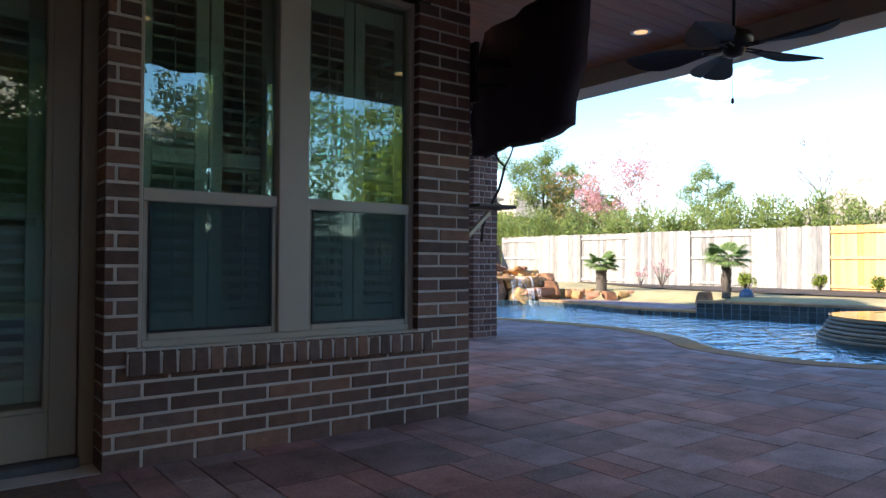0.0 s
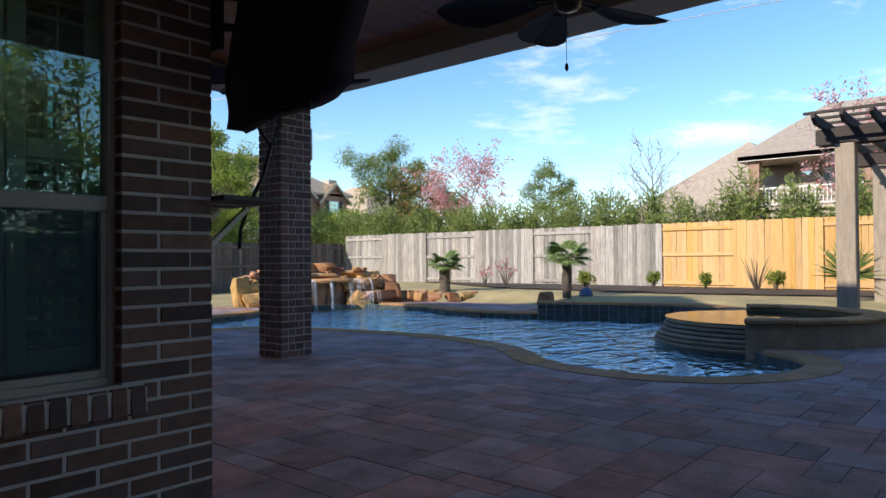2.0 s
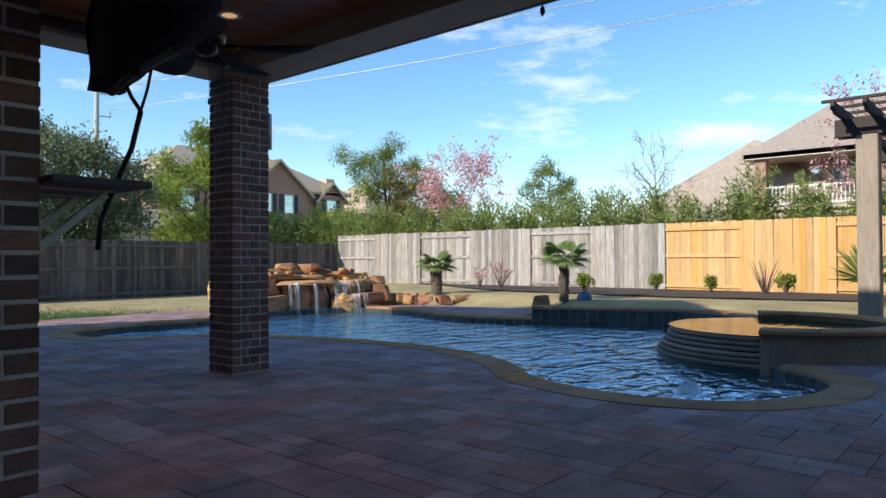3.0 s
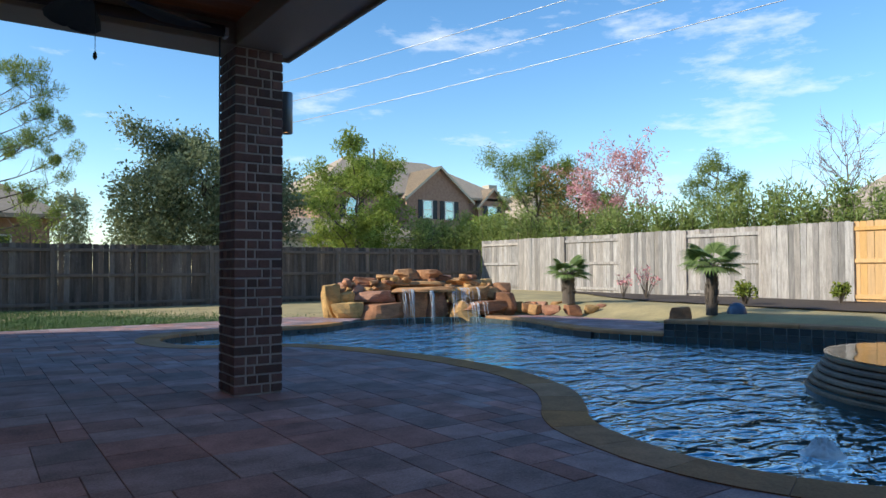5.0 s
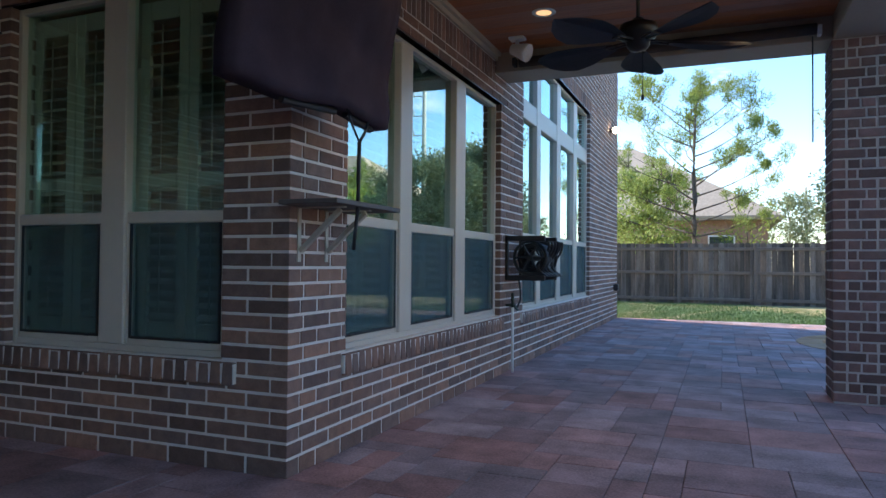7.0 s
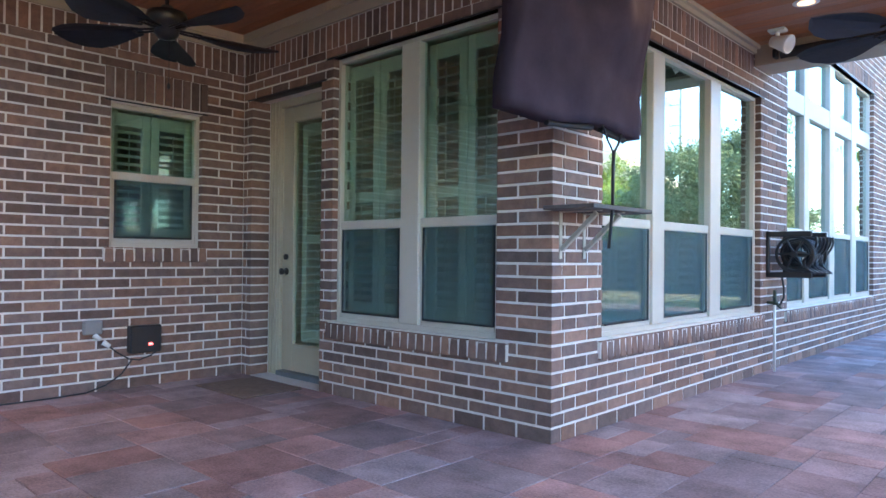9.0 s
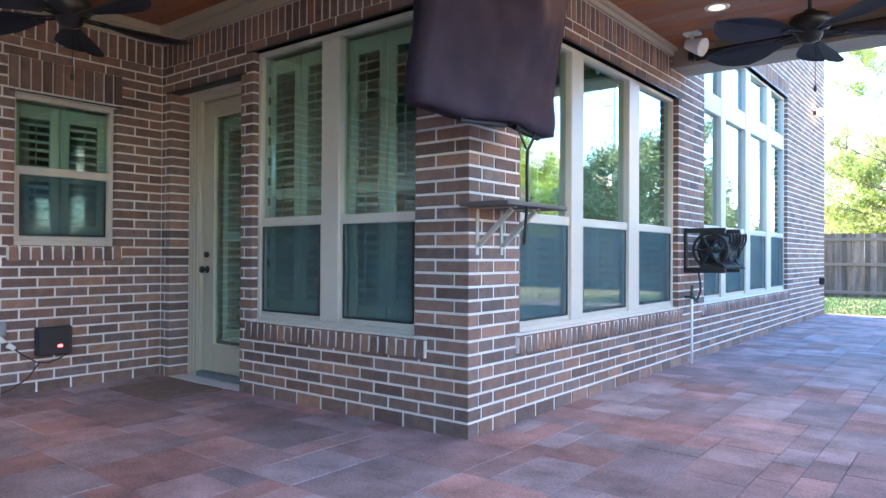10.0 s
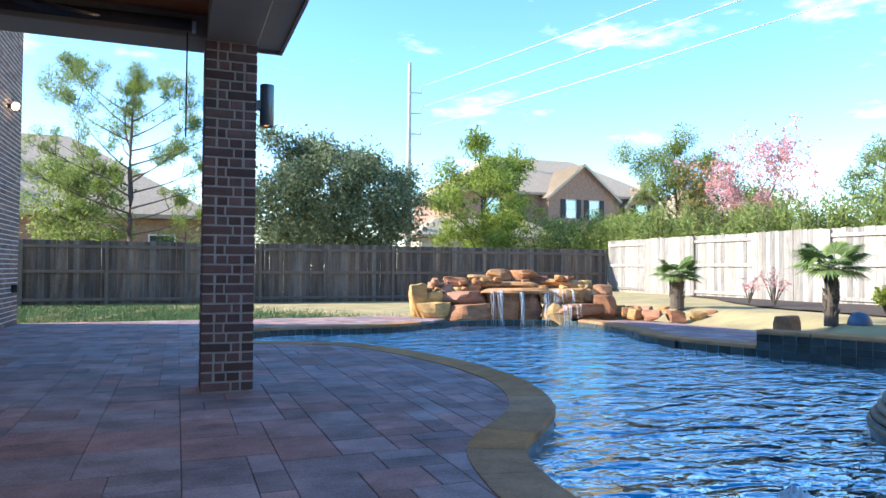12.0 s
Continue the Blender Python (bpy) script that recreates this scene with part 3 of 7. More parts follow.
def shutter(parent, u0, u1, z0, z1, depth, tilt, join=False):
    """A louvred shutter panel: two stiles, three rails and slats."""
    b = bmesh.new()
    st = 0.07
    for a, c in ((u0, u0 + st), (u1 - st, u1)):
        soft_box(b, a, c, depth - 0.014, depth + 0.014, z0, z1)
    mid = z0 + (z1 - z0) * 0.47
    for a, c in ((z0, z0 + 0.11), (mid - 0.04, mid + 0.04), (z1 - 0.11, z1)):
        soft_box(b, u0 + st, u1 - st, depth - 0.013, depth + 0.013, a, c)
    rod(b, ((u0 + u1) / 2, depth - 0.03, z0 + 0.15), ((u0 + u1) / 2, depth - 0.03, mid - 0.06), 0.005, sides=6)
    rod(b, ((u0 + u1) / 2, depth - 0.03, mid + 0.06), ((u0 + u1) / 2, depth - 0.03, z1 - 0.15), 0.005, sides=6)
    panel = part("shutter", b, M_SHUTTER, parent, "white louvred shutter")
    me = slat_mesh(u1 - u0 - 2 * st - 0.006)
    zs = [z for lo, hi in ((z0 + 0.115, mid - 0.045), (mid + 0.045, z1 - 0.115)) for z in [lo + 0.03 + 0.066 * i for i in range(int((hi - lo - 0.03) / 0.066) + 1)]]
    if join:
        b = bmesh.new()
        for z in zs:
            t = bmesh.new()
            t.from_mesh(me)
            merge(b, t, Matrix.Translation((u0 + st + 0.003, depth, z)) @ Matrix.Rotation(radians(tilt), 4, "X"))
        part("slats", b, M_SHUTTER, panel)
    else:
        for z in zs:
            s = new("slat", me)
            s.parent = panel
            s.matrix_basis = Matrix.Translation((u0 + st + 0.003, depth, z)) @ Matrix.Rotation(radians(tilt), 4, "X")


def window(name, spec, m, bays, rail_z, label, heads=(), tilt=32, join=False, mull=0.09, recess=0.055, shutters=True, pane=None):
    """A bank of hung windows: bays are (u0, u1) of the lights, rail_z the meeting rails, heads further transoms above."""
    u0, u1, z0, z1 = spec
    w = tagged(thing(name, label, "window", m), "", "", "", "structure")
    d0, d1 = recess, recess + 0.07
    b = bmesh.new()
    e = 0.035
    for a, c in ((u0, u0 + e), (u1 - e, u1)):
        soft_box(b, a, c, d0, d1, z0, z1)
    for a, c in ((z0, z0 + e), (z1 - e, z1)):
        soft_box(b, u0 + e, u1 - e, d0, d1, a, c)
    part("window_frame", b, M_WINFRAME, w)
    for (a0, a1), (b0, b1) in zip(bays, bays[1:]):
        b = bmesh.new()
        soft_box(b, a1, b0, d0 - 0.012, d1, z0 + e, z1 - e, 0.006)
        part("mullion", b, M_WINFRAME, w)
    tiers = [z0 + e, rail_z, *[h for pair in heads for h in pair], z1 - e]
    for a, c in bays:
        a, c = max(a, u0 + e), min(c, u1 - e)
        # upper sash frame and glass, lower sash set forward with a screen
        b = bmesh.new()
        soft_box(b, a, c, d0 + 0.004, d1 - 0.015, rail_z - 0.03, rail_z + 0.035, 0.005)
        s = 0.028
        for p, q in ((a, a + s), (c - s, c)):
            soft_box(b, p, q, d0 + 0.008, d1 - 0.02, z0 + e, rail_z - 0.03)
        soft_box(b, a + s, c - s, d0 + 0.008, d1 - 0.02, z0 + e, z0 + e + 0.035)
        part("sash", b, M_WINFRAME, w)
        b = bmesh.new()
        box(b, a + s, c - s, d0 + 0.030, d0 + 0.034, z0 + e + 0.035, rail_z - 0.03)
        part("pane", b, pane or M_GLASS, w).visible_shadow = False
        top = heads[0][0] if heads else z1 - e
        b = bmesh.new()
        box(b, a, c, d0 + 0.040, d0 + 0.044, rail_z + 0.035, top)
        part("pane", b, pane or M_GLASS, w).visible_shadow = False
        for h0, h1 in heads:
            b = bmesh.new()
            soft_box(b, a, c, d0 - 0.006, d1, h0, h1, 0.006)
            part("transom", b, M_WINFRAME, w)
            b = bmesh.new()
            box(b, a, c, d0 + 0.040, d0 + 0.044, h1, z1 - e)
            part("pane", b, pane or M_GLASS, w).visible_shadow = False
        b = bmesh.new()
        for p, q in ((a + s, a + s + 0.012), (c - s - 0.012, c - s)):
            box(b, p, q, d0 + 0.002, d0 + 0.012, z0 + e + 0.036, rail_z - 0.032)
        box(b, a + s + 0.012, c - s - 0.012, d0 + 0.002, d0 + 0.012, z0 + e + 0.036, z0 + e + 0.05)
        for k in (0.15, 0.85):
            box(b, a + (c - a) * k - 0.012, a + (c - a) * k + 0.012, d0 - 0.008, d0 + 0.002, z0 + e + 0.036, z0 + e + 0.05)
        frame_ = part("screen_frame", b, M_BLACK, w, "dark insect screen frame")
        b = bmesh.new()
        box(b, a + s + 0.012, c - s - 0.012, d0 + 0.006, d0 + 0.0065, z0 + e + 0.05, rail_z - 0.032)
        part("screen", b, M_SCREEN, frame_, "dark insect screen").visible_shadow = False
        if shutters:
            top = (heads[0][0] if heads else z1) - 0.05
            half = (a + c) / 2
            shutter(w, a - 0.01, half - 0.004, z0 + 0.05, top, 0.165, tilt, join)
            shutter(w, half + 0.004, c + 0.01, z0 + 0.05, top, 0.165, tilt, join)
    return w


window("window_1", WIN_A, WALL_A_M, [(1.275, 1.974), (2.158, 2.855)], 1.31, "twin hung window with cream frame and white shutters")
window("window_2", WIN_B, WALL_B_M, [(4.39, 5.15), (5.34, 6.20), (6.42, 7.27)], 1.32, "triple hung window reflecting trees and sky", pane=M_GLASS_SUN)
window("window_3", WIN_C, WALL_C_M, [(2.65, 3.37)], 1.70, "small hung window with white shutters", mull=0.05)
window("window_4", WIN_D, WALL_B_M, [(8.11, 8.84), (9.02, 9.89), (10.11, 10.98), (11.22, 12.05)], 1.38, "tall four-bay window with upper transom lights", heads=((2.69, 2.91),), join=True, pane=M_GLASS_SUN)

# back door with a full glass light
door = tagged(thing("door_1", "olive-cream back door, closed, with a full glass light", "door", WALL_A_M), "", "", "", "structure")
D0 = 0.19
b = bmesh.new()
for a, c in ((0.07, 0.24), (1.03, 1.10)):
    soft_box(b, a, c, D0, D0 + 0.11, 0.0, 2.49, 0.008)
soft_box(b, 0.24, 1.03, D0, D0 + 0.11, 2.40, 2.49, 0.008)
for a, c in ((0.10, 0.115), (0.15, 0.165), (0.205, 0.22)):
    soft_box(b, a, c, D0 - 0.012, D0, 0.0, 2.47, 0.004)
part("door_frame", b, M_TRIM, door)
b = bmesh.new()
soft_box(b, 0.245, 0.40, D0 + 0.03, D0 + 0.075, 0.05, 2.395)
soft_box(b, 0.905, 1.025, D0 + 0.03, D0 + 0.075, 0.05, 2.395)
soft_box(b, 0.40, 0.905, D0 + 0.03, D0 + 0.075, 0.05, 0.27)
soft_box(b, 0.40, 0.905, D0 + 0.03, D0 + 0.075, 2.28, 2.395)
for a, c, e, f in ((0.40, 0.425, 0.27, 2.28), (0.88, 0.905, 0.27, 2.28), (0.425, 0.88, 0.27, 0.295), (0.425, 0.88, 2.255, 2.28)):
    soft_box(b, a, c, D0 + 0.018, D0 + 0.06, e, f)
leaf = part("door_leaf", b, M_TRIM, door)
b = bmesh.new()
box(b, 0.42, 0.885, D0 + 0.045, D0 + 0.05, 0.29, 2.26)
part("pane", b, M_GLASS, door).visible_shadow = False
shutter(door, 0.43, 0.88, 0.31, 2.24, D0 + 0.12, 25)
b = bmesh.new()
soft_box(b, 0.24, 1.03, D0 - 0.03, D0 + 0.1, 0.0, 0.045, 0.006)
part("threshold", b, surface("threshold_metal", (0.16, 0.17, 0.18), rough=0.5, metal=0.2), door, "grey metal threshold")
for z, r in ((0.93, 0.032), (1.06, 0.026)):
    b = bmesh.new()
    lathe(b, [(0.001, 0.0), (r, 0.0), (r, 0.008), (r * 0.45, 0.014), (r * 0.45, 0.035), (r * 0.95, 0.045), (r * 0.9, 0.065), (0.001, 0.072)] if z < 1 else [(0.001, 0), (r, 0), (r, 0.02), (r * 0.7, 0.026), (0.001, 0.027)], sides=18)
    b.transform(Matrix.Translation((0.315, D0 + 0.03, z)) @ Matrix.Rotation(radians(90), 4, "X"))
    part("door_handle" if z < 1 else "deadbolt", b, M_BLACK, leaf, "black round knob" if z < 1 else "black deadbolt", True)

# steel lintels over the openings
bm = bmesh.new()
box(bm, 1.16, 2.97, YA - 0.002, YA + 0.1, 2.62, 2.632)
box(bm, 0.0, 1.16, YA - 0.002, YA + 0.1, 2.463, 2.475)
box(bm, XB - 0.1, XB + 0.002, 4.28, 7.38, 2.62, 2.632)
box(bm, XC - 0.1, XC + 0.002, 2.58, 3.44, 2.285, 2.297)
box(bm, XB - 0.1, XB + 0.002, 8.0, 12.2, 3.5, 3.52)
structure("lintel", bm, M_BLACK, "dark steel lintels above the openings", "lintel")

# ---- fences ----
FE_X, FN_Y = 20.5, 22.5


def board_mesh(width, height, mat):
    b = bmesh.new()
    soft = 0.02
    v = [(-width / 2, 0), (width / 2, 0), (width / 2, height - soft), (width / 2 - soft, height), (-width / 2 + soft, height), (-width / 2, height - soft)]
    f = [b.verts.new((0, y, z)) for y, z in v]
    k = [b.verts.new((0.018, y, z)) for y, z in v]
    b.faces.new(f[::-1])
    b.faces.new(k)
    for i in range(6):
        b.faces.new((f[i], f[(i + 1) % 6], k[(i + 1) % 6], k[i]))
    return mesh_of("board", b, mat)


def fence_panel(m, length, height, mat, boards_front, label, rng):
    """A fence bay in local coordinates: runs along +y, the garden side faces -x. Boards on the garden side hide the rails; else the rails show."""
    f = thing("fence_panel", label, "fence", m, "garden fence panels")
    b = bmesh.new()
    soft_box(b, -0.045, 0.045, -0.045, 0.045, -0.05, height - 0.02, 0.006)
    part("post", b, M_FENCE_RAIL_SHADE if mat is M_FENCE_OLD_SHADE else mat, f)
    for z in (0.16, height * 0.52, height - 0.17):
        b = bmesh.new()
        soft_box(b, -0.02, 0.02, 0.045, length - 0.045, z - 0.045, z + 0.045, 0.005)
        part("rail", b, M_FENCE_RAIL_SHADE if mat is M_FENCE_OLD_SHADE else mat, f)
    n = max(1, round(length / 0.142))
    w = length / n
    me = board_mesh(w - (0.0012 if mat is M_FENCE_OLD_SHADE else 0.004), height, mat)
    x = -0.04 if boards_front else 0.022
    for i in range(n):
        s = new("board", me)
        s.parent = f
        s.matrix_basis = Matrix.Translation((x + rng.uniform(-0.003, 0.003), w * (i + 0.5), rng.uniform(-0.012, 0.012))) @ Matrix.Rotation(rng.uniform(-0.006, 0.006), 4, "X")
    return f


rng = random.Random(4)
POST_E = [22.4, 20.2, 17.95, 15.6, 13.28, 11.1, 8.95, 6.9, 4.85, 2.6, 0.2, -2.2, -4.6, -7.0]
for i, (a, c) in enumerate(zip(POST_E, POST_E[1:])):
    newer = a < 9.0
    fence_panel(Matrix.Translation((FE_X, c, 0.2)), a - c, 1.84, M_FENCE_NEW if newer else M_FENCE_GREY, i % 2 == 1,
                ("new orange cedar fence panel" if newer else "weathered grey cedar fence panel") + (", board side" if i % 2 else ", rails showing"), rng)
x = -0.1
k = 0
while x < FE_X - 0.3:
    step_x = min(2.08, FE_X - x - 0.03)
    fence_panel(Matrix.Translation((x + step_x, FN_Y, -0.08)) @ Matrix.Rotation(radians(90), 4, "Z"), step_x, 1.80, M_FENCE_OLD_SHADE, False, "weathered grey cedar fence panel with shade in its colour, rails showing", rng)
    x += step_x
    k += 1

x = 0.0
while x < 20.0:
    fence_panel(Matrix.Translation((x, -11.0, -0.08)) @ Matrix.Rotation(radians(-90), 4, "Z"), 2.44, 1.85, M_FENCE_GREY, False, "weathered grey cedar fence panel across the side yard, rails showing", rng)
    x += 2.44

# ---- pool edge: coping stones, waterline tile, raised wall ----
ARC = [0.0]
for i in range(len(POOL)):
    ARC.append(ARC[-1] + (POOL[(i + 1) % len(POOL)] - POOL[i]).length)


def coping_stone(i0, i1, z, thick=0.05):
    """A slab of the pool's edge over the stretch i0..i1 of its curve, with a rounded nose over the water."""
    b = bmesh.new()
    idx = list(range(i0, i1 + 1))
    inn = [POOL[i % len(POOL)] - (COPING[i % len(POOL)] - POOL[i % len(POOL)]) * 0.06 for i in idx]
    out = [COPING[i % len(POOL)] for i in idx]

    def shrink(ps):
        ps = [p.copy() for p in ps]
        ps[0] = ps[0].lerp(ps[1], 0.03)
        ps[-1] = ps[-1].lerp(ps[-2], 0.03)
        return ps
    inn, out = shrink(inn), shrink(out)
    rows = []
    for loop, f, h in ((out, 0, z), (inn, 0.03, z), (inn, 0, z - 0.018), (inn, 0, z - thick), (out, 0, z - thick)):
        rows.append([b.verts.new((*(p.lerp(q, f)), h)) for p, q in zip(loop, out)])
    for r in range(5):
        for j in range(len(idx) - 1):
            b.faces.new((rows[r][j], rows[r][j + 1], rows[(r + 1) % 5][j + 1], rows[(r + 1) % 5][j]))
    b.faces.new([rows[r][0] for r in range(5)])
    b.faces.new([rows[r][-1] for r in range(5)][::-1])
    return b


def stretch_of(i):
    """Which part of the pool's edge a point belongs to: low deck edge, raised wall, waterfall."""
    p = POOL[i % len(POOL)]
    if p.y > 13.0 and 10.3 < p.x < 14:
        return "rock"
    if p.x > 12.0 and 4.2 < p.y < 8.35 and p.x > 12.9:
        return "raised"
    if 9.9 < p.x < 13.4 and p.y < 5:
        return "spa"
    return "low"


pool_edge = tagged(thing("pool_coping", "olive-tan stone coping round the pool", "coping"), "", "", "", "structure")
i = 0
while i < len(POOL):
    s = stretch_of(i)
    j = i + 1
    while j < len(POOL) and j - i < 7 and stretch_of(j) == s:
        j += 1
    if s == "low":
        part("coping_stone", coping_stone(i, j, 0.006), M_COPING, pool_edge)
    elif s == "raised":
        part("coping_stone", coping_stone(i, j, 0.21), M_COPING, pool_edge)
    i = j

# tile band at the water and tiled raised wall
tile_band = tagged(thing("waterline_tiles", "dark slate tiles round the waterline", "tiles"), "", "", "", "structure")
b = bmesh.new()
nP = len(POOL)
for i in range(nP):
    s = stretch_of(i)
    p, q = POOL[i], POOL[(i + 1) % nP]
    d = (q - p)
    n_in = Vector((-d.y, d.x)).normalized()
    cnt = max(1, round(d.length / 0.15))
    levels = [(-0.24, -0.035)] if s != "raised" else [(-0.24, -0.05), (-0.046, 0.052), (0.056, 0.155)]
    for k in range(cnt):
        a, c = p + d * ((k + 0.03) / cnt), p + d * ((k + 0.97) / cnt)
        for z0, z1 in levels:
            f = [b.verts.new((*(e + n_in * 0.012), z)) for e, z in ((a, z0), (c, z0), (c, z1), (a, z1))]
            g = [b.verts.new((*e, z)) for e, z in ((a, z0), (c, z0), (c, z1), (a, z1))]
            b.faces.new(f)
            for m_ in range(4):
                b.faces.new((f[m_], f[(m_ + 1) % 4], g[(m_ + 1) % 4], g[m_]))
tagged(part("tile", b, M_TILE, tile_band), "", "", "", "stuff")
b = bmesh.new()
for i in range(nP):
    if stretch_of(i) == "raised":
        p, q = POOL[i], POOL[(i + 1) % nP]
        po, qo = COPING[i], COPING[(i + 1) % nP]
        vs = [b.verts.new((*e, z)) for z in (-0.3, 0.158) for e in (p, q, qo, po)]
        for f in ((0, 1, 5, 4), (1, 2, 6, 5), (2, 3, 7, 6), (3, 0, 4, 7), (4, 5, 6, 7)):
            b.faces.new([vs[k] for k in f])
structure("pool_wall", b, M_MORTAR, "raised pool wall behind the slate tiles", "wall")

# skimmer mouth
b = bmesh.new()
box(b, 12.82, 12.92, 9.55, 9.95, -0.2, -0.035)
tagged(part("pool_skimmer", b, M_BLACK, None, "dark skimmer opening in the pool wall"), "", "skimmer")

# ---- spa with a stepped spillway ----
spa = thing("spa", "round raised spa with stepped spillway and stone rim", "spa", Matrix.Translation((*SPA, 0)))
M_SPA_STONE = surface("spa_ledgestone", (0.30, 0.205, 0.135), rough=0.8, vary=0.4, scale=5, fine=50, bump=0.4, piece=0.2)
SPILL = (25.0, 188.0)
tiers = 6
for k in range(tiers):
    r1 = SPA_R + 0.05 + 0.034 * k
    z1 = SPA_TOP - 0.012 - 0.055 * k
    b = bmesh.new()
    lathe(b, [(SPA_R + 0.02, z1), (r1 - 0.02, z1), (r1, z1 - 0.012), (r1, z1 - 0.035), (r1 - 0.02, z1 - 0.047), (r1 - 0.05, z1 - 0.055), (SPA_R + 0.02, z1 - 0.055)], sides=56, a0=SPILL[0], a1=SPILL[1])
    part("spillway_step", b, M_SPA_STONE, spa)
b = bmesh.new()
lathe(b, [(SPA_R + 0.2, -0.02), (SPA_R + 0.22, -0.4), (SPA_R, -0.6)], sides=48, a0=SPILL[0], a1=SPILL[1])
part("spillway_base", b, M_TILE, spa)
b = bmesh.new()
lathe(b, [(SPA_R, SPA_TOP + 0.04), (SPA_R, -0.5), (SPA_R + 0.24, -0.5), (SPA_R + 0.24, SPA_TOP + 0.04)], sides=60, a0=SPILL[1], a1=SPILL[0] + 360)
part("seat_wall", b, M_SPA_STONE, spa)
seg = 9
for k in range(seg):
    a0 = SPILL[1] + (SPILL[0] + 360 - SPILL[1]) * k / seg
    a1 = SPILL[1] + (SPILL[0] + 360 - SPILL[1]) * (k + 1) / seg - 0.5
    b = bmesh.new()
    prof = [(r_, SPA_TOP + h_) for r_, h_ in ((SPA_R - 0.03, 0.04), (SPA_R - 0.045, 0.065), (SPA_R - 0.03, 0.095), (SPA_R + 0.27, 0.095), (SPA_R + 0.29, 0.08), (SPA_R + 0.29, 0.05), (SPA_R + 0.27, 0.04))]
    rings = lathe(b, prof + prof[:1], sides=6, a0=a0, a1=a1)
    b.faces.new([r[0] for r in rings[:-1]])
    b.faces.new([r[-1] for r in rings[:-1]][::-1])
    part("rim_stone", b, M_COPING, spa)
b = bmesh.new()
lathe(b, [(SPA_R + 0.005, SPA_TOP), (SPA_R + 0.005, -0.55), (0.001, -0.6)], sides=60)
part("tub", b, M_TILE, spa)
b = bmesh.new()
lathe(b, [(0.001, SPA_TOP + 0.004), (SPA_R + 0.06, SPA_TOP + 0.004)], sides=60)
M_STILL = water_material("still_water", (0.45, 0.7, 0.72), 0.01, 0.7, 2.0, 0.012, (0.95, 0.95, 0.95))
part("spa_water", b, M_STILL, spa, "still spa water mirroring the fence")

# bubbler plume in the pool: one heaped, frothing sheet of water
M_FOAM = surface("water_foam", (0.8, 0.88, 0.92), rough=0.35, vary=0.1, scale=20, fine=120, bump=0.6)
b = bmesh.new()
rings = [[b.verts.new((0, 0, 0.10))] * 40]
for k in range(1, 19):
    rr = 0.015 * k
    ring = []
    for i in range(40):
        a = 2 * math.pi * i / 40
        q = Vector((rr * math.cos(a), rr * math.sin(a), 0))
        fall_off = math.exp(-(rr / 0.15) ** 4)
        h = (0.07 + 0.10 * abs(noise.noise(q * 11 + Vector((3, 1, 0)))) + 0.12 * abs(noise.noise(q * 24)) + 0.05 * noise.noise(q * 60)) * fall_off - 0.012 * (k / 18) ** 2
        ring.append(b.verts.new((q.x + 0.035 * noise.noise(q * 21 + Vector((5, 0, 0))), q.y + 0.035 * noise.noise(q * 21 + Vector((0, 7, 0))), h)))
    rings.append(ring)
for p_, q_ in zip(rings, rings[1:]):
    for i in range(40):
        j = (i + 1) % 40
        b.faces.new((p_[i], q_[i], q_[j]) if p_ is rings[0] else (p_[i], q_[i], q_[j], p_[j]))
tagged(part("bubbler", b, M_FOAM, None, "white bubbling water plume in the pool", True, Matrix.Translation((8.72, 3.75, WATER + 0.004)) @ Matrix.Scale(0.62, 4)), "", "water jet")

# ---- rock waterfall ----
def rock(name, c, size, seed, parent, turn=0.0, lean=0.0, material=None):
    """A rough flat-bedded boulder: a subdivided block pushed about by noise and cut by a few planes."""
    b = bmesh.new()
    bmesh.ops.create_cube(b, size=1.0)
    bmesh.ops.subdivide_edges(b, edges=list(b.edges), cuts=4, use_grid_fill=True)
    rr = random.Random(seed)
    for v in b.verts:
        p = v.co.copy()
        sp = p.normalized() * 0.62
        v.co = p.lerp(sp, 0.03)
    for _ in range(11):
        nrm = Vector((rr.gauss(0, 1), rr.gauss(0, 1), rr.gauss(0, 0.45))).normalized()
        d = rr.uniform(0.38, 0.52)
        for v in b.verts:
            o = v.co.dot(nrm) - d
            if o > 0:
                v.co -= nrm * o * 0.9
    off = Vector((seed * 3.1, seed * 1.7, seed * 0.9))
    for v in b.verts:
        v.co += v.normal * 0.0 + Vector(noise.noise_vector(v.co * 2.3 + off)) * 0.05 + Vector(noise.noise_vector(v.co * 7 + off)) * 0.025
        v.co = Vector((v.co.x * size[0], v.co.y * size[1], v.co.z * size[2]))
    m = Matrix.Translation(c) @ Matrix.Rotation(radians(turn), 4, "Z") @ Matrix.Rotation(radians(lean), 4, "Y")
    return part(name, b, material or M_ROCK, parent, "", False, m)


fall = thing("rock_waterfall", "orange moss-rock waterfall spilling into the pool", "waterfall", Matrix.Translation((12.44, 14.0, -0.06)) @ Matrix.Rotation(radians(-17), 4, "Z"))
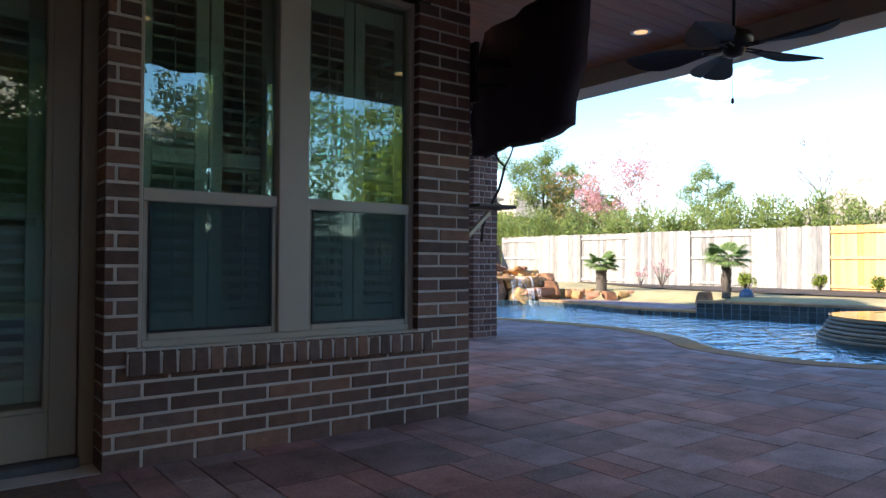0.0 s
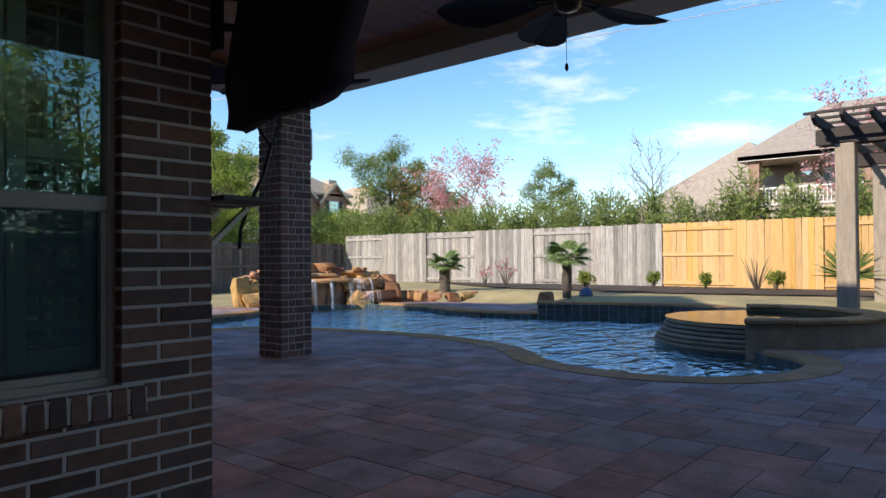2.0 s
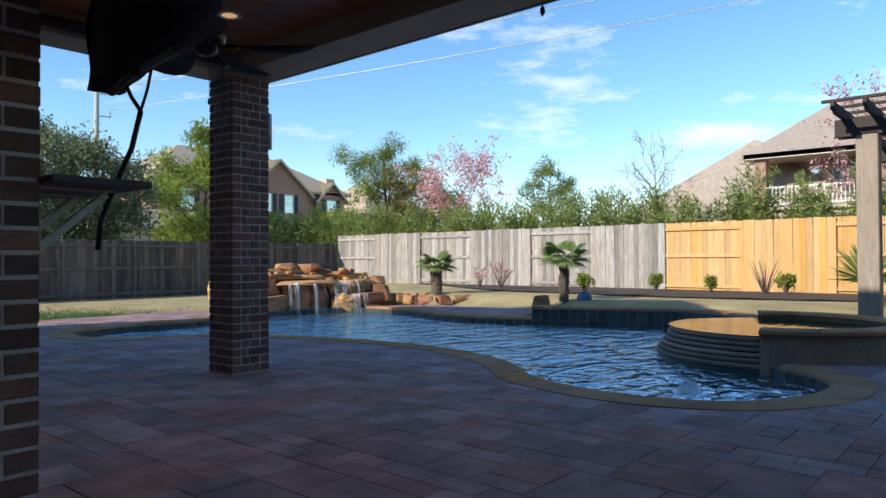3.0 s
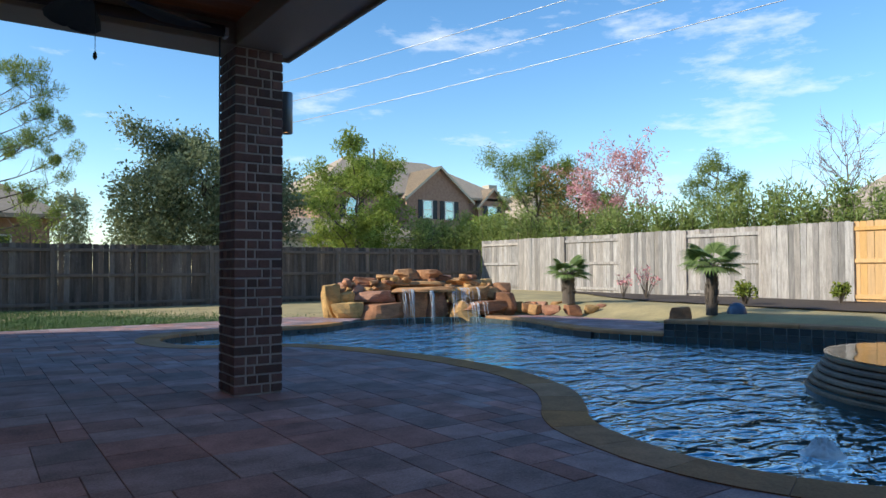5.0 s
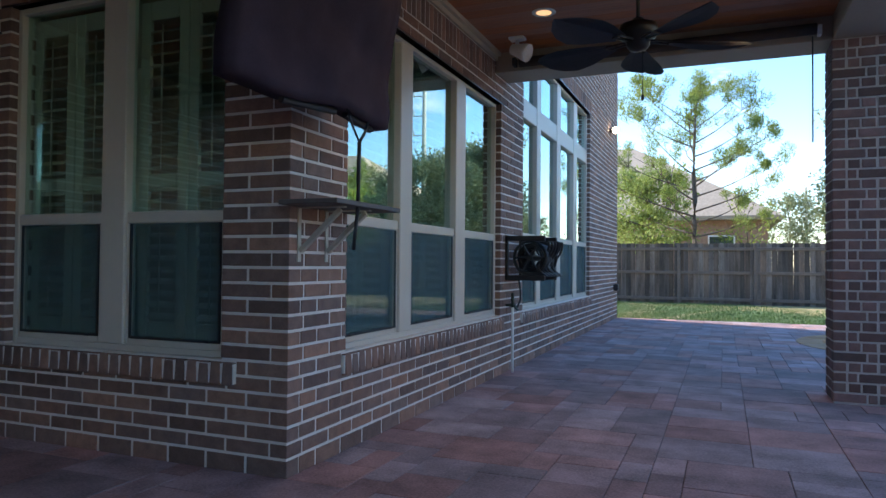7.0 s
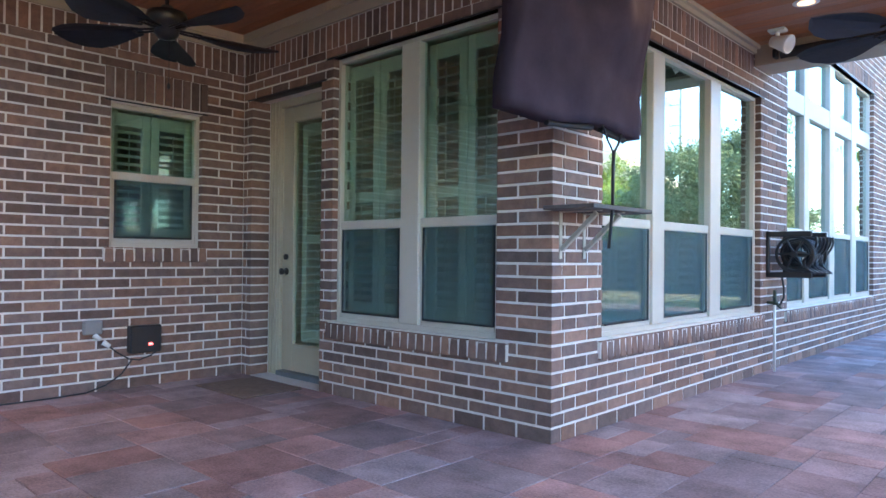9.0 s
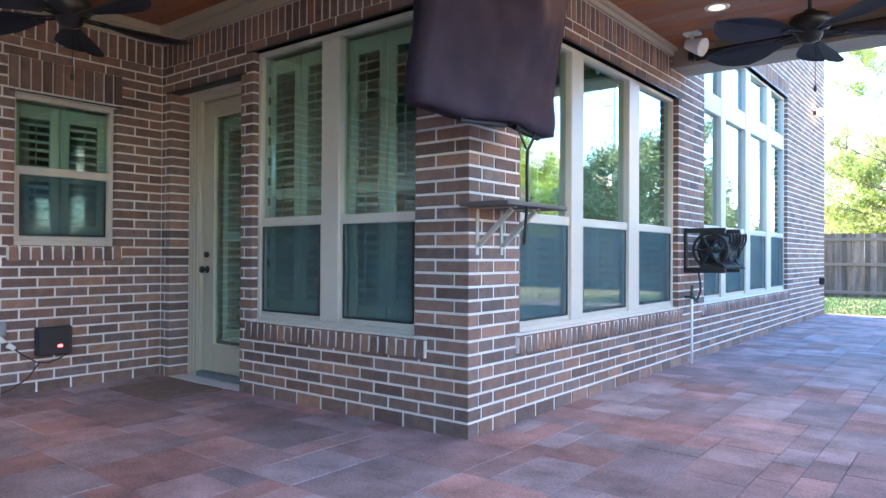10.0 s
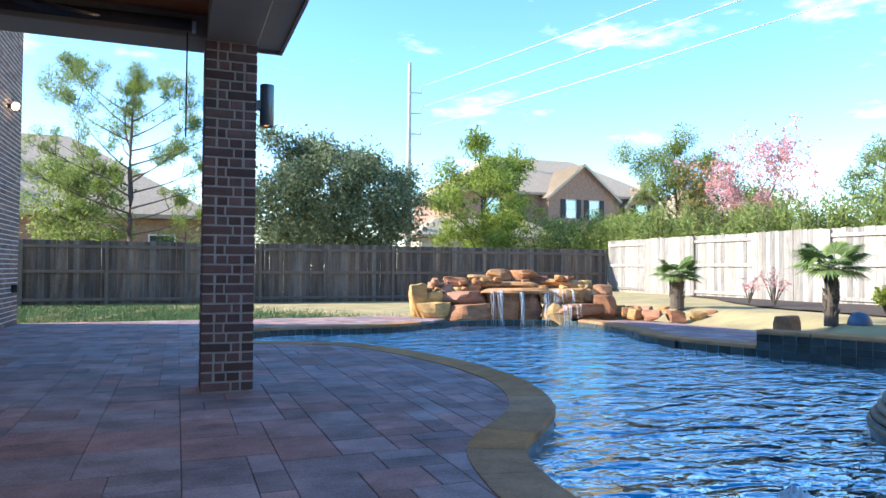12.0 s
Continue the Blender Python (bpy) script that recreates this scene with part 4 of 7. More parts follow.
# local x runs along the face, local -y faces the pool
# each slab: middle along the face, width, underside, top
ROCKS = [
    (-2.0, 0.3, -0.1, 0.74), (-1.64, 0.56, -0.1, 0.37), (-1.67, 0.42, 0.3, 0.61), (-1.06, 0.92, 0.30, 0.60), (-0.96, 0.9, -0.1, 0.33), (-1.6, 0.36, 0.57, 0.78),
    (-1.34, 0.5, 0.58, 0.73), (-1.17, 0.46, 0.72, 0.88), (-0.9, 0.5, 0.58, 0.76), (-0.65, 0.52, 0.80, 0.94), (-0.47, 0.6, 0.63, 0.82), (-0.2, 0.54, 0.84, 1.07),
    (0.33, 0.62, 0.84, 1.05), (0.66, 0.36, 0.80, 0.93), (0.02, 1.25, 0.53, 0.67), (-0.2, 0.62, -0.1, 0.56), (0.38, 0.5, -0.1, 0.57), (0.25, 1.0, 0.64, 0.80),
    (0.93, 0.42, 0.70, 0.86), (1.32, 0.5, 0.66, 0.86), (1.64, 0.32, 0.62, 0.83), (1.02, 0.9, 0.36, 0.66), (1.22, 1.05, 0.06, 0.36), (1.66, 0.45, 0.34, 0.67),
    (2.0, 0.42, 0.46, 0.74), (1.95, 0.5, -0.1, 0.52), (1.53, 0.42, -0.15, 0.1), (0.85, 0.5, -0.1, 0.38)]
FORWARD = {1: -0.12, 4: -0.22, 15: 0.2, 16: 0.16, 14: 0.02, 22: -0.38, 26: -0.35, 21: 0.0, 0: -0.05, 25: -0.1}
rk = random.Random(8)
for k, (rx, w, lo, hi) in enumerate(ROCKS):
    ry = FORWARD.get(k, -0.28 + 0.75 * lo + 0.25 * hi) + 0.28
    rock("boulder", (rx, ry, (lo + hi) / 2), (w * 1.14, min(rk.uniform(0.55, 0.75), w * 1.35), (hi - lo) * 1.02), k + 3, fall, rk.uniform(-16, 16), rk.uniform(-4, 4))
for k, (rx, w, lo, hi) in enumerate(((-1.0, 0.9, -0.2, 0.45), (0.0, 1.7, -0.2, 0.75), (1.2, 1.0, -0.2, 0.5))):
    rock("boulder", (rx, 0.85, (lo + hi) / 2), (w, 0.8, hi - lo), k + 61, fall, 0)
for k in range(26):
    rx, w, lo, hi = ROCKS[rk.choice((2, 3, 5, 6, 8, 10, 14, 17, 18, 19, 21, 23))]
    rock("stone", (rx + rk.uniform(-0.5, 0.5) * w, 0.02 + 0.7 * hi * rk.uniform(0.6, 1.0), hi + 0.02), (rk.uniform(0.12, 0.3), rk.uniform(0.12, 0.25), rk.uniform(0.06, 0.13)), k + 90, fall, rk.uniform(0, 180), rk.uniform(-12, 12))
M_FALL = bpy.data.materials.new("falling_water")
M_FALL.use_nodes = True
q = M_FALL.node_tree.nodes["Principled BSDF"]
q.inputs["Base Color"].default_value, q.inputs["Roughness"].default_value, q.inputs["Transmission Weight"].default_value, q.inputs["IOR"].default_value = (0.93, 0.96, 1, 1), 0.25, 0.55, 1.2
fr = random.Random(3)
for k in range(46):
    x_lo, x_hi, top, foot, y0 = fr.choice(((-0.52, -0.26, 0.6, -0.08, -0.08), (0.09, 0.17, 0.6, -0.08, -0.08), (0.58, 0.72, 0.62, -0.08, -0.1), (0.78, 1.22, 0.62, 0.34, -0.08), (0.78, 1.3, 0.32, -0.08, -0.46)))
    xx = fr.uniform(x_lo, x_hi)
    b = bmesh.new()
    pts = [(xx + fr.uniform(-0.01, 0.01), y0 + 0.1, top + 0.03)] + [(xx + fr.uniform(-0.015, 0.015), y0 - 0.10 * (i / 5) ** 0.6, top - (top - foot) * (i / 5) * fr.uniform(0.96, 1.0)) for i in range(6)]
    w0 = fr.uniform(0.003, 0.009)
    tube(b, pts, [w0 * f * fr.uniform(0.6, 1.3) for f in (1.4, 1.2, 1, 0.9, 0.8, 0.7, 0.5)], 5)
    part("water_strand", b, M_FALL, fall, "", True)
b = bmesh.new()
for k in range(60):
    zone = fr.choice(((-0.56, -0.2), (0.05, 0.22), (0.5, 0.75), (0.8, 1.3)))
    bmesh.ops.create_icosphere(b, subdivisions=1, radius=fr.uniform(0.006, 0.015), matrix=Matrix.Translation((fr.uniform(*zone), fr.uniform(-0.42, -0.2) - (0.28 if zone[0] > 0.8 else 0), WATER + fr.uniform(0, 0.015))))
tagged(part("splash", b, M_FOAM, fall, "white splash at the foot", True), "", "", "", "stuff")

# ---- ceiling fans ----
M_BLADE = surface("fan_blade_dark", (0.035, 0.04, 0.055), rough=0.5, vary=0.3, scale=10, fine=60, bump=0.1)


def leaf_blade():
    """A palm-leaf blade along +x with a midrib and a slight droop."""
    b = bmesh.new()
    outline = [(0.0, 0.045), (0.08, 0.075), (0.2, 0.125), (0.32, 0.15), (0.42, 0.13), (0.5, 0.085), (0.55, 0.02)]
    rows = []
    for x, w in outline:
        rows.append([b.verts.new((0.16 + x, s * w, -0.02 * x - 0.035 * s * s * w / 0.15 + (0.006 if s == 0 else 0))) for s in (-1, -0.5, 0, 0.5, 1)])
    for p, q in zip(rows, rows[1:]):
        for i in range(4):
            b.faces.new((p[i], p[i + 1], q[i + 1], q[i]))
    bmesh.ops.solidify(b, geom=list(b.faces), thickness=0.008)
    b.transform(Matrix.Rotation(radians(12), 4, "X"))
    return b


def ceiling_fan(m, label):
    """A five-bladed fan; the origin is at the height of the blades."""
    f = thing("ceiling_fan", label, "fan", m, "patio ceiling fans")
    rise = CEILING - m.translation.z
    b = bmesh.new()
    lathe(b, [(0.001, rise - 0.09), (0.03, rise - 0.085), (0.065, rise - 0.03), (0.07, rise - 0.002), (0.001, rise - 0.002)], sides=20)
    part("canopy", b, M_BRONZE, f, "", True)
    b = bmesh.new()
    rod(b, (0, 0, 0.12), (0, 0, rise - 0.07), 0.012, sides=10)
    part("downrod", b, M_BRONZE, f, "", True)
    b = bmesh.new()
    lathe(b, [(0.001, 0.15), (0.03, 0.145), (0.05, 0.12), (0.115, 0.10), (0.125, 0.06), (0.11, 0.02), (0.075, 0.0), (0.07, -0.03), (0.05, -0.055), (0.001, -0.065)], sides=24)
    part("motor_housing", b, M_BRONZE, f, "", True)
    for k in range(5):
        rot = Matrix.Rotation(radians(72 * k), 4, "Z")
        part("blade", leaf_blade(), M_BLADE, f, "dark leaf-shaped blade", m=rot)
        b = bmesh.new()
        for s in (-0.02, 0.02):
            rod(b, (0.06, s, 0.0), (0.2, s * 1.5, -0.008), 0.007, sides=6)
        rod(b, (0.2, -0.03, -0.01), (0.2, 0.03, -0.01), 0.007, sides=6)
        part("blade_arm", b, M_BRONZE, f, m=rot)
    b = bmesh.new()
    rod(b, (0.03, 0, -0.05), (0.03, 0, -0.33), 0.0018, sides=5)
    lathe(b, [(0.001, -0.375), (0.011, -0.36), (0.009, -0.34), (0.003, -0.33), (0.001, -0.33)], (0.03, 0, 0), 10)
    part("pull_chain", b, M_BLACK, f, "", True)
    return f


fan = ceiling_fan(Matrix.Translation((4.8, 5.35, 2.47)) @ Matrix.Rotation(radians(20), 4, "Z"), "dark bronze patio fan with five leaf-shaped blades")
copy_thing(fan, Matrix.Translation((4.8, 2.8, 2.45)) @ Matrix.Rotation(radians(48), 4, "Z"))
copy_thing(fan, Matrix.Translation((1.44, 2.37, 2.45)) @ Matrix.Rotation(radians(5), 4, "Z"))

# ---- recessed downlights ----
M_GLOW = lamp_glow("warm_lamp", (1.0, 0.55, 0.22), 0.4)


def downlight(m):
    d = thing("downlight", "recessed warm white ceiling light, switched on", "light", m, "patio downlights")
    b = bmesh.new()
    rings = lathe(b, [(0.062, -0.004), (0.085, -0.008), (0.095, -0.003), (0.096, 0.0)], sides=24)
    part("trim_ring", b, M_WHITE, d, "", True)
    b = bmesh.new()
    lathe(b, [(0.001, -0.003), (0.064, -0.003)], sides=24)
    part("lens", b, M_GLOW, d, "glowing warm lens")
    return d


dl = downlight(Matrix.Translation((3.98, 6.22, CEILING)))
for p in ((5.53, 4.1), (5.5, 6.2), (3.98, 4.1), (4.6, 1.2), (1.9, 1.3), (0.8, 1.3)):
    copy_thing(dl, Matrix.Translation((*p, CEILING)))
for p in ((3.98, 6.22), (5.53, 4.1), (5.5, 6.2), (3.98, 4.1), (4.6, 1.2), (1.9, 1.3), (0.8, 1.3)):
    sp = bpy.data.lights.new("downlight_lamp", "SPOT")
    sp.energy, sp.color, sp.spot_size, sp.spot_blend, sp.shadow_soft_size = 6.0, (1.0, 0.68, 0.38), radians(110), 0.8, 0.05
    new("downlight_lamp", sp).matrix_world = look((*p, CEILING - 0.02), (*p, 0))

# ---- flood light at the wall ----
fl = thing("flood_light", "white outdoor flood light with sensor under the ceiling", "light", Matrix.Translation((3.62, 6.72, 2.93)))
b = bmesh.new()
soft_box(b, -0.07, 0.07, -0.05, 0.05, 0.10, 0.128, 0.008)
rod(b, (0, 0, 0.02), (0, 0, 0.10), 0.018, sides=10)
part("mount", b, M_WHITE, fl)
b = bmesh.new()
lathe(b, [(0.001, -0.09), (0.045, -0.085), (0.055, -0.03), (0.075, 0.05), (0.08, 0.08), (0.072, 0.08), (0.05, 0.05), (0.001, 0.045)], sides=20)
part("lamp_head", b, M_WHITE, fl, "", True, Matrix.Translation((0.03, -0.01, -0.0)) @ Matrix.Rotation(radians(112), 4, "Y") @ Matrix.Rotation(radians(10), 4, "X"))

# ---- roll-up screen along the north beam ----
rs = thing("rollup_screen", "rolled-up brown patio shade on the beam", "shade", Matrix.Translation((0, 7.04, 2.93)))
b = bmesh.new()
rod(b, (3.55, 0, 0), (5.98, 0, 0.02), 0.045, sides=16)
part("roll", b, surface("shade_fabric", (0.05, 0.035, 0.03), rough=0.9, vary=0.2, scale=20, fine=200), rs, "", True)
for xx in (3.5, 6.0):
    b = bmesh.new()
    soft_box(b, xx - 0.015, xx + 0.015, -0.03, 0.058, -0.03, 0.045, 0.004)
    part("bracket", b, M_WHITE if xx > 5 else M_BLACK, rs)
b = bmesh.new()
rod(b, (5.95, 0.0, -0.04), (5.95, 0.0, -0.88), 0.006, sides=6)
part("crank_rod", b, M_BLACK, rs)

# ---- cylinder lamp on the column ----
cl = thing("column_lamp", "grey cylinder up-down lamp on the brick column", "light", Matrix.Translation((6.605, 7.29, 2.41)))
M_LAMPGREY = surface("lamp_grey_metal", (0.16, 0.18, 0.2), rough=0.35, metal=0.5, vary=0.1, bump=0.02)
b = bmesh.new()
lathe(b, [(0.001, 0.17), (0.05, 0.17), (0.058, 0.18), (0.06, 0.175), (0.06, -0.175), (0.056, -0.18), (0.05, -0.16), (0.001, -0.15)], sides=28)
part("shade", b, M_LAMPGREY, cl, "", True)
b = bmesh.new()
soft_box(b, -0.105, -0.05, -0.035, 0.035, -0.04, 0.04, 0.006)
part("wall_mount", b, M_LAMPGREY, cl)
b = bmesh.new()
lathe(b, [(0.001, -0.152), (0.048, -0.162)], sides=20)
part("lens", b, lamp_glow("amber_lens", (1.0, 0.45, 0.12), 2.5), cl, "amber lens")

# ---- covered television on an arm ----
tv = thing("covered_television", "television under a dark purple-grey cloth cover on the wall", "television", Matrix.Translation((XB, 3.64, 2.22)))
M_CLOTH = surface("cover_cloth", (0.045, 0.032, 0.045), spec=0.15, rough=0.95, vary=0.3, scale=6, fine=180, bump=0.2)
b = bmesh.new()
# local frame of the screen: u along the wall, v down, w outwards; it leans out at the top
cu, cv = 26, 20
L0, R0 = Vector((0.10, -0.56, 0)), Vector((0.26, 0.50, 0))


def cover_point(u, v, w):
    base = L0.lerp(R0, u)
    nrm = Vector((0.988, -0.15, 0))
    z = 0.46 - (0.88 + 0.03 * u) * v + 0.015 * math.sin(9 * u + 2) * v
    lean = 0.13 * (1 - v)
    p = base + nrm * (w + lean) + Vector((0, 0, z))
    fold = noise.noise(Vector((u * 3.1, v * 2.7, 0.3))) * 0.06 + noise.noise(Vector((u * 9, v * 5, 2.0))) * 0.022
    sag = 0.025 * math.sin(math.pi * u) * v
    return p + nrm * (fold + sag) + Vector((0, (u - 0.5) * -0.05 * v, 0))


gridp = [[b.verts.new(cover_point(i / cu, j / cv, 0.12)) for i in range(cu + 1)] for j in range(cv + 1)]
for j in range(cv):
    for i in range(cu):
        b.faces.new((gridp[j][i], gridp[j][i + 1], gridp[j + 1][i + 1], gridp[j + 1][i]))
edge = [gridp[0][i] for i in range(cu + 1)] + [gridp[j][cu] for j in range(1, cv + 1)] + [gridp[cv][i] for i in range(cu - 1, -1, -1)] + [gridp[j][0] for j in range(cv - 1, 0, -1)]
uvs = [(i / cu, 0) for i in range(cu + 1)] + [(1, j / cv) for j in range(1, cv + 1)] + [(i / cu, 1) for i in range(cu - 1, -1, -1)] + [(0, j / cv) for j in range(cv - 1, 0, -1)]
back = [b.verts.new(cover_point(u, v, 0.0)) for u, v in uvs]
for i in range(len(edge)):
    j = (i + 1) % len(edge)
    b.faces.new((edge[i], edge[j], back[j], back[i]))
b.faces.new(back)
part("cover", b, M_CLOTH, tv, "", True)
b = bmesh.new()
soft_box(b, 0.0, 0.03, -0.02 + 0.12, 0.28, -0.18, 0.22, 0.005)
rod(b, (0.03, 0.2, 0.1), (0.30, 0.1, 0.12), 0.02)
rod(b, (0.03, 0.2, -0.05), (0.26, 0.1, -0.03), 0.02)
part("wall_bracket", b, M_BLACK, tv)
b = bmesh.new()
for a, c in ((0.28, 0.62), (0.70, 0.92)):
    p, q = cover_point(a, 1.0, 0.06), cover_point(c, 1.0, 0.06)
    rod(b, p + Vector((0, 0, -0.01)), q + Vector((0, 0, -0.015)), 0.018, sides=8)
part("bottom_bar", b, M_BLACK, tv)
b = bmesh.new()
p0, p1 = cover_point(0.66, 1.0, 0.10), cover_point(0.86, 1.0, 0.10)
joint = (p0 + p1) / 2 + Vector((0.01, 0.0, -0.13))
tube(b, [p0, p0.lerp(joint, 0.5) + Vector((0, -0.01, 0)), joint], 0.006)
tube(b, [p1, p1.lerp(joint, 0.5) + Vector((0, 0.01, 0)), joint], 0.008)
tube(b, [joint, joint + Vector((-0.02, 0.03, -0.14)), joint + Vector((-0.06, 0.10, -0.30)), joint + Vector((-0.09, 0.13, -0.42)), joint + Vector((-0.10, 0.13, -0.52))], 0.010)
part("strap", b, M_BLACK, tv, "hanging black strap", True)

# ---- shelf on brackets ----
sh = thing("wall_shelf", "dark board shelf on pale steel brackets", "shelf", Matrix.Translation((XB, 0, 1.36)))
b = bmesh.new()
soft_box(b, 0.0, 0.33, 3.70, 4.38, -0.012, 0.012, 0.003)
part("board", b, surface("shelf_board", (0.10, 0.085, 0.08), rough=0.6, vary=0.35, scale=8, fine=60, stretch=(1, 8, 1)), sh)
for yy in (3.88, 4.14):
    b = bmesh.new()
    box(b, 0.0, 0.006, yy - 0.014, yy + 0.014, -0.29, -0.012)
    box(b, 0.006, 0.27, yy - 0.014, yy + 0.014, -0.019, -0.0125)
    t = bmesh.new()
    box(t, 0.0, 0.31, -0.013, 0.013, -0.012, 0.012)
    merge(b, t, Matrix.Translation((0.012, yy, -0.235)) @ Matrix.Rotation(radians(-42), 4, "Y"))
    part("bracket", b, surface("bracket_steel", (0.5, 0.46, 0.38), rough=0.45, metal=0.4, vary=0.15), sh)

# ---- hose reel, stand pipe ----
hr = thing("hose_reel", "black wall hose reel with a coiled hose", "hose reel", Matrix.Translation((XB, 7.72, 1.13)))
b = bmesh.new()
for z in (-0.2, 0.19):
    soft_box(b, 0.0, 0.40, -0.28, -0.24, z - 0.025, z + 0.025, 0.006)
    soft_box(b, 0.0, 0.40, 0.22, 0.26, z - 0.025, z + 0.025, 0.006)
for yy in (-0.26, 0.24):
    soft_box(b, 0.0, 0.03, yy - 0.02, yy + 0.02, -0.22, 0.22, 0.006)
rod(b, (0.24, -0.26, 0), (0.24, 0.24, 0), 0.03, sides=12)
part("frame", b, M_BLACK, hr)
for yy in (-0.22, 0.20):
    b = bmesh.new()
    lathe(b, [(0.15, -0.008), (0.172, -0.008), (0.178, 0), (0.172, 0.008), (0.15, 0.008), (0.15, -0.008)], sides=28)
    for a in range(6):
        rod(b, (0, 0, 0), (0.155 * math.cos(a * 1.047), 0.155 * math.sin(a * 1.047), 0), 0.011, sides=6)
    part("reel_disc", b, M_BLACK, hr, "", False, Matrix.Translation((0.24, yy, 0)) @ Matrix.Rotation(radians(90), 4, "X"))
b = bmesh.new()
pts = []
hrng = random.Random(5)
for i in range(330):
    a = i * 0.42
    s = (i % 110) / 110
    yy = -0.17 + 0.34 * (s if (i // 110) % 2 == 0 else 1 - s)
    r = 0.10 + 0.022 * (i // 110) + hrng.uniform(-0.006, 0.006)
    pts.append((0.24 + r * math.cos(a), yy, r * math.sin(a)))
tube(b, pts, 0.011, 6)
part("hose", b, surface("hose_rubber", (0.025, 0.026, 0.028), rough=0.4, vary=0.3), hr, "coiled dark hose", True)
for k in range(9):
    b = bmesh.new()
    a0 = hrng.uniform(-0.3, 0.3)
    yy = -0.16 + 0.05 * k
    tube(b, [(0.36 + 0.05 * math.cos(t_ * 0.5) + 0.02 * (k % 4), yy + 0.09 * math.sin(t_ * 0.5 + a0), 0.16 - 0.028 * t_ - 0.05 * math.sin(t_ * 0.25)) for t_ in range(13)], 0.011, 6)
    part("hose_loop", b, bpy.data.materials["hose_rubber"], hr, "loose hose loop", True)
b = bmesh.new()
tube(b, [(0.1, -0.15, -0.18), (0.12, -0.14, -0.32), (0.11, -0.10, -0.42), (0.08, -0.13, -0.50), (0.06, -0.17, -0.46)], 0.011, 6)
part("feed_hose", b, bpy.data.materials["hose_rubber"], hr, "", True)

sp_ = thing("stand_pipe", "thin white stand pipe with a tap at the wall", "pipe", Matrix.Translation((XB + 0.07, 7.48, 0.0)))
b = bmesh.new()
rod(b, (0, 0, 0.0), (0, 0, 0.66), 0.0125, sides=12)
part("pipe", b, M_WHITE, sp_, "", True)
b = bmesh.new()
rod(b, (-0.07, 0, 0.66), (0.03, 0, 0.66), 0.014, sides=10)
rod(b, (0, 0, 0.64), (0, 0, 0.78), 0.016, sides=10)
rod(b, (0.0, -0.04, 0.72), (0.0, 0.04, 0.72), 0.01, sides=8)
rod(b, (0.0, 0.0, 0.66), (0.05, 0.03, 0.61), 0.011, sides=8)
part("tap", b, surface("aged_brass", (0.07, 0.09, 0.07), rough=0.5, metal=0.7, vary=0.4), sp_, "dark aged brass tap", True)

# ---- outlet boxes and cable on the alcove wall ----
ob_ = thing("outlet_box", "grey outdoor outlet cover with white plugs", "outlet", Matrix.Translation((XC, 2.50, 0.50)))
b = bmesh.new()
soft_box(b, 0.0, 0.05, -0.07, 0.07, -0.05, 0.06, 0.012)
part("cover", b, surface("grey_plastic", (0.22, 0.22, 0.22), rough=0.5, vary=0.1), ob_)
for yy, zz in ((0.03, -0.075), (0.10, -0.135)):
    b = bmesh.new()
    rod(b, (0.03, yy - 0.02, zz + 0.02), (0.04, yy + 0.025, zz - 0.015), 0.022, 0.016, 12)
    part("plug", b, M_WHITE, ob_, "", True)
tb = thing("timer_box", "black timer box with a red light on the brick wall", "electrical box", Matrix.Translation((XC, 2.895, 0.39)))
b = bmesh.new()
soft_box(b, 0.0, 0.085, -0.125, 0.125, -0.11, 0.11, 0.010)
part("case", b, M_BLACK, tb)
b = bmesh.new()
soft_box(b, 0.085, 0.09, 0.015, 0.05, -0.05, -0.03, 0.002)
part("indicator", b, lamp_glow("red_led", (1.0, 0.05, 0.04), 0.8), tb, "small red light")
cb = thing("power_cable", "thin black cable from the outlet down to the floor", "cable", Matrix.Translation((XC, 0, 0)))
b = bmesh.new()
tube(b, [(0.04, 2.60, 0.37), (0.035, 2.68, 0.30), (0.03, 2.78, 0.235), (0.03, 2.86, 0.22), (0.04, 2.95, 0.25), (0.045, 3.0, 0.285)], 0.006)
tube(b, [(0.03, 2.80, 0.225), (0.03, 2.72, 0.12), (0.035, 2.60, 0.05), (0.05, 2.45, 0.012), (0.06, 2.2, 0.008), (0.05, 1.6, 0.008)], 0.006)
part("cord", b, M_BLACK, cb, "", True)

# ---- door mat ----
mat_ = thing("door_mat", "worn brown fibre door mat on the pavers", "mat", Matrix.Translation((0.62, 3.46, 0.004)))
b = bmesh.new()
soft_box(b, -0.36, 0.36, -0.27, 0.27, 0.0, 0.014, 0.006)
part("mat_body", b, surface("coir", (0.19, 0.125, 0.095), rough=1.0, vary=0.4, scale=30, fine=250, bump=0.9), mat_)

# ---- wall lamp and hose bib far along the house ----
wl_ = thing("wall_lamp", "small bare bulb wall lamp, switched on", "light", Matrix.Translation((XB, 14.09, 3.6)))
b = bmesh.new()
rod(b, (0, 0, 0), (0.06, 0, 0), 0.045, 0.03, 14)
part("holder", b, M_BRONZE, wl_)
b = bmesh.new()
bmesh.ops.create_uvsphere(b, u_segments=16, v_segments=10, radius=0.06, matrix=Matrix.Translation((0.11, 0, 0)))
part("bulb", b, lamp_glow("bulb_glow", (1.0, 0.75, 0.45), 6.0), wl_, "glowing bulb", True)
hb = thing("hose_bib", "dark outlet box low on the brick wall", "outlet", Matrix.Translation((XB, 14.7, 0.62)))
b = bmesh.new()
soft_box(b, 0.0, 0.09, -0.07, 0.07, -0.06, 0.07, 0.01)
part("case", b, M_BLACK, hb)

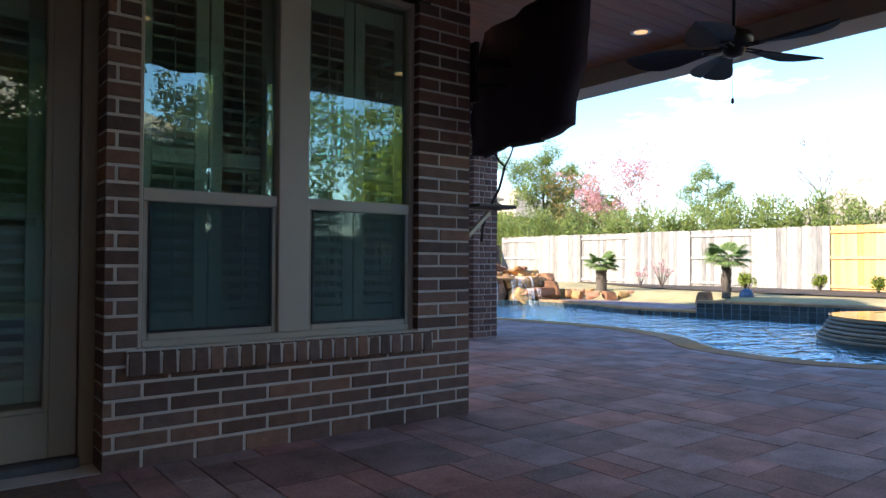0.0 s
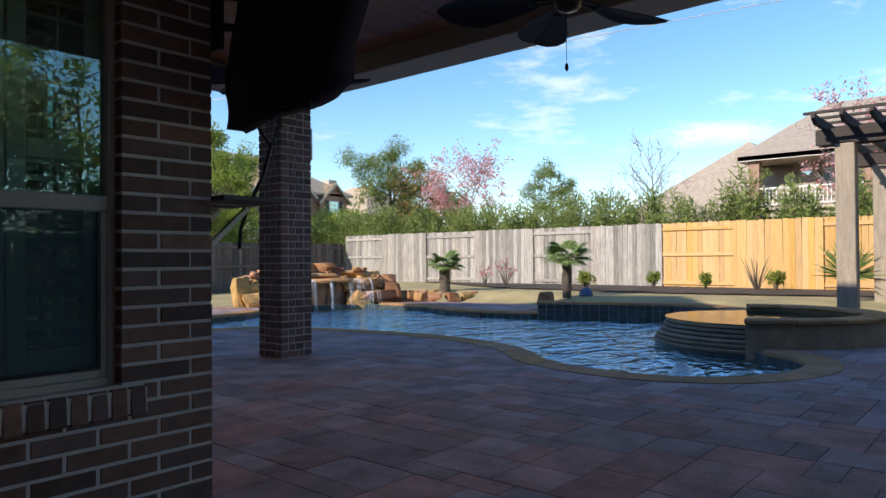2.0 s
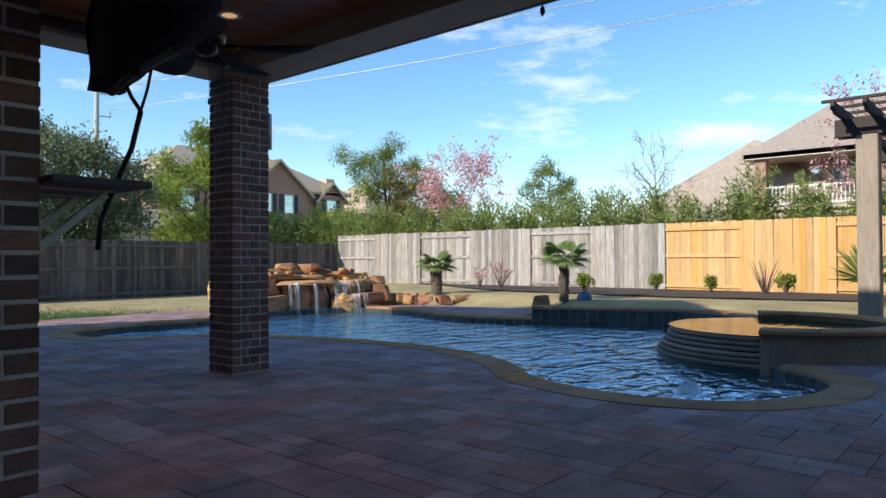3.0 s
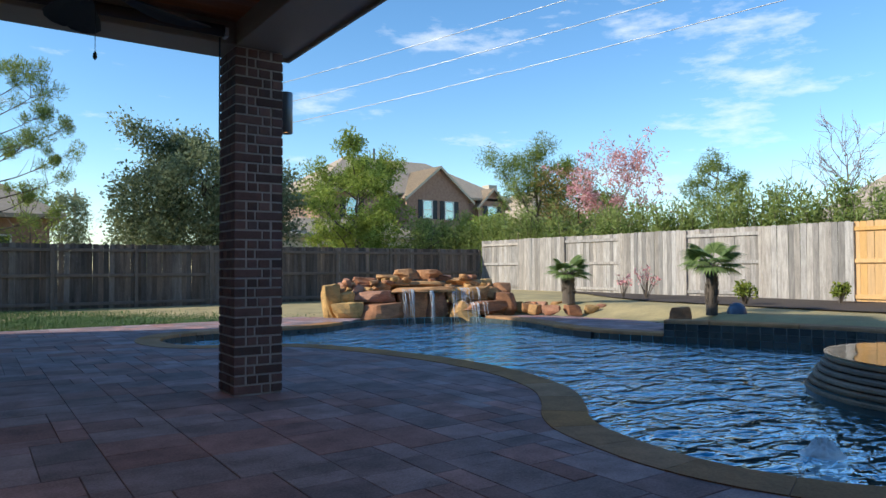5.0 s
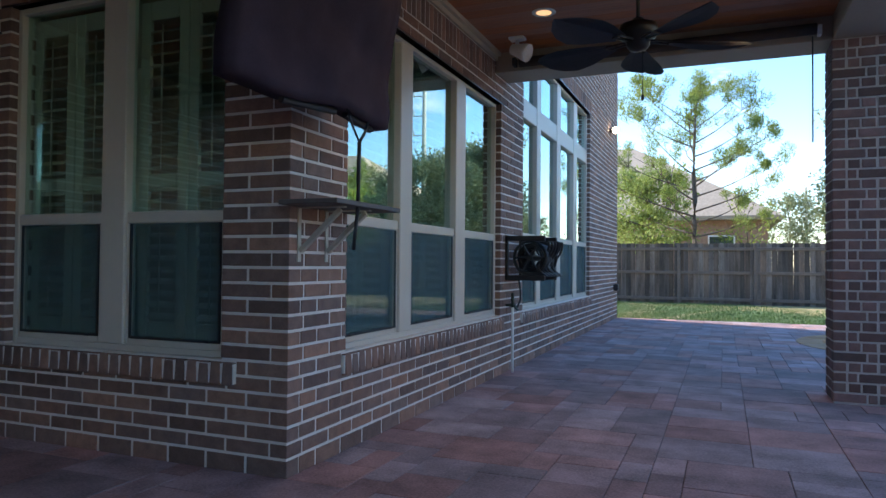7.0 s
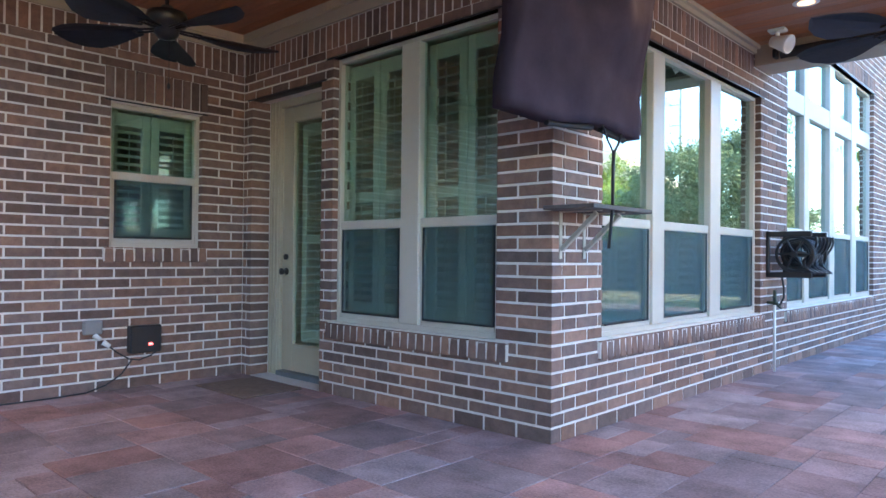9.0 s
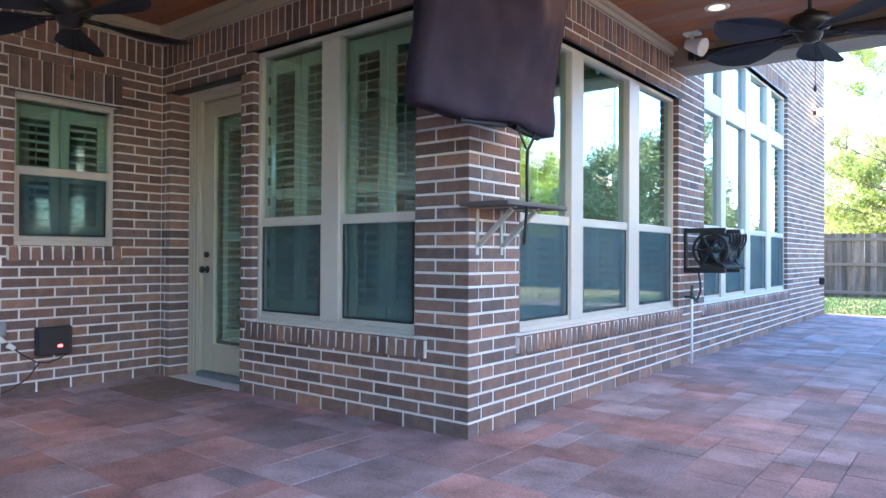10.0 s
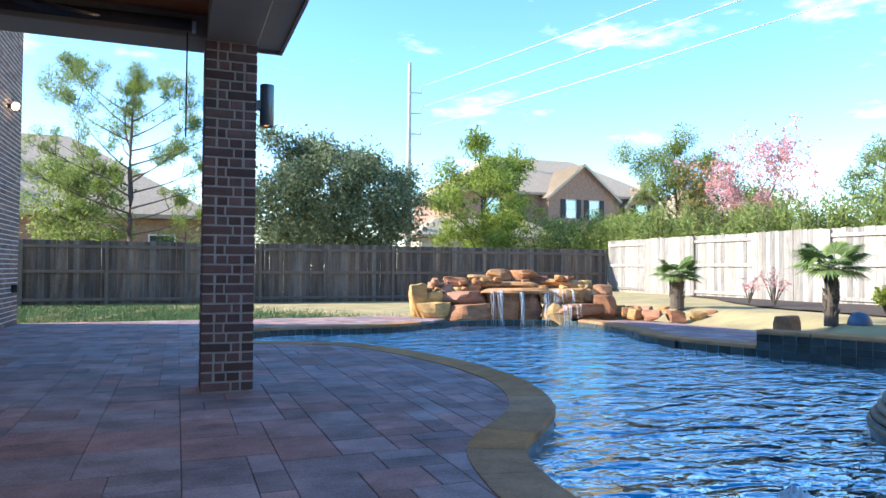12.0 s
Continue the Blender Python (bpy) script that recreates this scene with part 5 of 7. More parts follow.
# ---- plants ----
def leaf_material(name, c1, c2, glow=0.35):
    m = bpy.data.materials.new(name)
    m.use_nodes = True
    n, l = m.node_tree.nodes, m.node_tree.links
    n.clear()
    out, mix = n.new("ShaderNodeOutputMaterial"), n.new("ShaderNodeMixShader")
    df, tl = n.new("ShaderNodeBsdfPrincipled"), n.new("ShaderNodeBsdfTranslucent")
    geo, ramp, ns = n.new("ShaderNodeNewGeometry"), n.new("ShaderNodeValToRGB"), n.new("ShaderNodeTexNoise")
    ns.inputs["Scale"].default_value = 1.1
    l.new(geo.outputs["Position"], ns.inputs["Vector"])
    av = n.new("ShaderNodeMath")
    av.operation = "MULTIPLY_ADD"
    av.inputs[1].default_value, av.inputs[2].default_value = 0.6, 0.0
    l.new(geo.outputs["Random Per Island"], av.inputs[0])
    ad = n.new("ShaderNodeMath")
    ad.operation = "MULTIPLY_ADD"
    ad.inputs[1].default_value = 0.5
    l.new(ns.outputs["Fac"], ad.inputs[0])
    l.new(av.outputs[0], ad.inputs[2])
    e = ramp.color_ramp.elements
    e[0].position, e[0].color, e[1].position, e[1].color = 0.15, (*c1, 1), 0.8, (*c2, 1)
    l.new(ad.outputs[0], ramp.inputs["Fac"])
    l.new(ramp.outputs["Color"], df.inputs["Base Color"])
    l.new(ramp.outputs["Color"], tl.inputs["Color"])
    df.inputs["Roughness"].default_value, df.inputs["Specular IOR Level"].default_value = 0.6, 0.25
    mix.inputs["Fac"].default_value = glow
    l.new(df.outputs[0], mix.inputs[1])
    l.new(tl.outputs[0], mix.inputs[2])
    l.new(mix.outputs[0], out.inputs["Surface"])
    return m


L_OAK = leaf_material("oak_leaf", (0.05, 0.085, 0.035), (0.30, 0.33, 0.18), 0.35)
L_PINE = leaf_material("pine_needle", (0.09, 0.15, 0.04), (0.30, 0.36, 0.09), 0.4)
L_LIGHT = leaf_material("bald_cypress_leaf", (0.10, 0.17, 0.03), (0.37, 0.43, 0.09), 0.45)
L_HEDGE = leaf_material("oleander_leaf", (0.09, 0.16, 0.035), (0.36, 0.41, 0.13), 0.45)
L_PINK = leaf_material("pink_leaf", (0.58, 0.20, 0.20), (0.8, 0.46, 0.46), 0.45)
L_RUST = leaf_material("rust_leaf", (0.22, 0.13, 0.04), (0.36, 0.26, 0.09), 0.35)
L_PALM = leaf_material("palm_leaf", (0.07, 0.13, 0.035), (0.24, 0.32, 0.11), 0.35)
L_SHRUB = leaf_material("shrub_leaf", (0.10, 0.17, 0.03), (0.30, 0.34, 0.06), 0.35)


def leaves_mesh(name, centres, per, spread, size, slim, material, seed, up=0.0):
    """Small folded leaves scattered round clump centres; one mesh, each leaf an island of its own."""
    r = np.random.RandomState(seed)
    c = np.repeat(np.asarray(centres, float)[:, :3], per, axis=0)
    sp = np.asarray(spread, float)
    sp = np.repeat(sp, per, axis=0)[:, None] if sp.ndim == 1 else sp
    d = r.normal(size=c.shape)
    d /= np.linalg.norm(d, axis=1)[:, None]
    p = c + d * sp * (r.uniform(0.05, 1, (len(c), 1)) ** 0.5)
    ax = d + r.normal(scale=0.7, size=c.shape) + np.array([0, 0, up])
    ax /= np.linalg.norm(ax, axis=1)[:, None]
    side = np.cross(ax, r.normal(size=c.shape))
    side /= np.linalg.norm(side, axis=1)[:, None] + 1e-9
    s = size * r.uniform(0.6, 1.35, (len(c), 1))
    a, b2 = p - ax * s * 0.5, p + ax * s * 0.5
    l1, l2 = p + side * s * slim * 0.5, p - side * s * slim * 0.5
    v = np.stack([a, l1, b2, l2], 1).reshape(-1, 3)
    me = bpy.data.meshes.new(name)
    f = np.arange(len(v)).reshape(-1, 4)
    me.from_pydata(v.tolist(), [], f.tolist())
    me.materials.append(material)
    return me


def limbs(bm, base, height, radius, seed, forks=7, spread=0.9, levels=2, start=0.3, lean=0.1, upward=0.45):
    """A tapered trunk with forking limbs; returns the tips."""
    r = random.Random(seed)
    tips = []
    pts, rad = [Vector(base)], [radius]
    steps = 7
    for i in range(1, steps + 1):
        pts.append(Vector(base) + Vector((r.uniform(-lean, lean) * i / steps, r.uniform(-lean, lean) * i / steps, height * i / steps)))
        rad.append(radius * (1 - 0.86 * i / steps))
    tube(bm, pts, rad, 8)
    tips.append(pts[-1])

    def grow(p, d, length, rr, level):
        q, path, rads = p.copy(), [p.copy()], [rr]
        dd = d.copy()
        for i in range(4):
            dd = (dd + Vector((r.gauss(0, 0.16), r.gauss(0, 0.16), r.gauss(0.03, 0.12)))).normalized()
            q = q + dd * length / 4
            path.append(q.copy())
            rads.append(max(0.006, rr * (1 - 0.2 * (i + 1))))
        tube(bm, path, rads, 5)
        tips.append(path[-1])
        tips.append(path[-2])
        if level > 0:
            for i in range(3):
                k = r.choice((1, 2, 3))
                nd = (dd + Vector((r.gauss(0, 0.7), r.gauss(0, 0.7), r.gauss(0.15, 0.4)))).normalized()
                grow(path[k], nd, length * r.uniform(0.45, 0.7), max(0.008, rads[k] * 0.6), level - 1)
    for i in range(forks):
        f = start + (1 - start) * (i + 0.5) / forks
        k = f * steps
        p = pts[int(k)].lerp(pts[min(steps, int(k) + 1)], k - int(k))
        a = 2.4 * i + r.uniform(-0.4, 0.4)
        ln = spread * (1.15 - 0.75 * abs(f - 0.45)) * r.uniform(0.75, 1.15)
        grow(p, Vector((math.cos(a), math.sin(a), upward + r.uniform(-0.15, 0.25))).normalized(), ln, radius * 0.42 * (1.1 - f * 0.6), levels)
    return tips


def tree(name, label, base, height, radius, leaf, seed, per=26, clump=0.45, size=0.14, slim=0.45, bark=None, category="tree", extra=0, crown=None, **kw):
    """A tree: trunk with limbs, and a crown of small leaves round the limb tips."""
    t = thing(name, label, category, Matrix.Translation(base))
    b = bmesh.new()
    tips = limbs(b, (0, 0, -0.1), height, radius, seed, **kw)
    part("trunk", b, bark or M_BARK, t, "", True)
    if leaf is not None:
        r = random.Random(seed + 1)
        cs = [tuple(p) for p in tips if p.z > height * 0.2]
        if crown:
            cx_, cz_, rx_, rz_ = crown
            for _ in range(extra):
                a, u = r.uniform(0, 6.28), r.uniform(-0.9, 1)
                k = r.uniform(0.55, 1.0) ** 0.5
                s = math.sqrt(max(0, 1 - u * u))
                bumpy = 0.86 + 0.2 * noise.noise(Vector((math.cos(a) * s * 2, math.sin(a) * s * 2, u * 2 + seed)))
                cs.append((cx_ + rx_ * k * bumpy * s * math.cos(a), rx_ * k * bumpy * s * math.sin(a), cz_ + rz_ * k * bumpy * u))
        sp = np.array([clump * r.uniform(0.6, 1.25) for _ in cs])
        ob = new("crown", leaves_mesh("crown", cs, per, sp, size, slim, leaf, seed))
        ob.parent = t
        tagged(ob, "", "", "", "stuff")
    return t


def open_pine(base, height, reach, seed):
    """A straight-trunked pine: rising limbs, bare inside, with needle tufts on the outer twigs."""
    t = thing("pine_tree", "tall open pine with tufted needles behind the fence", "tree", Matrix.Translation(base))
    r = random.Random(seed)
    b = bmesh.new()
    tube(b, [(r.uniform(-0.04, 0.04), r.uniform(-0.04, 0.04), -0.1 + height * i / 8) for i in range(9)], [0.17 * (1 - 0.88 * i / 8) for i in range(9)], 9)
    tufts = [(0, 0, height)]
    n = 25
    for i in range(n):
        f = 0.30 + 0.66 * i / n + r.uniform(-0.012, 0.012)
        a = 2.4 * i + r.uniform(-0.5, 0.5)
        ln = reach * (1.0 - ((f - 0.42) / 0.66) ** 2) ** 0.5 * r.uniform(0.72, 1.08)
        p, d = Vector((0, 0, height * f)), Vector((math.cos(a), math.sin(a), 0.15 + 0.45 * f * f))
        path = [p.copy()]
        for s in range(6):
            d = (d + Vector((r.gauss(0, 0.1), r.gauss(0, 0.1), 0.05))).normalized()
            p = p + d * ln / 6
            path.append(p.copy())
        tube(b, path, [max(0.008, 0.05 * (1 - f * 0.5) * (1 - s / 6.5)) for s in range(7)], 5)
        tufts.append(tuple(path[-1]))
        for s in range(7):
            k = r.choice((3, 4, 4, 5, 5, 6))
            q = path[k] + (d + Vector((r.gauss(0, 0.8), r.gauss(0, 0.8), r.uniform(0.0, 0.7)))).normalized() * ln * r.uniform(0.14, 0.34)
            tube(b, [path[k], path[k].lerp(q, 0.5) + Vector((0, 0, -0.03)), q], [0.014, 0.010, 0.006], 4)
            if r.random() < 0.55 + 0.5 * f:
                tufts.append(tuple(q))
    part("trunk", b, M_BARK, t, "", True)
    sp = np.array([0.26 * r.uniform(0.7, 1.25) * (0.75 + 0.5 * q[2] / height) for q in tufts])
    ob = new("crown", leaves_mesh("crown", tufts, 210, sp, 0.17, 0.10, L_PINE, seed, up=0.5))
    ob.parent = t
    tagged(ob, "", "", "", "stuff")


open_pine((4.3, 28.0, -0.1), 7.3, 3.3, 11)
tree("live_oak", "dense dark evergreen oak behind the fence", (11.4, 27.0, -0.1), 4.6, 0.22, L_OAK, 21, per=72, clump=0.52, size=0.125, slim=0.55, forks=10, spread=2.7, levels=2, start=0.2, crown=(0, 3.3, 3.75, 2.75), extra=520)
tree("cypress_tree", "light green feathery tree behind the fence", (18.6, 29.0, -0.1), 5.4, 0.14, L_LIGHT, 31, per=60, clump=0.42, size=0.17, slim=0.3, forks=13, spread=2.3, levels=2, start=0.2, upward=0.5, crown=(0, 3.6, 2.75, 2.1), extra=115)
tree("garden_shrub", "rounded green shrub behind the fence", (21.2, 27.0, -0.1), 2.6, 0.06, L_HEDGE, 41, per=24, clump=0.4, size=0.13, forks=7, spread=1.3, levels=1, category="shrub", crown=(0, 2.1, 1.8, 1.2), extra=90)
tree("evergreen_tree", "green shrub-like tree beside the neighbouring house", (2.3, 31.0, -0.1), 4.6, 0.14, L_HEDGE, 51, per=26, clump=0.5, size=0.15, forks=10, spread=1.8, levels=2, crown=(0, 3.2, 2.0, 1.9), extra=120)
tree("young_tree", "small thin tree with yellow-green leaves", (6.2, 31.5, -0.1), 3.6, 0.07, L_LIGHT, 61, per=12, clump=0.4, size=0.12, forks=9, spread=1.5, levels=1)
tree("loblolly_pine", "bushy green and rust pine behind the hedge", (25.8, 25.0, 0.1), 5.3, 0.15, L_PINE, 71, per=80, clump=0.45, size=0.2, slim=0.12, forks=13, spread=2.3, levels=2, start=0.25)
tree("rust_tree", "thin tree with rust-coloured autumn leaves", (26.4, 23.0, 0.1), 4.2, 0.1, L_RUST, 81, per=14, clump=0.5, size=0.12, forks=11, spread=2.0, levels=2, start=0.2)
tree("pink_tree", "pale-limbed tree with sparse pink-red leaves", (24.7, 19.4, 0.1), 4.2, 0.1, L_PINK, 91, per=13, clump=0.30, size=0.12, forks=12, spread=2.5, levels=2, start=0.28, upward=0.9, bark=surface("pale_bark", (0.34, 0.27, 0.2), rough=0.9, vary=0.25, scale=8, fine=50))
tree("young_pine", "narrow bright green pine behind the hedge", (26.8, 16.4, 0.1), 4.6, 0.1, L_PINE, 101, per=80, clump=0.34, size=0.18, slim=0.12, forks=13, spread=1.1, levels=1, start=0.35)
tree("bare_tree", "leafless upright winter tree", (26.0, 11.6, 0.1), 4.4, 0.07, None, 111, forks=20, spread=1.7, levels=2, start=0.25, upward=1.5, bark=surface("grey_bark", (0.30, 0.25, 0.24), rough=0.9, vary=0.25, scale=8, fine=50))
tree("crepe_myrtle", "thin winter tree with a few red leaves", (27.6, 5.2, 0.1), 5.6, 0.08, L_PINK, 121, per=3, clump=0.3, size=0.15, forks=12, spread=2.0, levels=2, start=0.35, upward=1.0, bark=bpy.data.materials["grey_bark"])
for k, (px_, py_, hh) in enumerate(((-3.0, 40.0, 6.0), (13.5, 44.0, 4.5), (27.5, 31.0, 3.6), (32.0, 27.0, 4.2), (10.0, 60.0, 6.0), (23.0, 38.0, 3.2), (3.2, -13.5, 6.0), (7.5, -13.0, 5.5), (11.5, -9.0, 4.2), (16.0, -14.0, 7.0), (22.0, -11.0, 6.5), (11.0, -17.0, 7.5), (28.0, -4.0, 5.0))):
    tree("yard_tree", "leafy green tree in a neighbouring garden", (px_, py_, -0.1), hh, 0.15, (L_HEDGE, L_OAK, L_LIGHT)[k % 3], 200 + k, per=22, clump=0.6, size=0.2, forks=9, spread=hh * 0.38, levels=2, crown=(0, hh * 0.65, hh * 0.36, hh * 0.34), extra=110)

# hedge of oleanders along the outside of the east fence
hrn = random.Random(77)
y = 2.8
k = 0
while y < 30:
    hh = 3.0 + 0.45 * noise.noise(Vector((y * 0.5, 0, 3))) + hrn.uniform(-0.25, 0.35)
    hx = 22.2 + hrn.uniform(-0.3, 0.6)
    hd = thing("oleander", "leafy green oleander bush above the fence", "shrub", Matrix.Translation((hx, y, 0.1)), "oleander hedge")
    b = bmesh.new()
    cs = []
    for s in range(13):
        a, ln = hrn.uniform(0, 6.28), hrn.uniform(0.65, 1.05)
        top = Vector((math.cos(a) * hrn.uniform(0.1, 0.75), math.sin(a) * hrn.uniform(0.1, 0.75), hh * ln))
        base = Vector((top.x * 0.25, top.y * 0.25, 0))
        mid = base.lerp(top, 0.5) + Vector((hrn.uniform(-0.1, 0.1), hrn.uniform(-0.1, 0.1), 0))
        tube(b, [base, mid, top], [0.018, 0.013, 0.006], 4)
        for f in (0.45, 0.58, 0.7, 0.8, 0.9, 0.97):
            cs.append(tuple(base.lerp(top, f) + Vector((hrn.uniform(-0.12, 0.12), hrn.uniform(-0.12, 0.12), 0))))
    tagged(part("stem", b, M_BARK, hd), "", "", "", "stuff")
    ob = new("foliage", leaves_mesh("foliage", cs, 30, np.full(len(cs), 0.26), 0.17, 0.22, L_HEDGE, 300 + k, up=0.5))
    ob.parent = hd
    tagged(ob, "", "", "", "stuff")
    y += hrn.uniform(0.6, 0.85)
    k += 1


def fan_palm(base, trunk_h, trunk_r, frond, label, seed, fronds=14):
    """A young fan palm: a shaggy stub of a trunk and pleated fans on short stalks."""
    t = thing("fan_palm", label, "palm", Matrix.Translation(base), "young fan palms")
    b = bmesh.new()
    r = random.Random(seed)
    lathe(b, [(trunk_r * 1.15, -0.1), (trunk_r * 1.1, 0.1), (trunk_r, trunk_h * 0.5), (trunk_r * 1.05, trunk_h * 0.85), (trunk_r * 0.7, trunk_h), (0.01, trunk_h + 0.04)], sides=14)
    for i in range(90):
        a, z = r.uniform(0, 6.28), r.uniform(0.05, trunk_h * 0.97)
        p = Vector((math.cos(a) * trunk_r, math.sin(a) * trunk_r, z))
        rod(b, p, p + Vector((math.cos(a) * 0.035, math.sin(a) * 0.035, 0.09)), 0.016, 0.004, 5)
    part("trunk", b, M_BARK, t, "", False)
    for i in range(fronds):
        a = 2.4 * i + r.uniform(-0.3, 0.3)
        el = radians(58 - 72 * (i / fronds) ** 0.8)
        ln = frond * r.uniform(0.85, 1.1)
        b = bmesh.new()
        d = Vector((math.cos(a) * math.cos(el), math.sin(a) * math.cos(el), math.sin(el)))
        o = Vector((0, 0, trunk_h))
        hub = o + d * ln * 0.42
        rod(b, o, hub, 0.012, 0.008, 5)
        sd = d.cross(Vector((0, 0, 1))).normalized()
        for kf in range(25):
            th = radians(-108 + 9 * kf)
            dirv = (d * math.cos(th) + sd * math.sin(th)).normalized()
            l2 = ln * 0.6 * (0.72 + 0.28 * math.cos(th))
            w = 0.026
            nrm = dirv.cross(d.cross(sd)).normalized()
            tip = hub + dirv * l2 + Vector((0, 0, -0.30 * l2))
            m1 = hub + dirv * l2 * 0.5
            q = [b.verts.new(hub), b.verts.new(m1 + nrm * w), b.verts.new(tip), b.verts.new(m1 - nrm * w)]
            b.faces.new(q)
        part("frond", b, L_PALM, t)
    return t


fan_palm((15.7, 12.95, 0.30), 0.60, 0.13, 0.62, "young fan palm with a shaggy trunk in a stone ring", 5)
fan_palm((15.3, 8.97, 0.27), 0.80, 0.09, 0.74, "young fan palm with a dark trunk in the gravel bed", 6)
fan_palm((8.2, -8.6, -0.05), 2.0, 0.16, 1.4, "taller fan palm in the side yard", 8, 22)


def spiky(base, n, length, label, seed, name="yucca"):
    t = thing(name, label, "plant", Matrix.Translation(base))
    r = random.Random(seed)
    b = bmesh.new()
    for i in range(n):
        a, el = r.uniform(0, 6.28), radians(r.uniform(-5, 85))
        d = Vector((math.cos(a) * math.cos(el), math.sin(a) * math.cos(el), math.sin(el)))
        s = d.cross(Vector((0.1, 0.2, 1))).normalized() * 0.016
        ln = length * r.uniform(0.75, 1.1)
        o = Vector((0, 0, 0.45))
        q = [b.verts.new(o - s), b.verts.new(o + s), b.verts.new(o + d * ln * 0.6 + s * 0.9), b.verts.new(o + d * ln + Vector((0, 0, -0.04))), b.verts.new(o + d * ln * 0.6 - s * 0.9)]
        b.faces.new(q)
    tagged(part("leaves", b, L_PALM, t), "", "", "", "stuff")
    b = bmesh.new()
    rod(b, (0, 0, -0.05), (0, 0, 0.5), 0.07, 0.05, 10)
    part("stem", b, M_BARK, t)
    return t


spiky((16.3, 3.55, 0.24), 150, 0.75, "spiky green yucca beside the pergola post", 4)


def small_bush(base, h, w, leaf, label, seed, n=16, per=18, name="shrub", size=0.07):
    t = thing(name, label, "shrub", Matrix.Translation(base))
    r = random.Random(seed)
    b = bmesh.new()
    cs = []
    for i in range(n):
        a = r.uniform(0, 6.28)
        tip = Vector((math.cos(a) * w * r.uniform(0.1, 0.5), math.sin(a) * w * r.uniform(0.1, 0.5), h * r.uniform(0.6, 1)))
        tube(b, [(0, 0, -0.03), tip * 0.5 + Vector((0, 0, 0.03)), tip], [0.012, 0.009, 0.004], 4)
        cs += [tuple(tip), tuple(tip * 0.75)]
    part("stem", b, M_BARK, t)
    if leaf:
        ob = new("foliage", leaves_mesh("foliage", cs, per, np.full(len(cs), 0.09), size, 0.5, leaf, seed))
        ob.parent = t
        tagged(ob, "", "", "", "stuff")
    return t


small_bush((19.5, 8.75, 0.2), 0.5, 0.35, L_SHRUB, "small yellow-green shrub by the fence", 1)
small_bush((19.5, 7.35, 0.2), 0.42, 0.3, L_SHRUB, "low yellow-green shrub by the fence", 2)
small_bush((19.5, 5.65, 0.2), 0.5, 0.35, L_SHRUB, "small green shrub by the new fence", 3)
small_bush((19.5, 6.1, 0.2), 0.9, 0.9, None, "bare twiggy shrub by the new fence", 4, n=22)
small_bush((18.0, 12.6, 0.25), 0.75, 0.8, L_PINK, "leggy rose bush with a few pink blooms", 5, n=18, per=3, size=0.08)
small_bush((18.2, 13.5, 0.25), 0.6, 0.5, L_PINK, "small rose bush with pink blooms", 6, n=9, per=4, size=0.09)
small_bush((17.6, 9.75, 0.22), 0.5, 0.5, L_SHRUB, "yellow-green shrub by the weathered fence", 7, n=18)
pot = thing("garden_dome", "blue-grey glazed dome lying in the planting bed", "ornament", Matrix.Translation((15.2, 8.42, 0.2)) @ Matrix.Scale(0.8, 4))
b = bmesh.new()
lathe(b, [(0.20, 0.0), (0.205, 0.05), (0.185, 0.15), (0.14, 0.23), (0.07, 0.27), (0.001, 0.28)], sides=22)
part("bowl", b, surface("blue_glaze", (0.06, 0.11, 0.19), rough=0.4, vary=0.25), pot, "", True)

# stone ring and edging stones
for k in range(12):
    a = radians(30 * k)
    tagged(rock("edging_stone", (15.35 + 0.85 * math.cos(a), 12.75 + 0.8 * math.sin(a), 0.12), (0.36, 0.24, 0.22), 60 + k, None, 30 * k + 90), "reddish edging stone in the planting bed", "stone", "edging stones")
for k in range(7):
    tagged(rock("edging_stone", (14.4 + 0.12 * k, 13.95 - 0.12 * k, 0.12), (0.26, 0.2, 0.26), 80 + k, None, 47 * k), "reddish edging stone beside the waterfall", "stone", "edging stones")
tagged(rock("edging_stone", (14.35, 8.95, 0.14), (0.45, 0.4, 0.42), 95, None, 20), "tan edging stone at the raised wall", "stone", "edging stones")

# planting beds
def bed(name, pts, z, material, label):
    b = bmesh.new()
    vs = [b.verts.new((p.x, p.y, ground_z(p.x, p.y) + z + 0.02 * noise.noise(Vector((p.x, p.y, 0)) * 2))) for p in (Vector(q) for q in smooth_loop(pts, 8))]
    f = b.faces.new(vs)
    bmesh.ops.triangulate(b, faces=[f])
    return structure(name, b, material, label, "bed")


bed("planting_bed", [(20.35, -6.0), (20.35, 16.2), (19.2, 15.6), (18.2, 14.0), (17.3, 12.0), (17.2, 10.2), (17.0, 7.6), (17.5, 4.6), (18.8, 0.0), (18.9, -5.0)], 0.03, M_MULCH, "dark mulch bed along the fence")

bed("lawn_strip", [(2.6, 15.25), (8.6, 15.25), (8.2, 16.6), (7.2, 18.2), (5.8, 19.6), (3.6, 20.6), (0.2, 20.8), (0.2, 15.4)], 0.006, M_LAWN, "green lawn strip between terrace and fence")

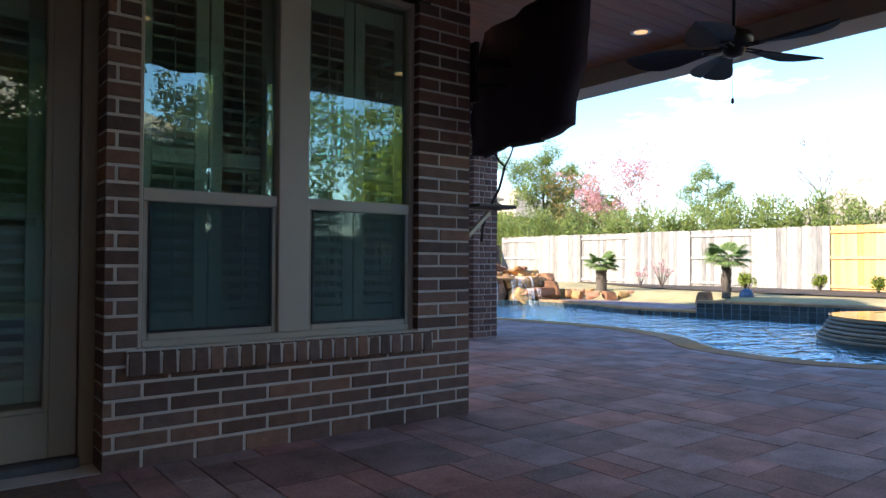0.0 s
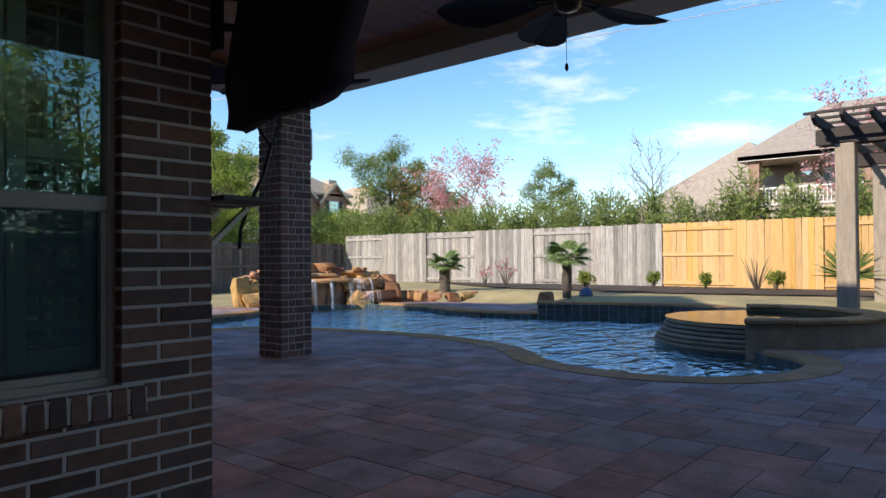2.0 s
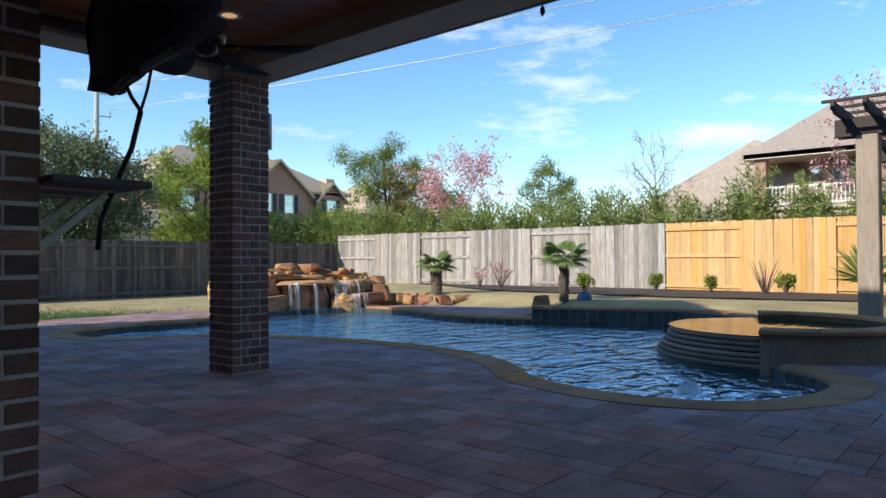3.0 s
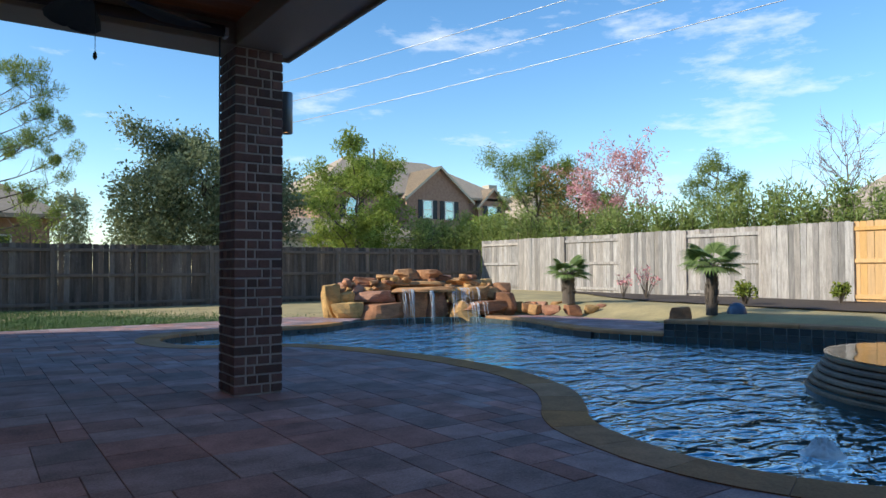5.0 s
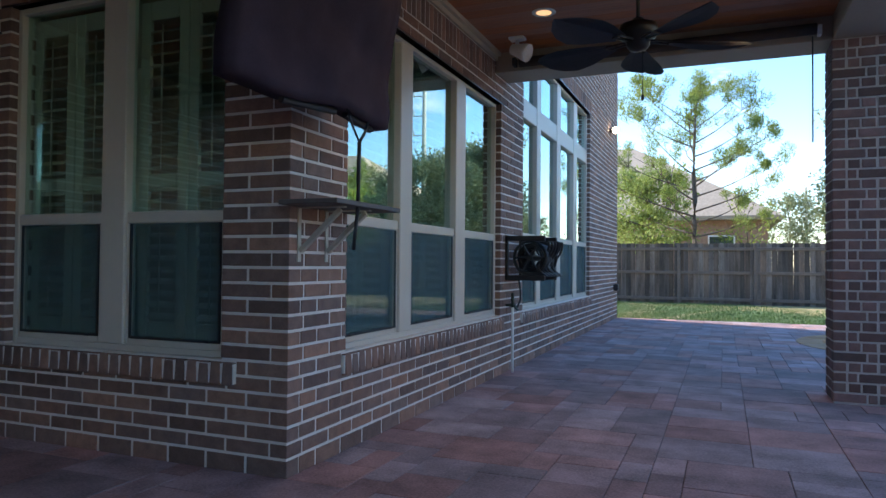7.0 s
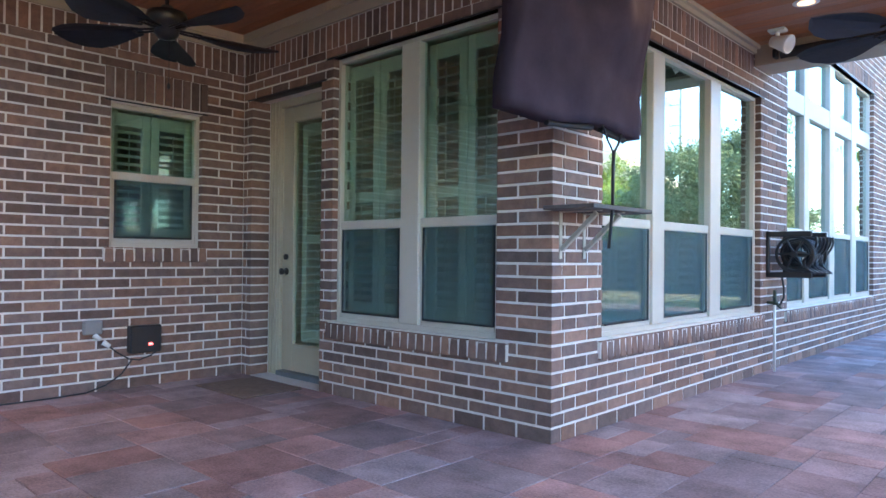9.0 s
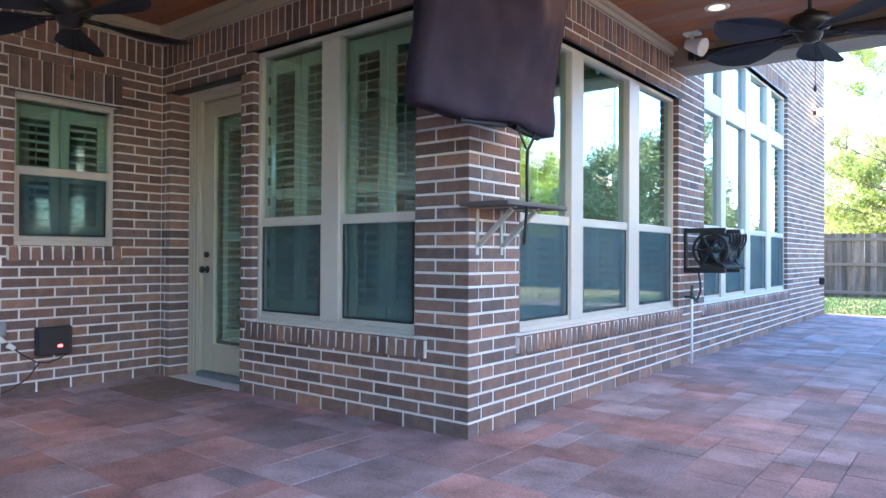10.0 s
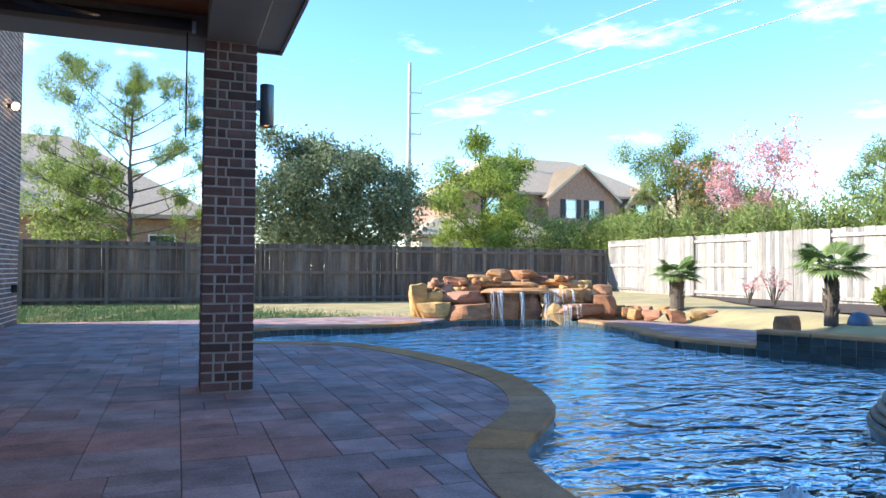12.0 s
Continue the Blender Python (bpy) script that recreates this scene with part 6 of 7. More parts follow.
# grass: short blades over the lawn
gr = np.random.RandomState(9)
N = 60000
gx, gy = gr.uniform(-1.0, 14.5, N), 15.35 + 7.0 * gr.uniform(0, 1, N) ** 1.2
keep = gx + 0.55 * (gy - 15.3) + gr.normal(0, 0.8, N) < 9.6
gx, gy = gx[keep], gy[keep]
gz = np.array([ground_z(a, c) for a, c in zip(gx, gy)])
h = gr.uniform(0.03, 0.075, len(gx))
an = gr.uniform(0, 6.28, len(gx))
lx, ly = gr.normal(0, 0.02, len(gx)), gr.normal(0, 0.02, len(gx))
v = np.stack([np.stack([gx - 0.006 * np.cos(an), gy - 0.006 * np.sin(an), gz], 1), np.stack([gx + 0.006 * np.cos(an), gy + 0.006 * np.sin(an), gz], 1), np.stack([gx + lx, gy + ly, gz + h], 1)], 1).reshape(-1, 3)
me = bpy.data.meshes.new("grass")
me.from_pydata(v.tolist(), [], np.arange(len(v)).reshape(-1, 3).tolist())
me.materials.append(M_GRASS)
tagged(new("grass", me), "short green lawn grass by the north fence", "grass", "", "stuff")

# ---- pergola ----
M_PERG = surface("pergola_stain", (0.05, 0.038, 0.034), rough=0.8, vary=0.3, scale=6, fine=60)
M_PPOST = surface("pergola_post_wood", (0.34, 0.28, 0.22), rough=0.85, vary=0.35, scale=5, fine=40, stretch=(4, 4, 0.6))
pg = thing("pergola", "timber pergola with dark notched rafters on pale posts", "pergola", Matrix.Translation((13.2, 3.0, 0.05)))
for px_, py_ in ((0, 0), (0, -3.9), (3.2, 0), (3.2, -3.9)):
    b = bmesh.new()
    soft_box(b, px_ - 0.13, px_ - 0.004, py_ - 0.13, py_ + 0.13, -0.1, 2.72, 0.012)
    soft_box(b, px_ + 0.004, px_ + 0.13, py_ - 0.13, py_ + 0.13, -0.1, 2.72, 0.012)
    part("post", b, M_PPOST, pg)
for px_ in (-0.1, 0.1, 3.1, 3.3):
    b = bmesh.new()
    soft_box(b, px_ - 0.03, px_ + 0.03, -4.5, 0.38, 2.68, 2.92, 0.008)
    part("beam", b, M_PERG, pg)
for k in range(14):
    yy = 0.28 - 0.36 * k
    b = bmesh.new()
    v2 = [(-0.75, 3.06), (-0.75, 3.0), (-0.6, 2.925), (3.9, 2.925), (4.05, 3.0), (4.05, 3.06)]
    f = [b.verts.new((x_, yy - 0.025, z_)) for x_, z_ in v2]
    g = [b.verts.new((x_, yy + 0.025, z_)) for x_, z_ in v2]
    b.faces.new(f)
    b.faces.new(g[::-1])
    for i in range(6):
        b.faces.new((f[i], f[(i + 1) % 6], g[(i + 1) % 6], g[i]))
    part("rafter", b, M_PERG, pg)
for k in range(10):
    b = bmesh.new()
    soft_box(b, -0.7 + 0.5 * k, -0.65 + 0.5 * k, -4.6, 0.42, 3.061, 3.10, 0.004)
    part("lath", b, M_PERG, pg)

# ---- neighbouring houses ----
M_HBRICK = surface("far_brick", (0.36, 0.22, 0.16), rough=0.9, vary=0.35, scale=5, fine=16, bump=0.2)
M_HWALL = surface("far_stucco", (0.55, 0.47, 0.36), rough=0.9, vary=0.12, scale=2, fine=20)
M_HGLASS = glass("far_glass", (0.3, 0.5, 0.55), 0.0, 0.35)
M_SHUT = surface("dark_shutter", (0.02, 0.025, 0.03), rough=0.6, vary=0.2)


def gable_roof(bm, x0, x1, y0, y1, z0, rise, over=0.35):
    """Ridge along y."""
    xm = (x0 + x1) / 2
    k = rise / ((x1 - x0) / 2)
    a = [bm.verts.new((x0 - over, y, z0 - over * k)) for y in (y0 - over, y1)]
    r = [bm.verts.new((xm, y, z0 + rise)) for y in (y0 - over, y1)]
    c = [bm.verts.new((x1 + over, y, z0 - over * k)) for y in (y0 - over, y1)]
    fs = [bm.faces.new((a[0], r[0], r[1], a[1])), bm.faces.new((r[0], c[0], c[1], r[1]))]
    bmesh.ops.solidify(bm, geom=fs, thickness=0.15)


def far_window(parent, x0, x1, y, z0, z1, shutters=True):
    b = bmesh.new()
    for p in ((x0, x0 + 0.07, z0, z1), (x1 - 0.07, x1, z0, z1), (x0 + 0.07, x1 - 0.07, z0, z0 + 0.07), (x0 + 0.07, x1 - 0.07, z1 - 0.07, z1), (x0 + 0.07, x1 - 0.07, (z0 + z1) / 2 - 0.03, (z0 + z1) / 2 + 0.03)):
        box(b, p[0], p[1], y - 0.06, y - 0.002, p[2], p[3])
    w = part("window", b, M_WHITE, parent)
    b = bmesh.new()
    box(b, x0 + 0.07, x1 - 0.07, y - 0.03, y - 0.01, z0 + 0.07, z1 - 0.07)
    part("pane", b, M_HGLASS, w)
    if shutters:
        for a, c in ((x0 - 0.42, x0 - 0.03), (x1 + 0.03, x1 + 0.42)):
            b = bmesh.new()
            soft_box(b, a, c, y - 0.06, y - 0.002, z0 - 0.02, z1 + 0.02, 0.01)
            part("window_shutter", b, M_SHUT, w, "dark window shutter")


hn = thing("brick_house", "two-storey brick house with brown gabled roof", "house")
b = bmesh.new()
box(b, 24.0, 40.5, 45.0, 55.0, -0.2, 6.4)
box(b, 30.4, 36.0, 44.0, 45.0, -0.2, 6.3)
v = [b.verts.new(p) for p in ((30.4, 44.0, 6.3), (36.0, 44.0, 6.3), (33.2, 44.0, 8.5))]
b.faces.new(v)
box(b, 37.4, 40.2, 44.6, 45.0, -0.2, 6.0)
v = [b.verts.new(p) for p in ((37.4, 44.6, 6.0), (40.2, 44.6, 6.0), (38.8, 44.6, 7.3))]
b.faces.new(v)
part("wall", b, M_HBRICK, hn)
b = bmesh.new()
hip_roof(b, 23.5, 41.0, 44.6, 55.5, 6.5, 3.3, 5.0)
part("roof", b, M_SHINGLE, hn)
b = bmesh.new()
gable_roof(b, 30.4, 36.0, 44.0, 49.5, 6.3, 2.3)
part("roof", b, M_SHINGLE, hn)
b = bmesh.new()
gable_roof(b, 37.4, 40.2, 44.6, 48.0, 6.0, 1.35)
part("roof", b, M_SHINGLE, hn)
b = bmesh.new()
for x0, x1, xm, z0, z1, yy in ((30.4, 36.0, 33.2, 6.3, 8.62, 43.62), (37.4, 40.2, 38.8, 6.0, 7.4, 44.22)):
    for xe, s in ((x0 - 0.36, 1), (x1 + 0.36, -1)):
        ze = z0 - 0.28
        q = [b.verts.new(p) for p in ((xe, yy, ze), (xm, yy, z1), (xm, yy, z1 - 0.22), (xe, yy, ze - 0.22))]
        b.faces.new(q)
part("barge_board", b, M_HWALL, hn)
for x0, x1, yy, z0, z1 in ((31.8, 32.65, 44.0, 4.65, 6.0), (33.75, 34.6, 44.0, 4.6, 6.0), (38.3, 39.3, 44.6, 4.5, 5.9), (31.8, 32.65, 44.0, 1.2, 2.8), (33.75, 34.6, 44.0, 1.2, 2.8), (26.0, 27.0, 45.0, 4.6, 6.0)):
    far_window(hn, x0, x1, yy, z0, z1)
b = bmesh.new()
rod(b, (30.2, 48.5, 9.4), (30.2, 48.5, 10.3), 0.08)
part("vent_pipe", b, M_BRONZE, hn)
b = bmesh.new()
box(b, 42.0, 42.9, 49.0, 50.0, 3.0, 8.3)
part("chimney", b, M_HWALL, hn)
b = bmesh.new()
box(b, 20.0, 29.8, 41.5, 45.0, -0.2, 2.9)
part("garage_wall", b, M_HWALL, hn)
b = bmesh.new()
hip_roof(b, 19.6, 30.2, 41.1, 45.4, 3.1, 1.2, 2.0)
part("garage_roof", b, M_SHINGLE, hn)
b = bmesh.new()
box(b, 22.6, 26.0, 41.4, 41.5, 0.0, 2.5)
part("garage_door", b, surface("terracotta_paint", (0.45, 0.2, 0.1), rough=0.7, vary=0.1), hn)

hw = thing("hip_roof_house", "single-storey house with a wide brown hip roof", "house")
b = bmesh.new()
box(b, -16.0, 7.2, 36.0, 50.0, -0.2, 3.2)
part("wall", b, M_HBRICK, hw)
b = bmesh.new()
hip_roof(b, -16.5, 7.8, 35.5, 50.5, 3.4, 4.6, 7.5)
part("roof", b, M_SHINGLE, hw)
for xx in (-3.0, 1.5, 4.6):
    far_window(hw, xx, xx + 1.2, 36.0, 1.0, 2.5, False)

he = thing("balcony_house", "tan-roofed house with a covered upper balcony", "house")
b = bmesh.new()
box(b, 31.0, 42.0, -6.0, 13.0, -0.2, 3.0)
box(b, 32.4, 42.0, -6.0, 9.4, 3.0, 5.0)
part("wall", b, M_HWALL, he)
b = bmesh.new()
hip_roof(b, 30.4, 42.2, 5.4, 15.4, 2.7, 3.5, 3.2)
part("lower_roof", b, surface("tan_shingles", (0.40, 0.325, 0.26), rough=0.95, vary=0.3, scale=6, fine=30), he)
b = bmesh.new()
hip_roof(b, 30.1, 41.0, -16.0, 9.9, 5.06, 2.75, 2.3)
part("roof", b, bpy.data.materials["tan_shingles"], he)
b = bmesh.new()
box(b, 30.1, 30.3, -7.0, 9.8, 4.86, 5.06)
part("fascia", b, M_WHITE, he)
for yy in (9.25, 5.3, 1.2):
    b = bmesh.new()
    box(b, 30.3, 30.7, yy - 0.2, yy + 0.2, 2.4, 4.9)
    part("balcony_pillar", b, M_HBRICK, he)
b = bmesh.new()
box(b, 30.3, 32.4, -6.0, 9.4, 2.9, 3.0)
part("balcony_floor", b, M_HWALL, he)
b = bmesh.new()
box(b, 30.3, 30.36, -6.0, 9.05, 3.72, 3.78)
box(b, 30.3, 30.36, -6.0, 9.05, 3.08, 3.13)
for k in range(110):
    box(b, 30.315, 30.345, -5.9 + 0.135 * k, -5.87 + 0.135 * k, 3.13, 3.72)
part("balcony_rail", b, M_WHITE, he, "white balcony railing")
for yy in (2.2, 4.2, 6.3, 7.6):
    b = bmesh.new()
    box(b, 32.3, 32.39, yy, yy + 0.9, 3.2, 4.6)
    w = part("window", b, M_WHITE, he)
    b = bmesh.new()
    box(b, 32.28, 32.298, yy + 0.06, yy + 0.84, 3.26, 4.54)
    part("pane", b, M_HGLASS, w)

hs = thing("stucco_house", "pale stucco house with a shingle hip roof across the side yard", "house")
b = bmesh.new()
box(b, -6.0, 7.9, -27.0, -15.2, -0.2, 4.4)
part("wall", b, M_HWALL, hs)
b = bmesh.new()
hip_roof(b, -6.6, 8.5, -27.6, -14.6, 4.6, 3.6, 5.0)
part("roof", b, M_SHINGLE, hs)
for xx in (-1.5, 2.0, 5.6):
    for z0 in (0.9, 2.7):
        bw = bmesh.new()
        box(bw, xx, xx + 1.2, -15.2, -15.12, z0, z0 + 1.4)
        w = part("window", bw, M_WHITE, hs)
        bw = bmesh.new()
        box(bw, xx + 0.08, xx + 1.12, -15.119, -15.1, z0 + 0.08, z0 + 1.32)
        part("pane", bw, M_HGLASS, w)

fr_ = thing("gable_house", "distant house with grey-brown gable roofs", "house")
b = bmesh.new()
box(b, 55.0, 66.0, 58.0, 72.0, -0.2, 6.0)
part("wall", b, M_HBRICK, fr_)
b = bmesh.new()
hip_roof(b, 54.5, 66.5, 57.5, 72.5, 6.2, 4.0, 6.0)
part("roof", b, M_SHINGLE, fr_)

# ---- utility pole and wires ----
up_ = thing("utility_pole", "tall pale steel power pole with short arms", "pole", Matrix.Translation((19.3, 42.0, 0)))
M_POLE = surface("pole_steel", (0.42, 0.42, 0.36), rough=0.7, vary=0.2, scale=3, fine=20)
b = bmesh.new()
rod(b, (0, 0, -0.3), (0, 0, 13.9), 0.2, 0.11, 12)
part("shaft", b, M_POLE, up_, "", True)
for z in (12.0, 10.7, 9.4):
    b = bmesh.new()
    rod(b, (0, 0, z), (0.75, 0, z + 0.05), 0.035)
    rod(b, (0.75, 0, z), (0.75, 0, z + 0.42), 0.05, 0.03)
    part("arm", b, M_POLE, up_)
pw = thing("power_lines", "pale overhead power lines across the sky", "wire")
M_WIRE = surface("aluminium_wire", (0.5, 0.5, 0.5), rough=0.4, metal=0.3, vary=0.05, bump=0)
for z, dz in ((12.45, 0.0), (11.15, 0.1), (9.85, 0.2)):
    b = bmesh.new()
    a, c = Vector((20.05, 42.0, z)), Vector((46.0, -34.0, z + 6.5))
    tube(b, [a.lerp(c, i / 20) - Vector((0, 0, 1.3 * 4 * (i / 20) * (1 - i / 20))) for i in range(21)], 0.02, 5)
    part("wire", b, M_WIRE, pw, "", True)
for px_, py_ in ((13.1, 80.0), (8.5, 95.0)):
    q = thing("utility_pole", "distant power pole with cross arms", "pole", Matrix.Translation((px_, py_, 0)))
    b = bmesh.new()
    rod(b, (0, 0, -0.3), (0, 0, 9.2), 0.18, 0.11, 8)
    part("shaft", b, M_POLE, q)
    b = bmesh.new()
    rod(b, (-1.0, 0, 8.2), (1.0, 0, 8.2), 0.07)
    part("arm", b, M_POLE, q)

# ---- bricks ----
BRICK_MESH = {}


def brick_mesh(length, height, depth, mat):
    """A brick seen from its face: u along, depth into the wall, z up; chamfered front edges."""
    key = (round(length, 3), round(height, 3), round(depth, 3), mat.name)
    if key not in BRICK_MESH:
        b = bmesh.new()
        l, h, c = length / 2, height / 2, 0.0035
        f = [b.verts.new(p) for p in ((-l + c, 0, -h + c), (l - c, 0, -h + c), (l - c, 0, h - c), (-l + c, 0, h - c))]
        s = [b.verts.new(p) for p in ((-l, c, -h), (l, c, -h), (l, c, h), (-l, c, h))]
        k = [b.verts.new(p) for p in ((-l, depth, -h), (l, depth, -h), (l, depth, h), (-l, depth, h))]
        b.faces.new(f)
        b.faces.new(k[::-1])
        for i in range(4):
            j = (i + 1) % 4
            b.faces.new((f[j], f[i], s[i], s[j]))
            b.faces.new((s[j], s[i], k[i], k[j]))
        BRICK_MESH[key] = mesh_of("brick", b, mat)
    return BRICK_MESH[key]


class Layer:
    """Collects bricks of one wall: some as objects of their own, the rest joined."""

    def __init__(self, parent, m, mat, single, limit=300):
        self.parent, self.m, self.mat, self.single, self.limit, self.n = parent, m, mat, single, limit, 0
        self.v, self.f = [], []
        self.r = random.Random(len(parent.name) + round(m.translation.x * 10))

    def put(self, u, z, length, height, depth=0.10, proud=0.0, tilt=0.0):
        me = brick_mesh(length, height, depth, self.mat)
        mm = self.m @ Matrix.Translation((u, -proud + self.r.uniform(-0.0015, 0.0015), z)) @ Matrix.Rotation(self.r.uniform(-0.004, 0.004), 4, "Y")
        if tilt:
            mm = mm @ Matrix.Rotation(tilt, 4, "X")
        if self.n < self.limit and self.single(u, z):
            ob = new("brick", me)
            ob.parent = self.parent
            ob.matrix_basis = mm
            self.n += 1
        else:
            o = len(self.v)
            self.v += [tuple(mm @ q.co) for q in me.vertices]
            self.f += [[o + i for i in p.vertices] for p in me.polygons]

    def close(self):
        if self.v:
            me = bpy.data.meshes.new("brickwork")
            me.from_pydata(self.v, [], self.f)
            me.materials.append(self.mat)
            ob = new("brickwork", me)
            ob.parent = self.parent
            tagged(ob, "", "", "", "stuff")


def lay(layer, ends, z0, z1, holes, deep_at=()):
    """Running bond from z0 to z1; ends(k) gives the run of course k; holes (a, b, c, d) stay free."""
    k0 = int(round(z0 / COURSE))
    k = k0
    while (k + 1) * COURSE <= z1 + 1e-6:
        lo, hi = k * COURSE + (JOINT if k else -0.01), (k + 1) * COURSE
        u0, u1 = ends(k)
        runs, u = [], u0
        for a, b in sorted((h[0], h[1]) for h in holes if h[2] < hi - 0.02 and h[3] > lo + 0.02):
            if a > u:
                runs.append((u, min(a, u1)))
            u = max(u, b)
        if u < u1:
            runs.append((u, u1))
        edges = {round(h[i], 4) for h in holes for i in (0, 1)}
        for a, b in runs:
            if b - a < 0.025:
                continue
            # bricks stand a little proud of the mortar round an opening
            a, b = a - (0.006 if round(a, 4) in edges else 0), b + (0.006 if round(b, 4) in edges else 0)
            phase = (k % 2) * BRICK / 2
            cuts = [a]
            i = math.floor((a - phase) / BRICK) + 1
            while phase + i * BRICK < b - 0.045:
                if phase + i * BRICK > a + 0.045:
                    cuts.append(phase + i * BRICK)
                i += 1
            cuts.append(b)
            for p, q in zip(cuts, cuts[1:]):
                e0, e1 = p + (JOINT / 2 if p > a else 0), q - (JOINT / 2 if q < b else 0)
                deep = 0.185 if any(abs(p - d) < 0.015 or abs(q - d) < 0.015 for d in deep_at) else 0.10
                layer.put((e0 + e1) / 2, (lo + hi) / 2, e1 - e0, hi - lo, deep)
        k += 1


def soldiers(layer, u0, u1, z0, z1, proud=0.0):
    n = max(1, round((u1 - u0) / COURSE))
    w = (u1 - u0) / n
    for i in range(n):
        layer.put(u0 + w * (i + 0.5), (z0 + z1) / 2, w - JOINT, z1 - z0 - JOINT * 0.5, 0.10, proud)


def rowlock_sill(layer, u0, u1, top):
    """Sloping sill of bricks on edge, standing proud of the wall."""
    n = max(1, round((u1 - u0) / COURSE))
    w = (u1 - u0) / n
    b = bmesh.new()
    box(b, u0, u1, -0.019, 0.05, top - 0.104, top - 0.002)
    part("sill_mortar", b, M_MORTAR, layer.parent, "", False, layer.m)
    for i in range(n):
        layer.put(u0 + w * (i + 0.5), top - 0.052, w - JOINT * 0.9, 0.118, 0.12, 0.024, radians(-5))


SOLD0, SOLD1 = 2.70, 2.90
KC = 0.112

lay_a = Layer(wall_south, WALL_A_M, M_BRICK, lambda u, z: True)
hole_a = [(WIN_A[0], WIN_A[1], 0.53, 2.632), (1.19, 2.99, 0.46, 0.565), (DOOR[0], DOOR[1], -1, 2.468), (-9, 9, 2.69, 9)]
lay(lay_a, lambda k: (XC, XB if k % 2 == 0 else XB - KC), 0, 2.72, hole_a, (DOOR[0], DOOR[1]))
soldiers(lay_a, XC, XB - 0.001, SOLD0, SOLD1)
rowlock_sill(lay_a, 1.195, 2.985, 0.545)
lay_a.close()

lay_b = Layer(wall_east, WALL_B_M, M_BRICK, lambda u, z: u < 8.2 and z < 2.3)
hole_b = [(WIN_B[0], WIN_B[1], 0.53, 2.632), (4.31, 7.37, 0.46, 0.565), (YA - 1, 7.1, 2.775, 2.995), (WIN_D[0], WIN_D[1], 0.53, 3.52), (8.0, 12.16, 0.46, 0.565), (7.98, 12.2, 3.51, 3.75), (YA - 1, 7.1, 2.91, 3.1)]
lay(lay_b, lambda k: (YA if k % 2 == 1 else YA + KC, HOUSE_N), 0, 5.95, hole_b)
soldiers(lay_b, YA + 0.001, 7.098, 2.785, 2.985)
soldiers(lay_b, 8.0, 12.18, 3.53, 3.74)
rowlock_sill(lay_b, 4.32, 7.36, 0.545)
rowlock_sill(lay_b, 8.02, 12.14, 0.545)
lay_b.close()

lay_c = Layer(wall_west, WALL_C_M, M_BRICK, lambda u, z: u > 1.75)
hole_c = [(WIN_C[0], WIN_C[1], 1.09, 2.30), (2.57, 3.45, 1.02, 1.125), (2.57, 3.45, 2.295, 2.56), (-99, 99, 2.69, 9)]
lay(lay_c, lambda k: (-6.0, YA - 0.001), 0, 2.72, hole_c)
soldiers(lay_c, -6.0, YA - 0.001, SOLD0, SOLD1)
soldiers(lay_c, 2.575, 3.445, 2.31, 2.555, 0.01)
rowlock_sill(lay_c, 2.58, 3.44, 1.12)
lay_c.close()


def column_bricks(ob, spec, limit):
    x0, x1, y0, y1 = spec
    w = x1 - x0
    faces = [Matrix.Translation((x0, y0, 0)), Matrix.Translation((x1, y0, 0)) @ Matrix.Rotation(radians(90), 4, "Z"),
             Matrix.Translation((x1, y1, 0)) @ Matrix.Rotation(radians(180), 4, "Z"), Matrix.Translation((x0, y1, 0)) @ Matrix.Rotation(radians(270), 4, "Z")]
    layers = [Layer(ob, m, M_BRICK_RED, lambda u, z: True, limit // 4) for m in faces]
    k = 0
    while (k + 1) * COURSE < 2.87:
        zc, h = (k + 0.5) * COURSE + JOINT / 2, COURSE - JOINT
        for i, ly in enumerate(layers):
            full = (i + k) % 2 == 0
            a, b = (0, w) if full else (KC, w - KC)
            cuts = [a, 0.236, b] if full else [a, a + 0.085, b]
            if full and (k // 2) % 2:
                cuts = [a, w - 0.236, b]
            if full:
                cuts = sorted(set(cuts + [0.31 if cuts[1] == 0.236 else 0.1]))
            for p, q in zip(cuts, cuts[1:]):
                e0, e1 = p + (JOINT / 2 if p > a else 0), q - (JOINT / 2 if q < b else 0)
                ly.put((e0 + e1) / 2, zc, e1 - e0, h, 0.09 if full else 0.05)
        k += 1
    for ly in layers:
        ly.close()


column_bricks(col_1, COLUMN, 300)
column_bricks(col_2, COLUMN_2, 240)

# ---- pavers ----
UNIT = 0.165
prng = random.Random(12)
MID = offset_loop(POOL, 0.08)
DECK_2 = [(12.7, 9.2), (13.2, 8.75), (14.6, 9.0), (15.0, 10.0), (14.9, 11.7), (14.3, 12.9), (13.6, 13.0), (13.2, 12.0)]
cells = {}
for i in range(-2, 95):
    for j in range(-37, 96):
        c = ((i + 0.5) * UNIT, (j + 0.5) * UNIT)
        if (inside(c, DECK) or inside(c, DECK_2)) and not inside(c, MID) and not (c[0] < XB and c[1] > YA) and (Vector(c) - Vector(SPA)).length > SPA_R + 0.16:
            cells[(i, j)] = True
PAVER = {}


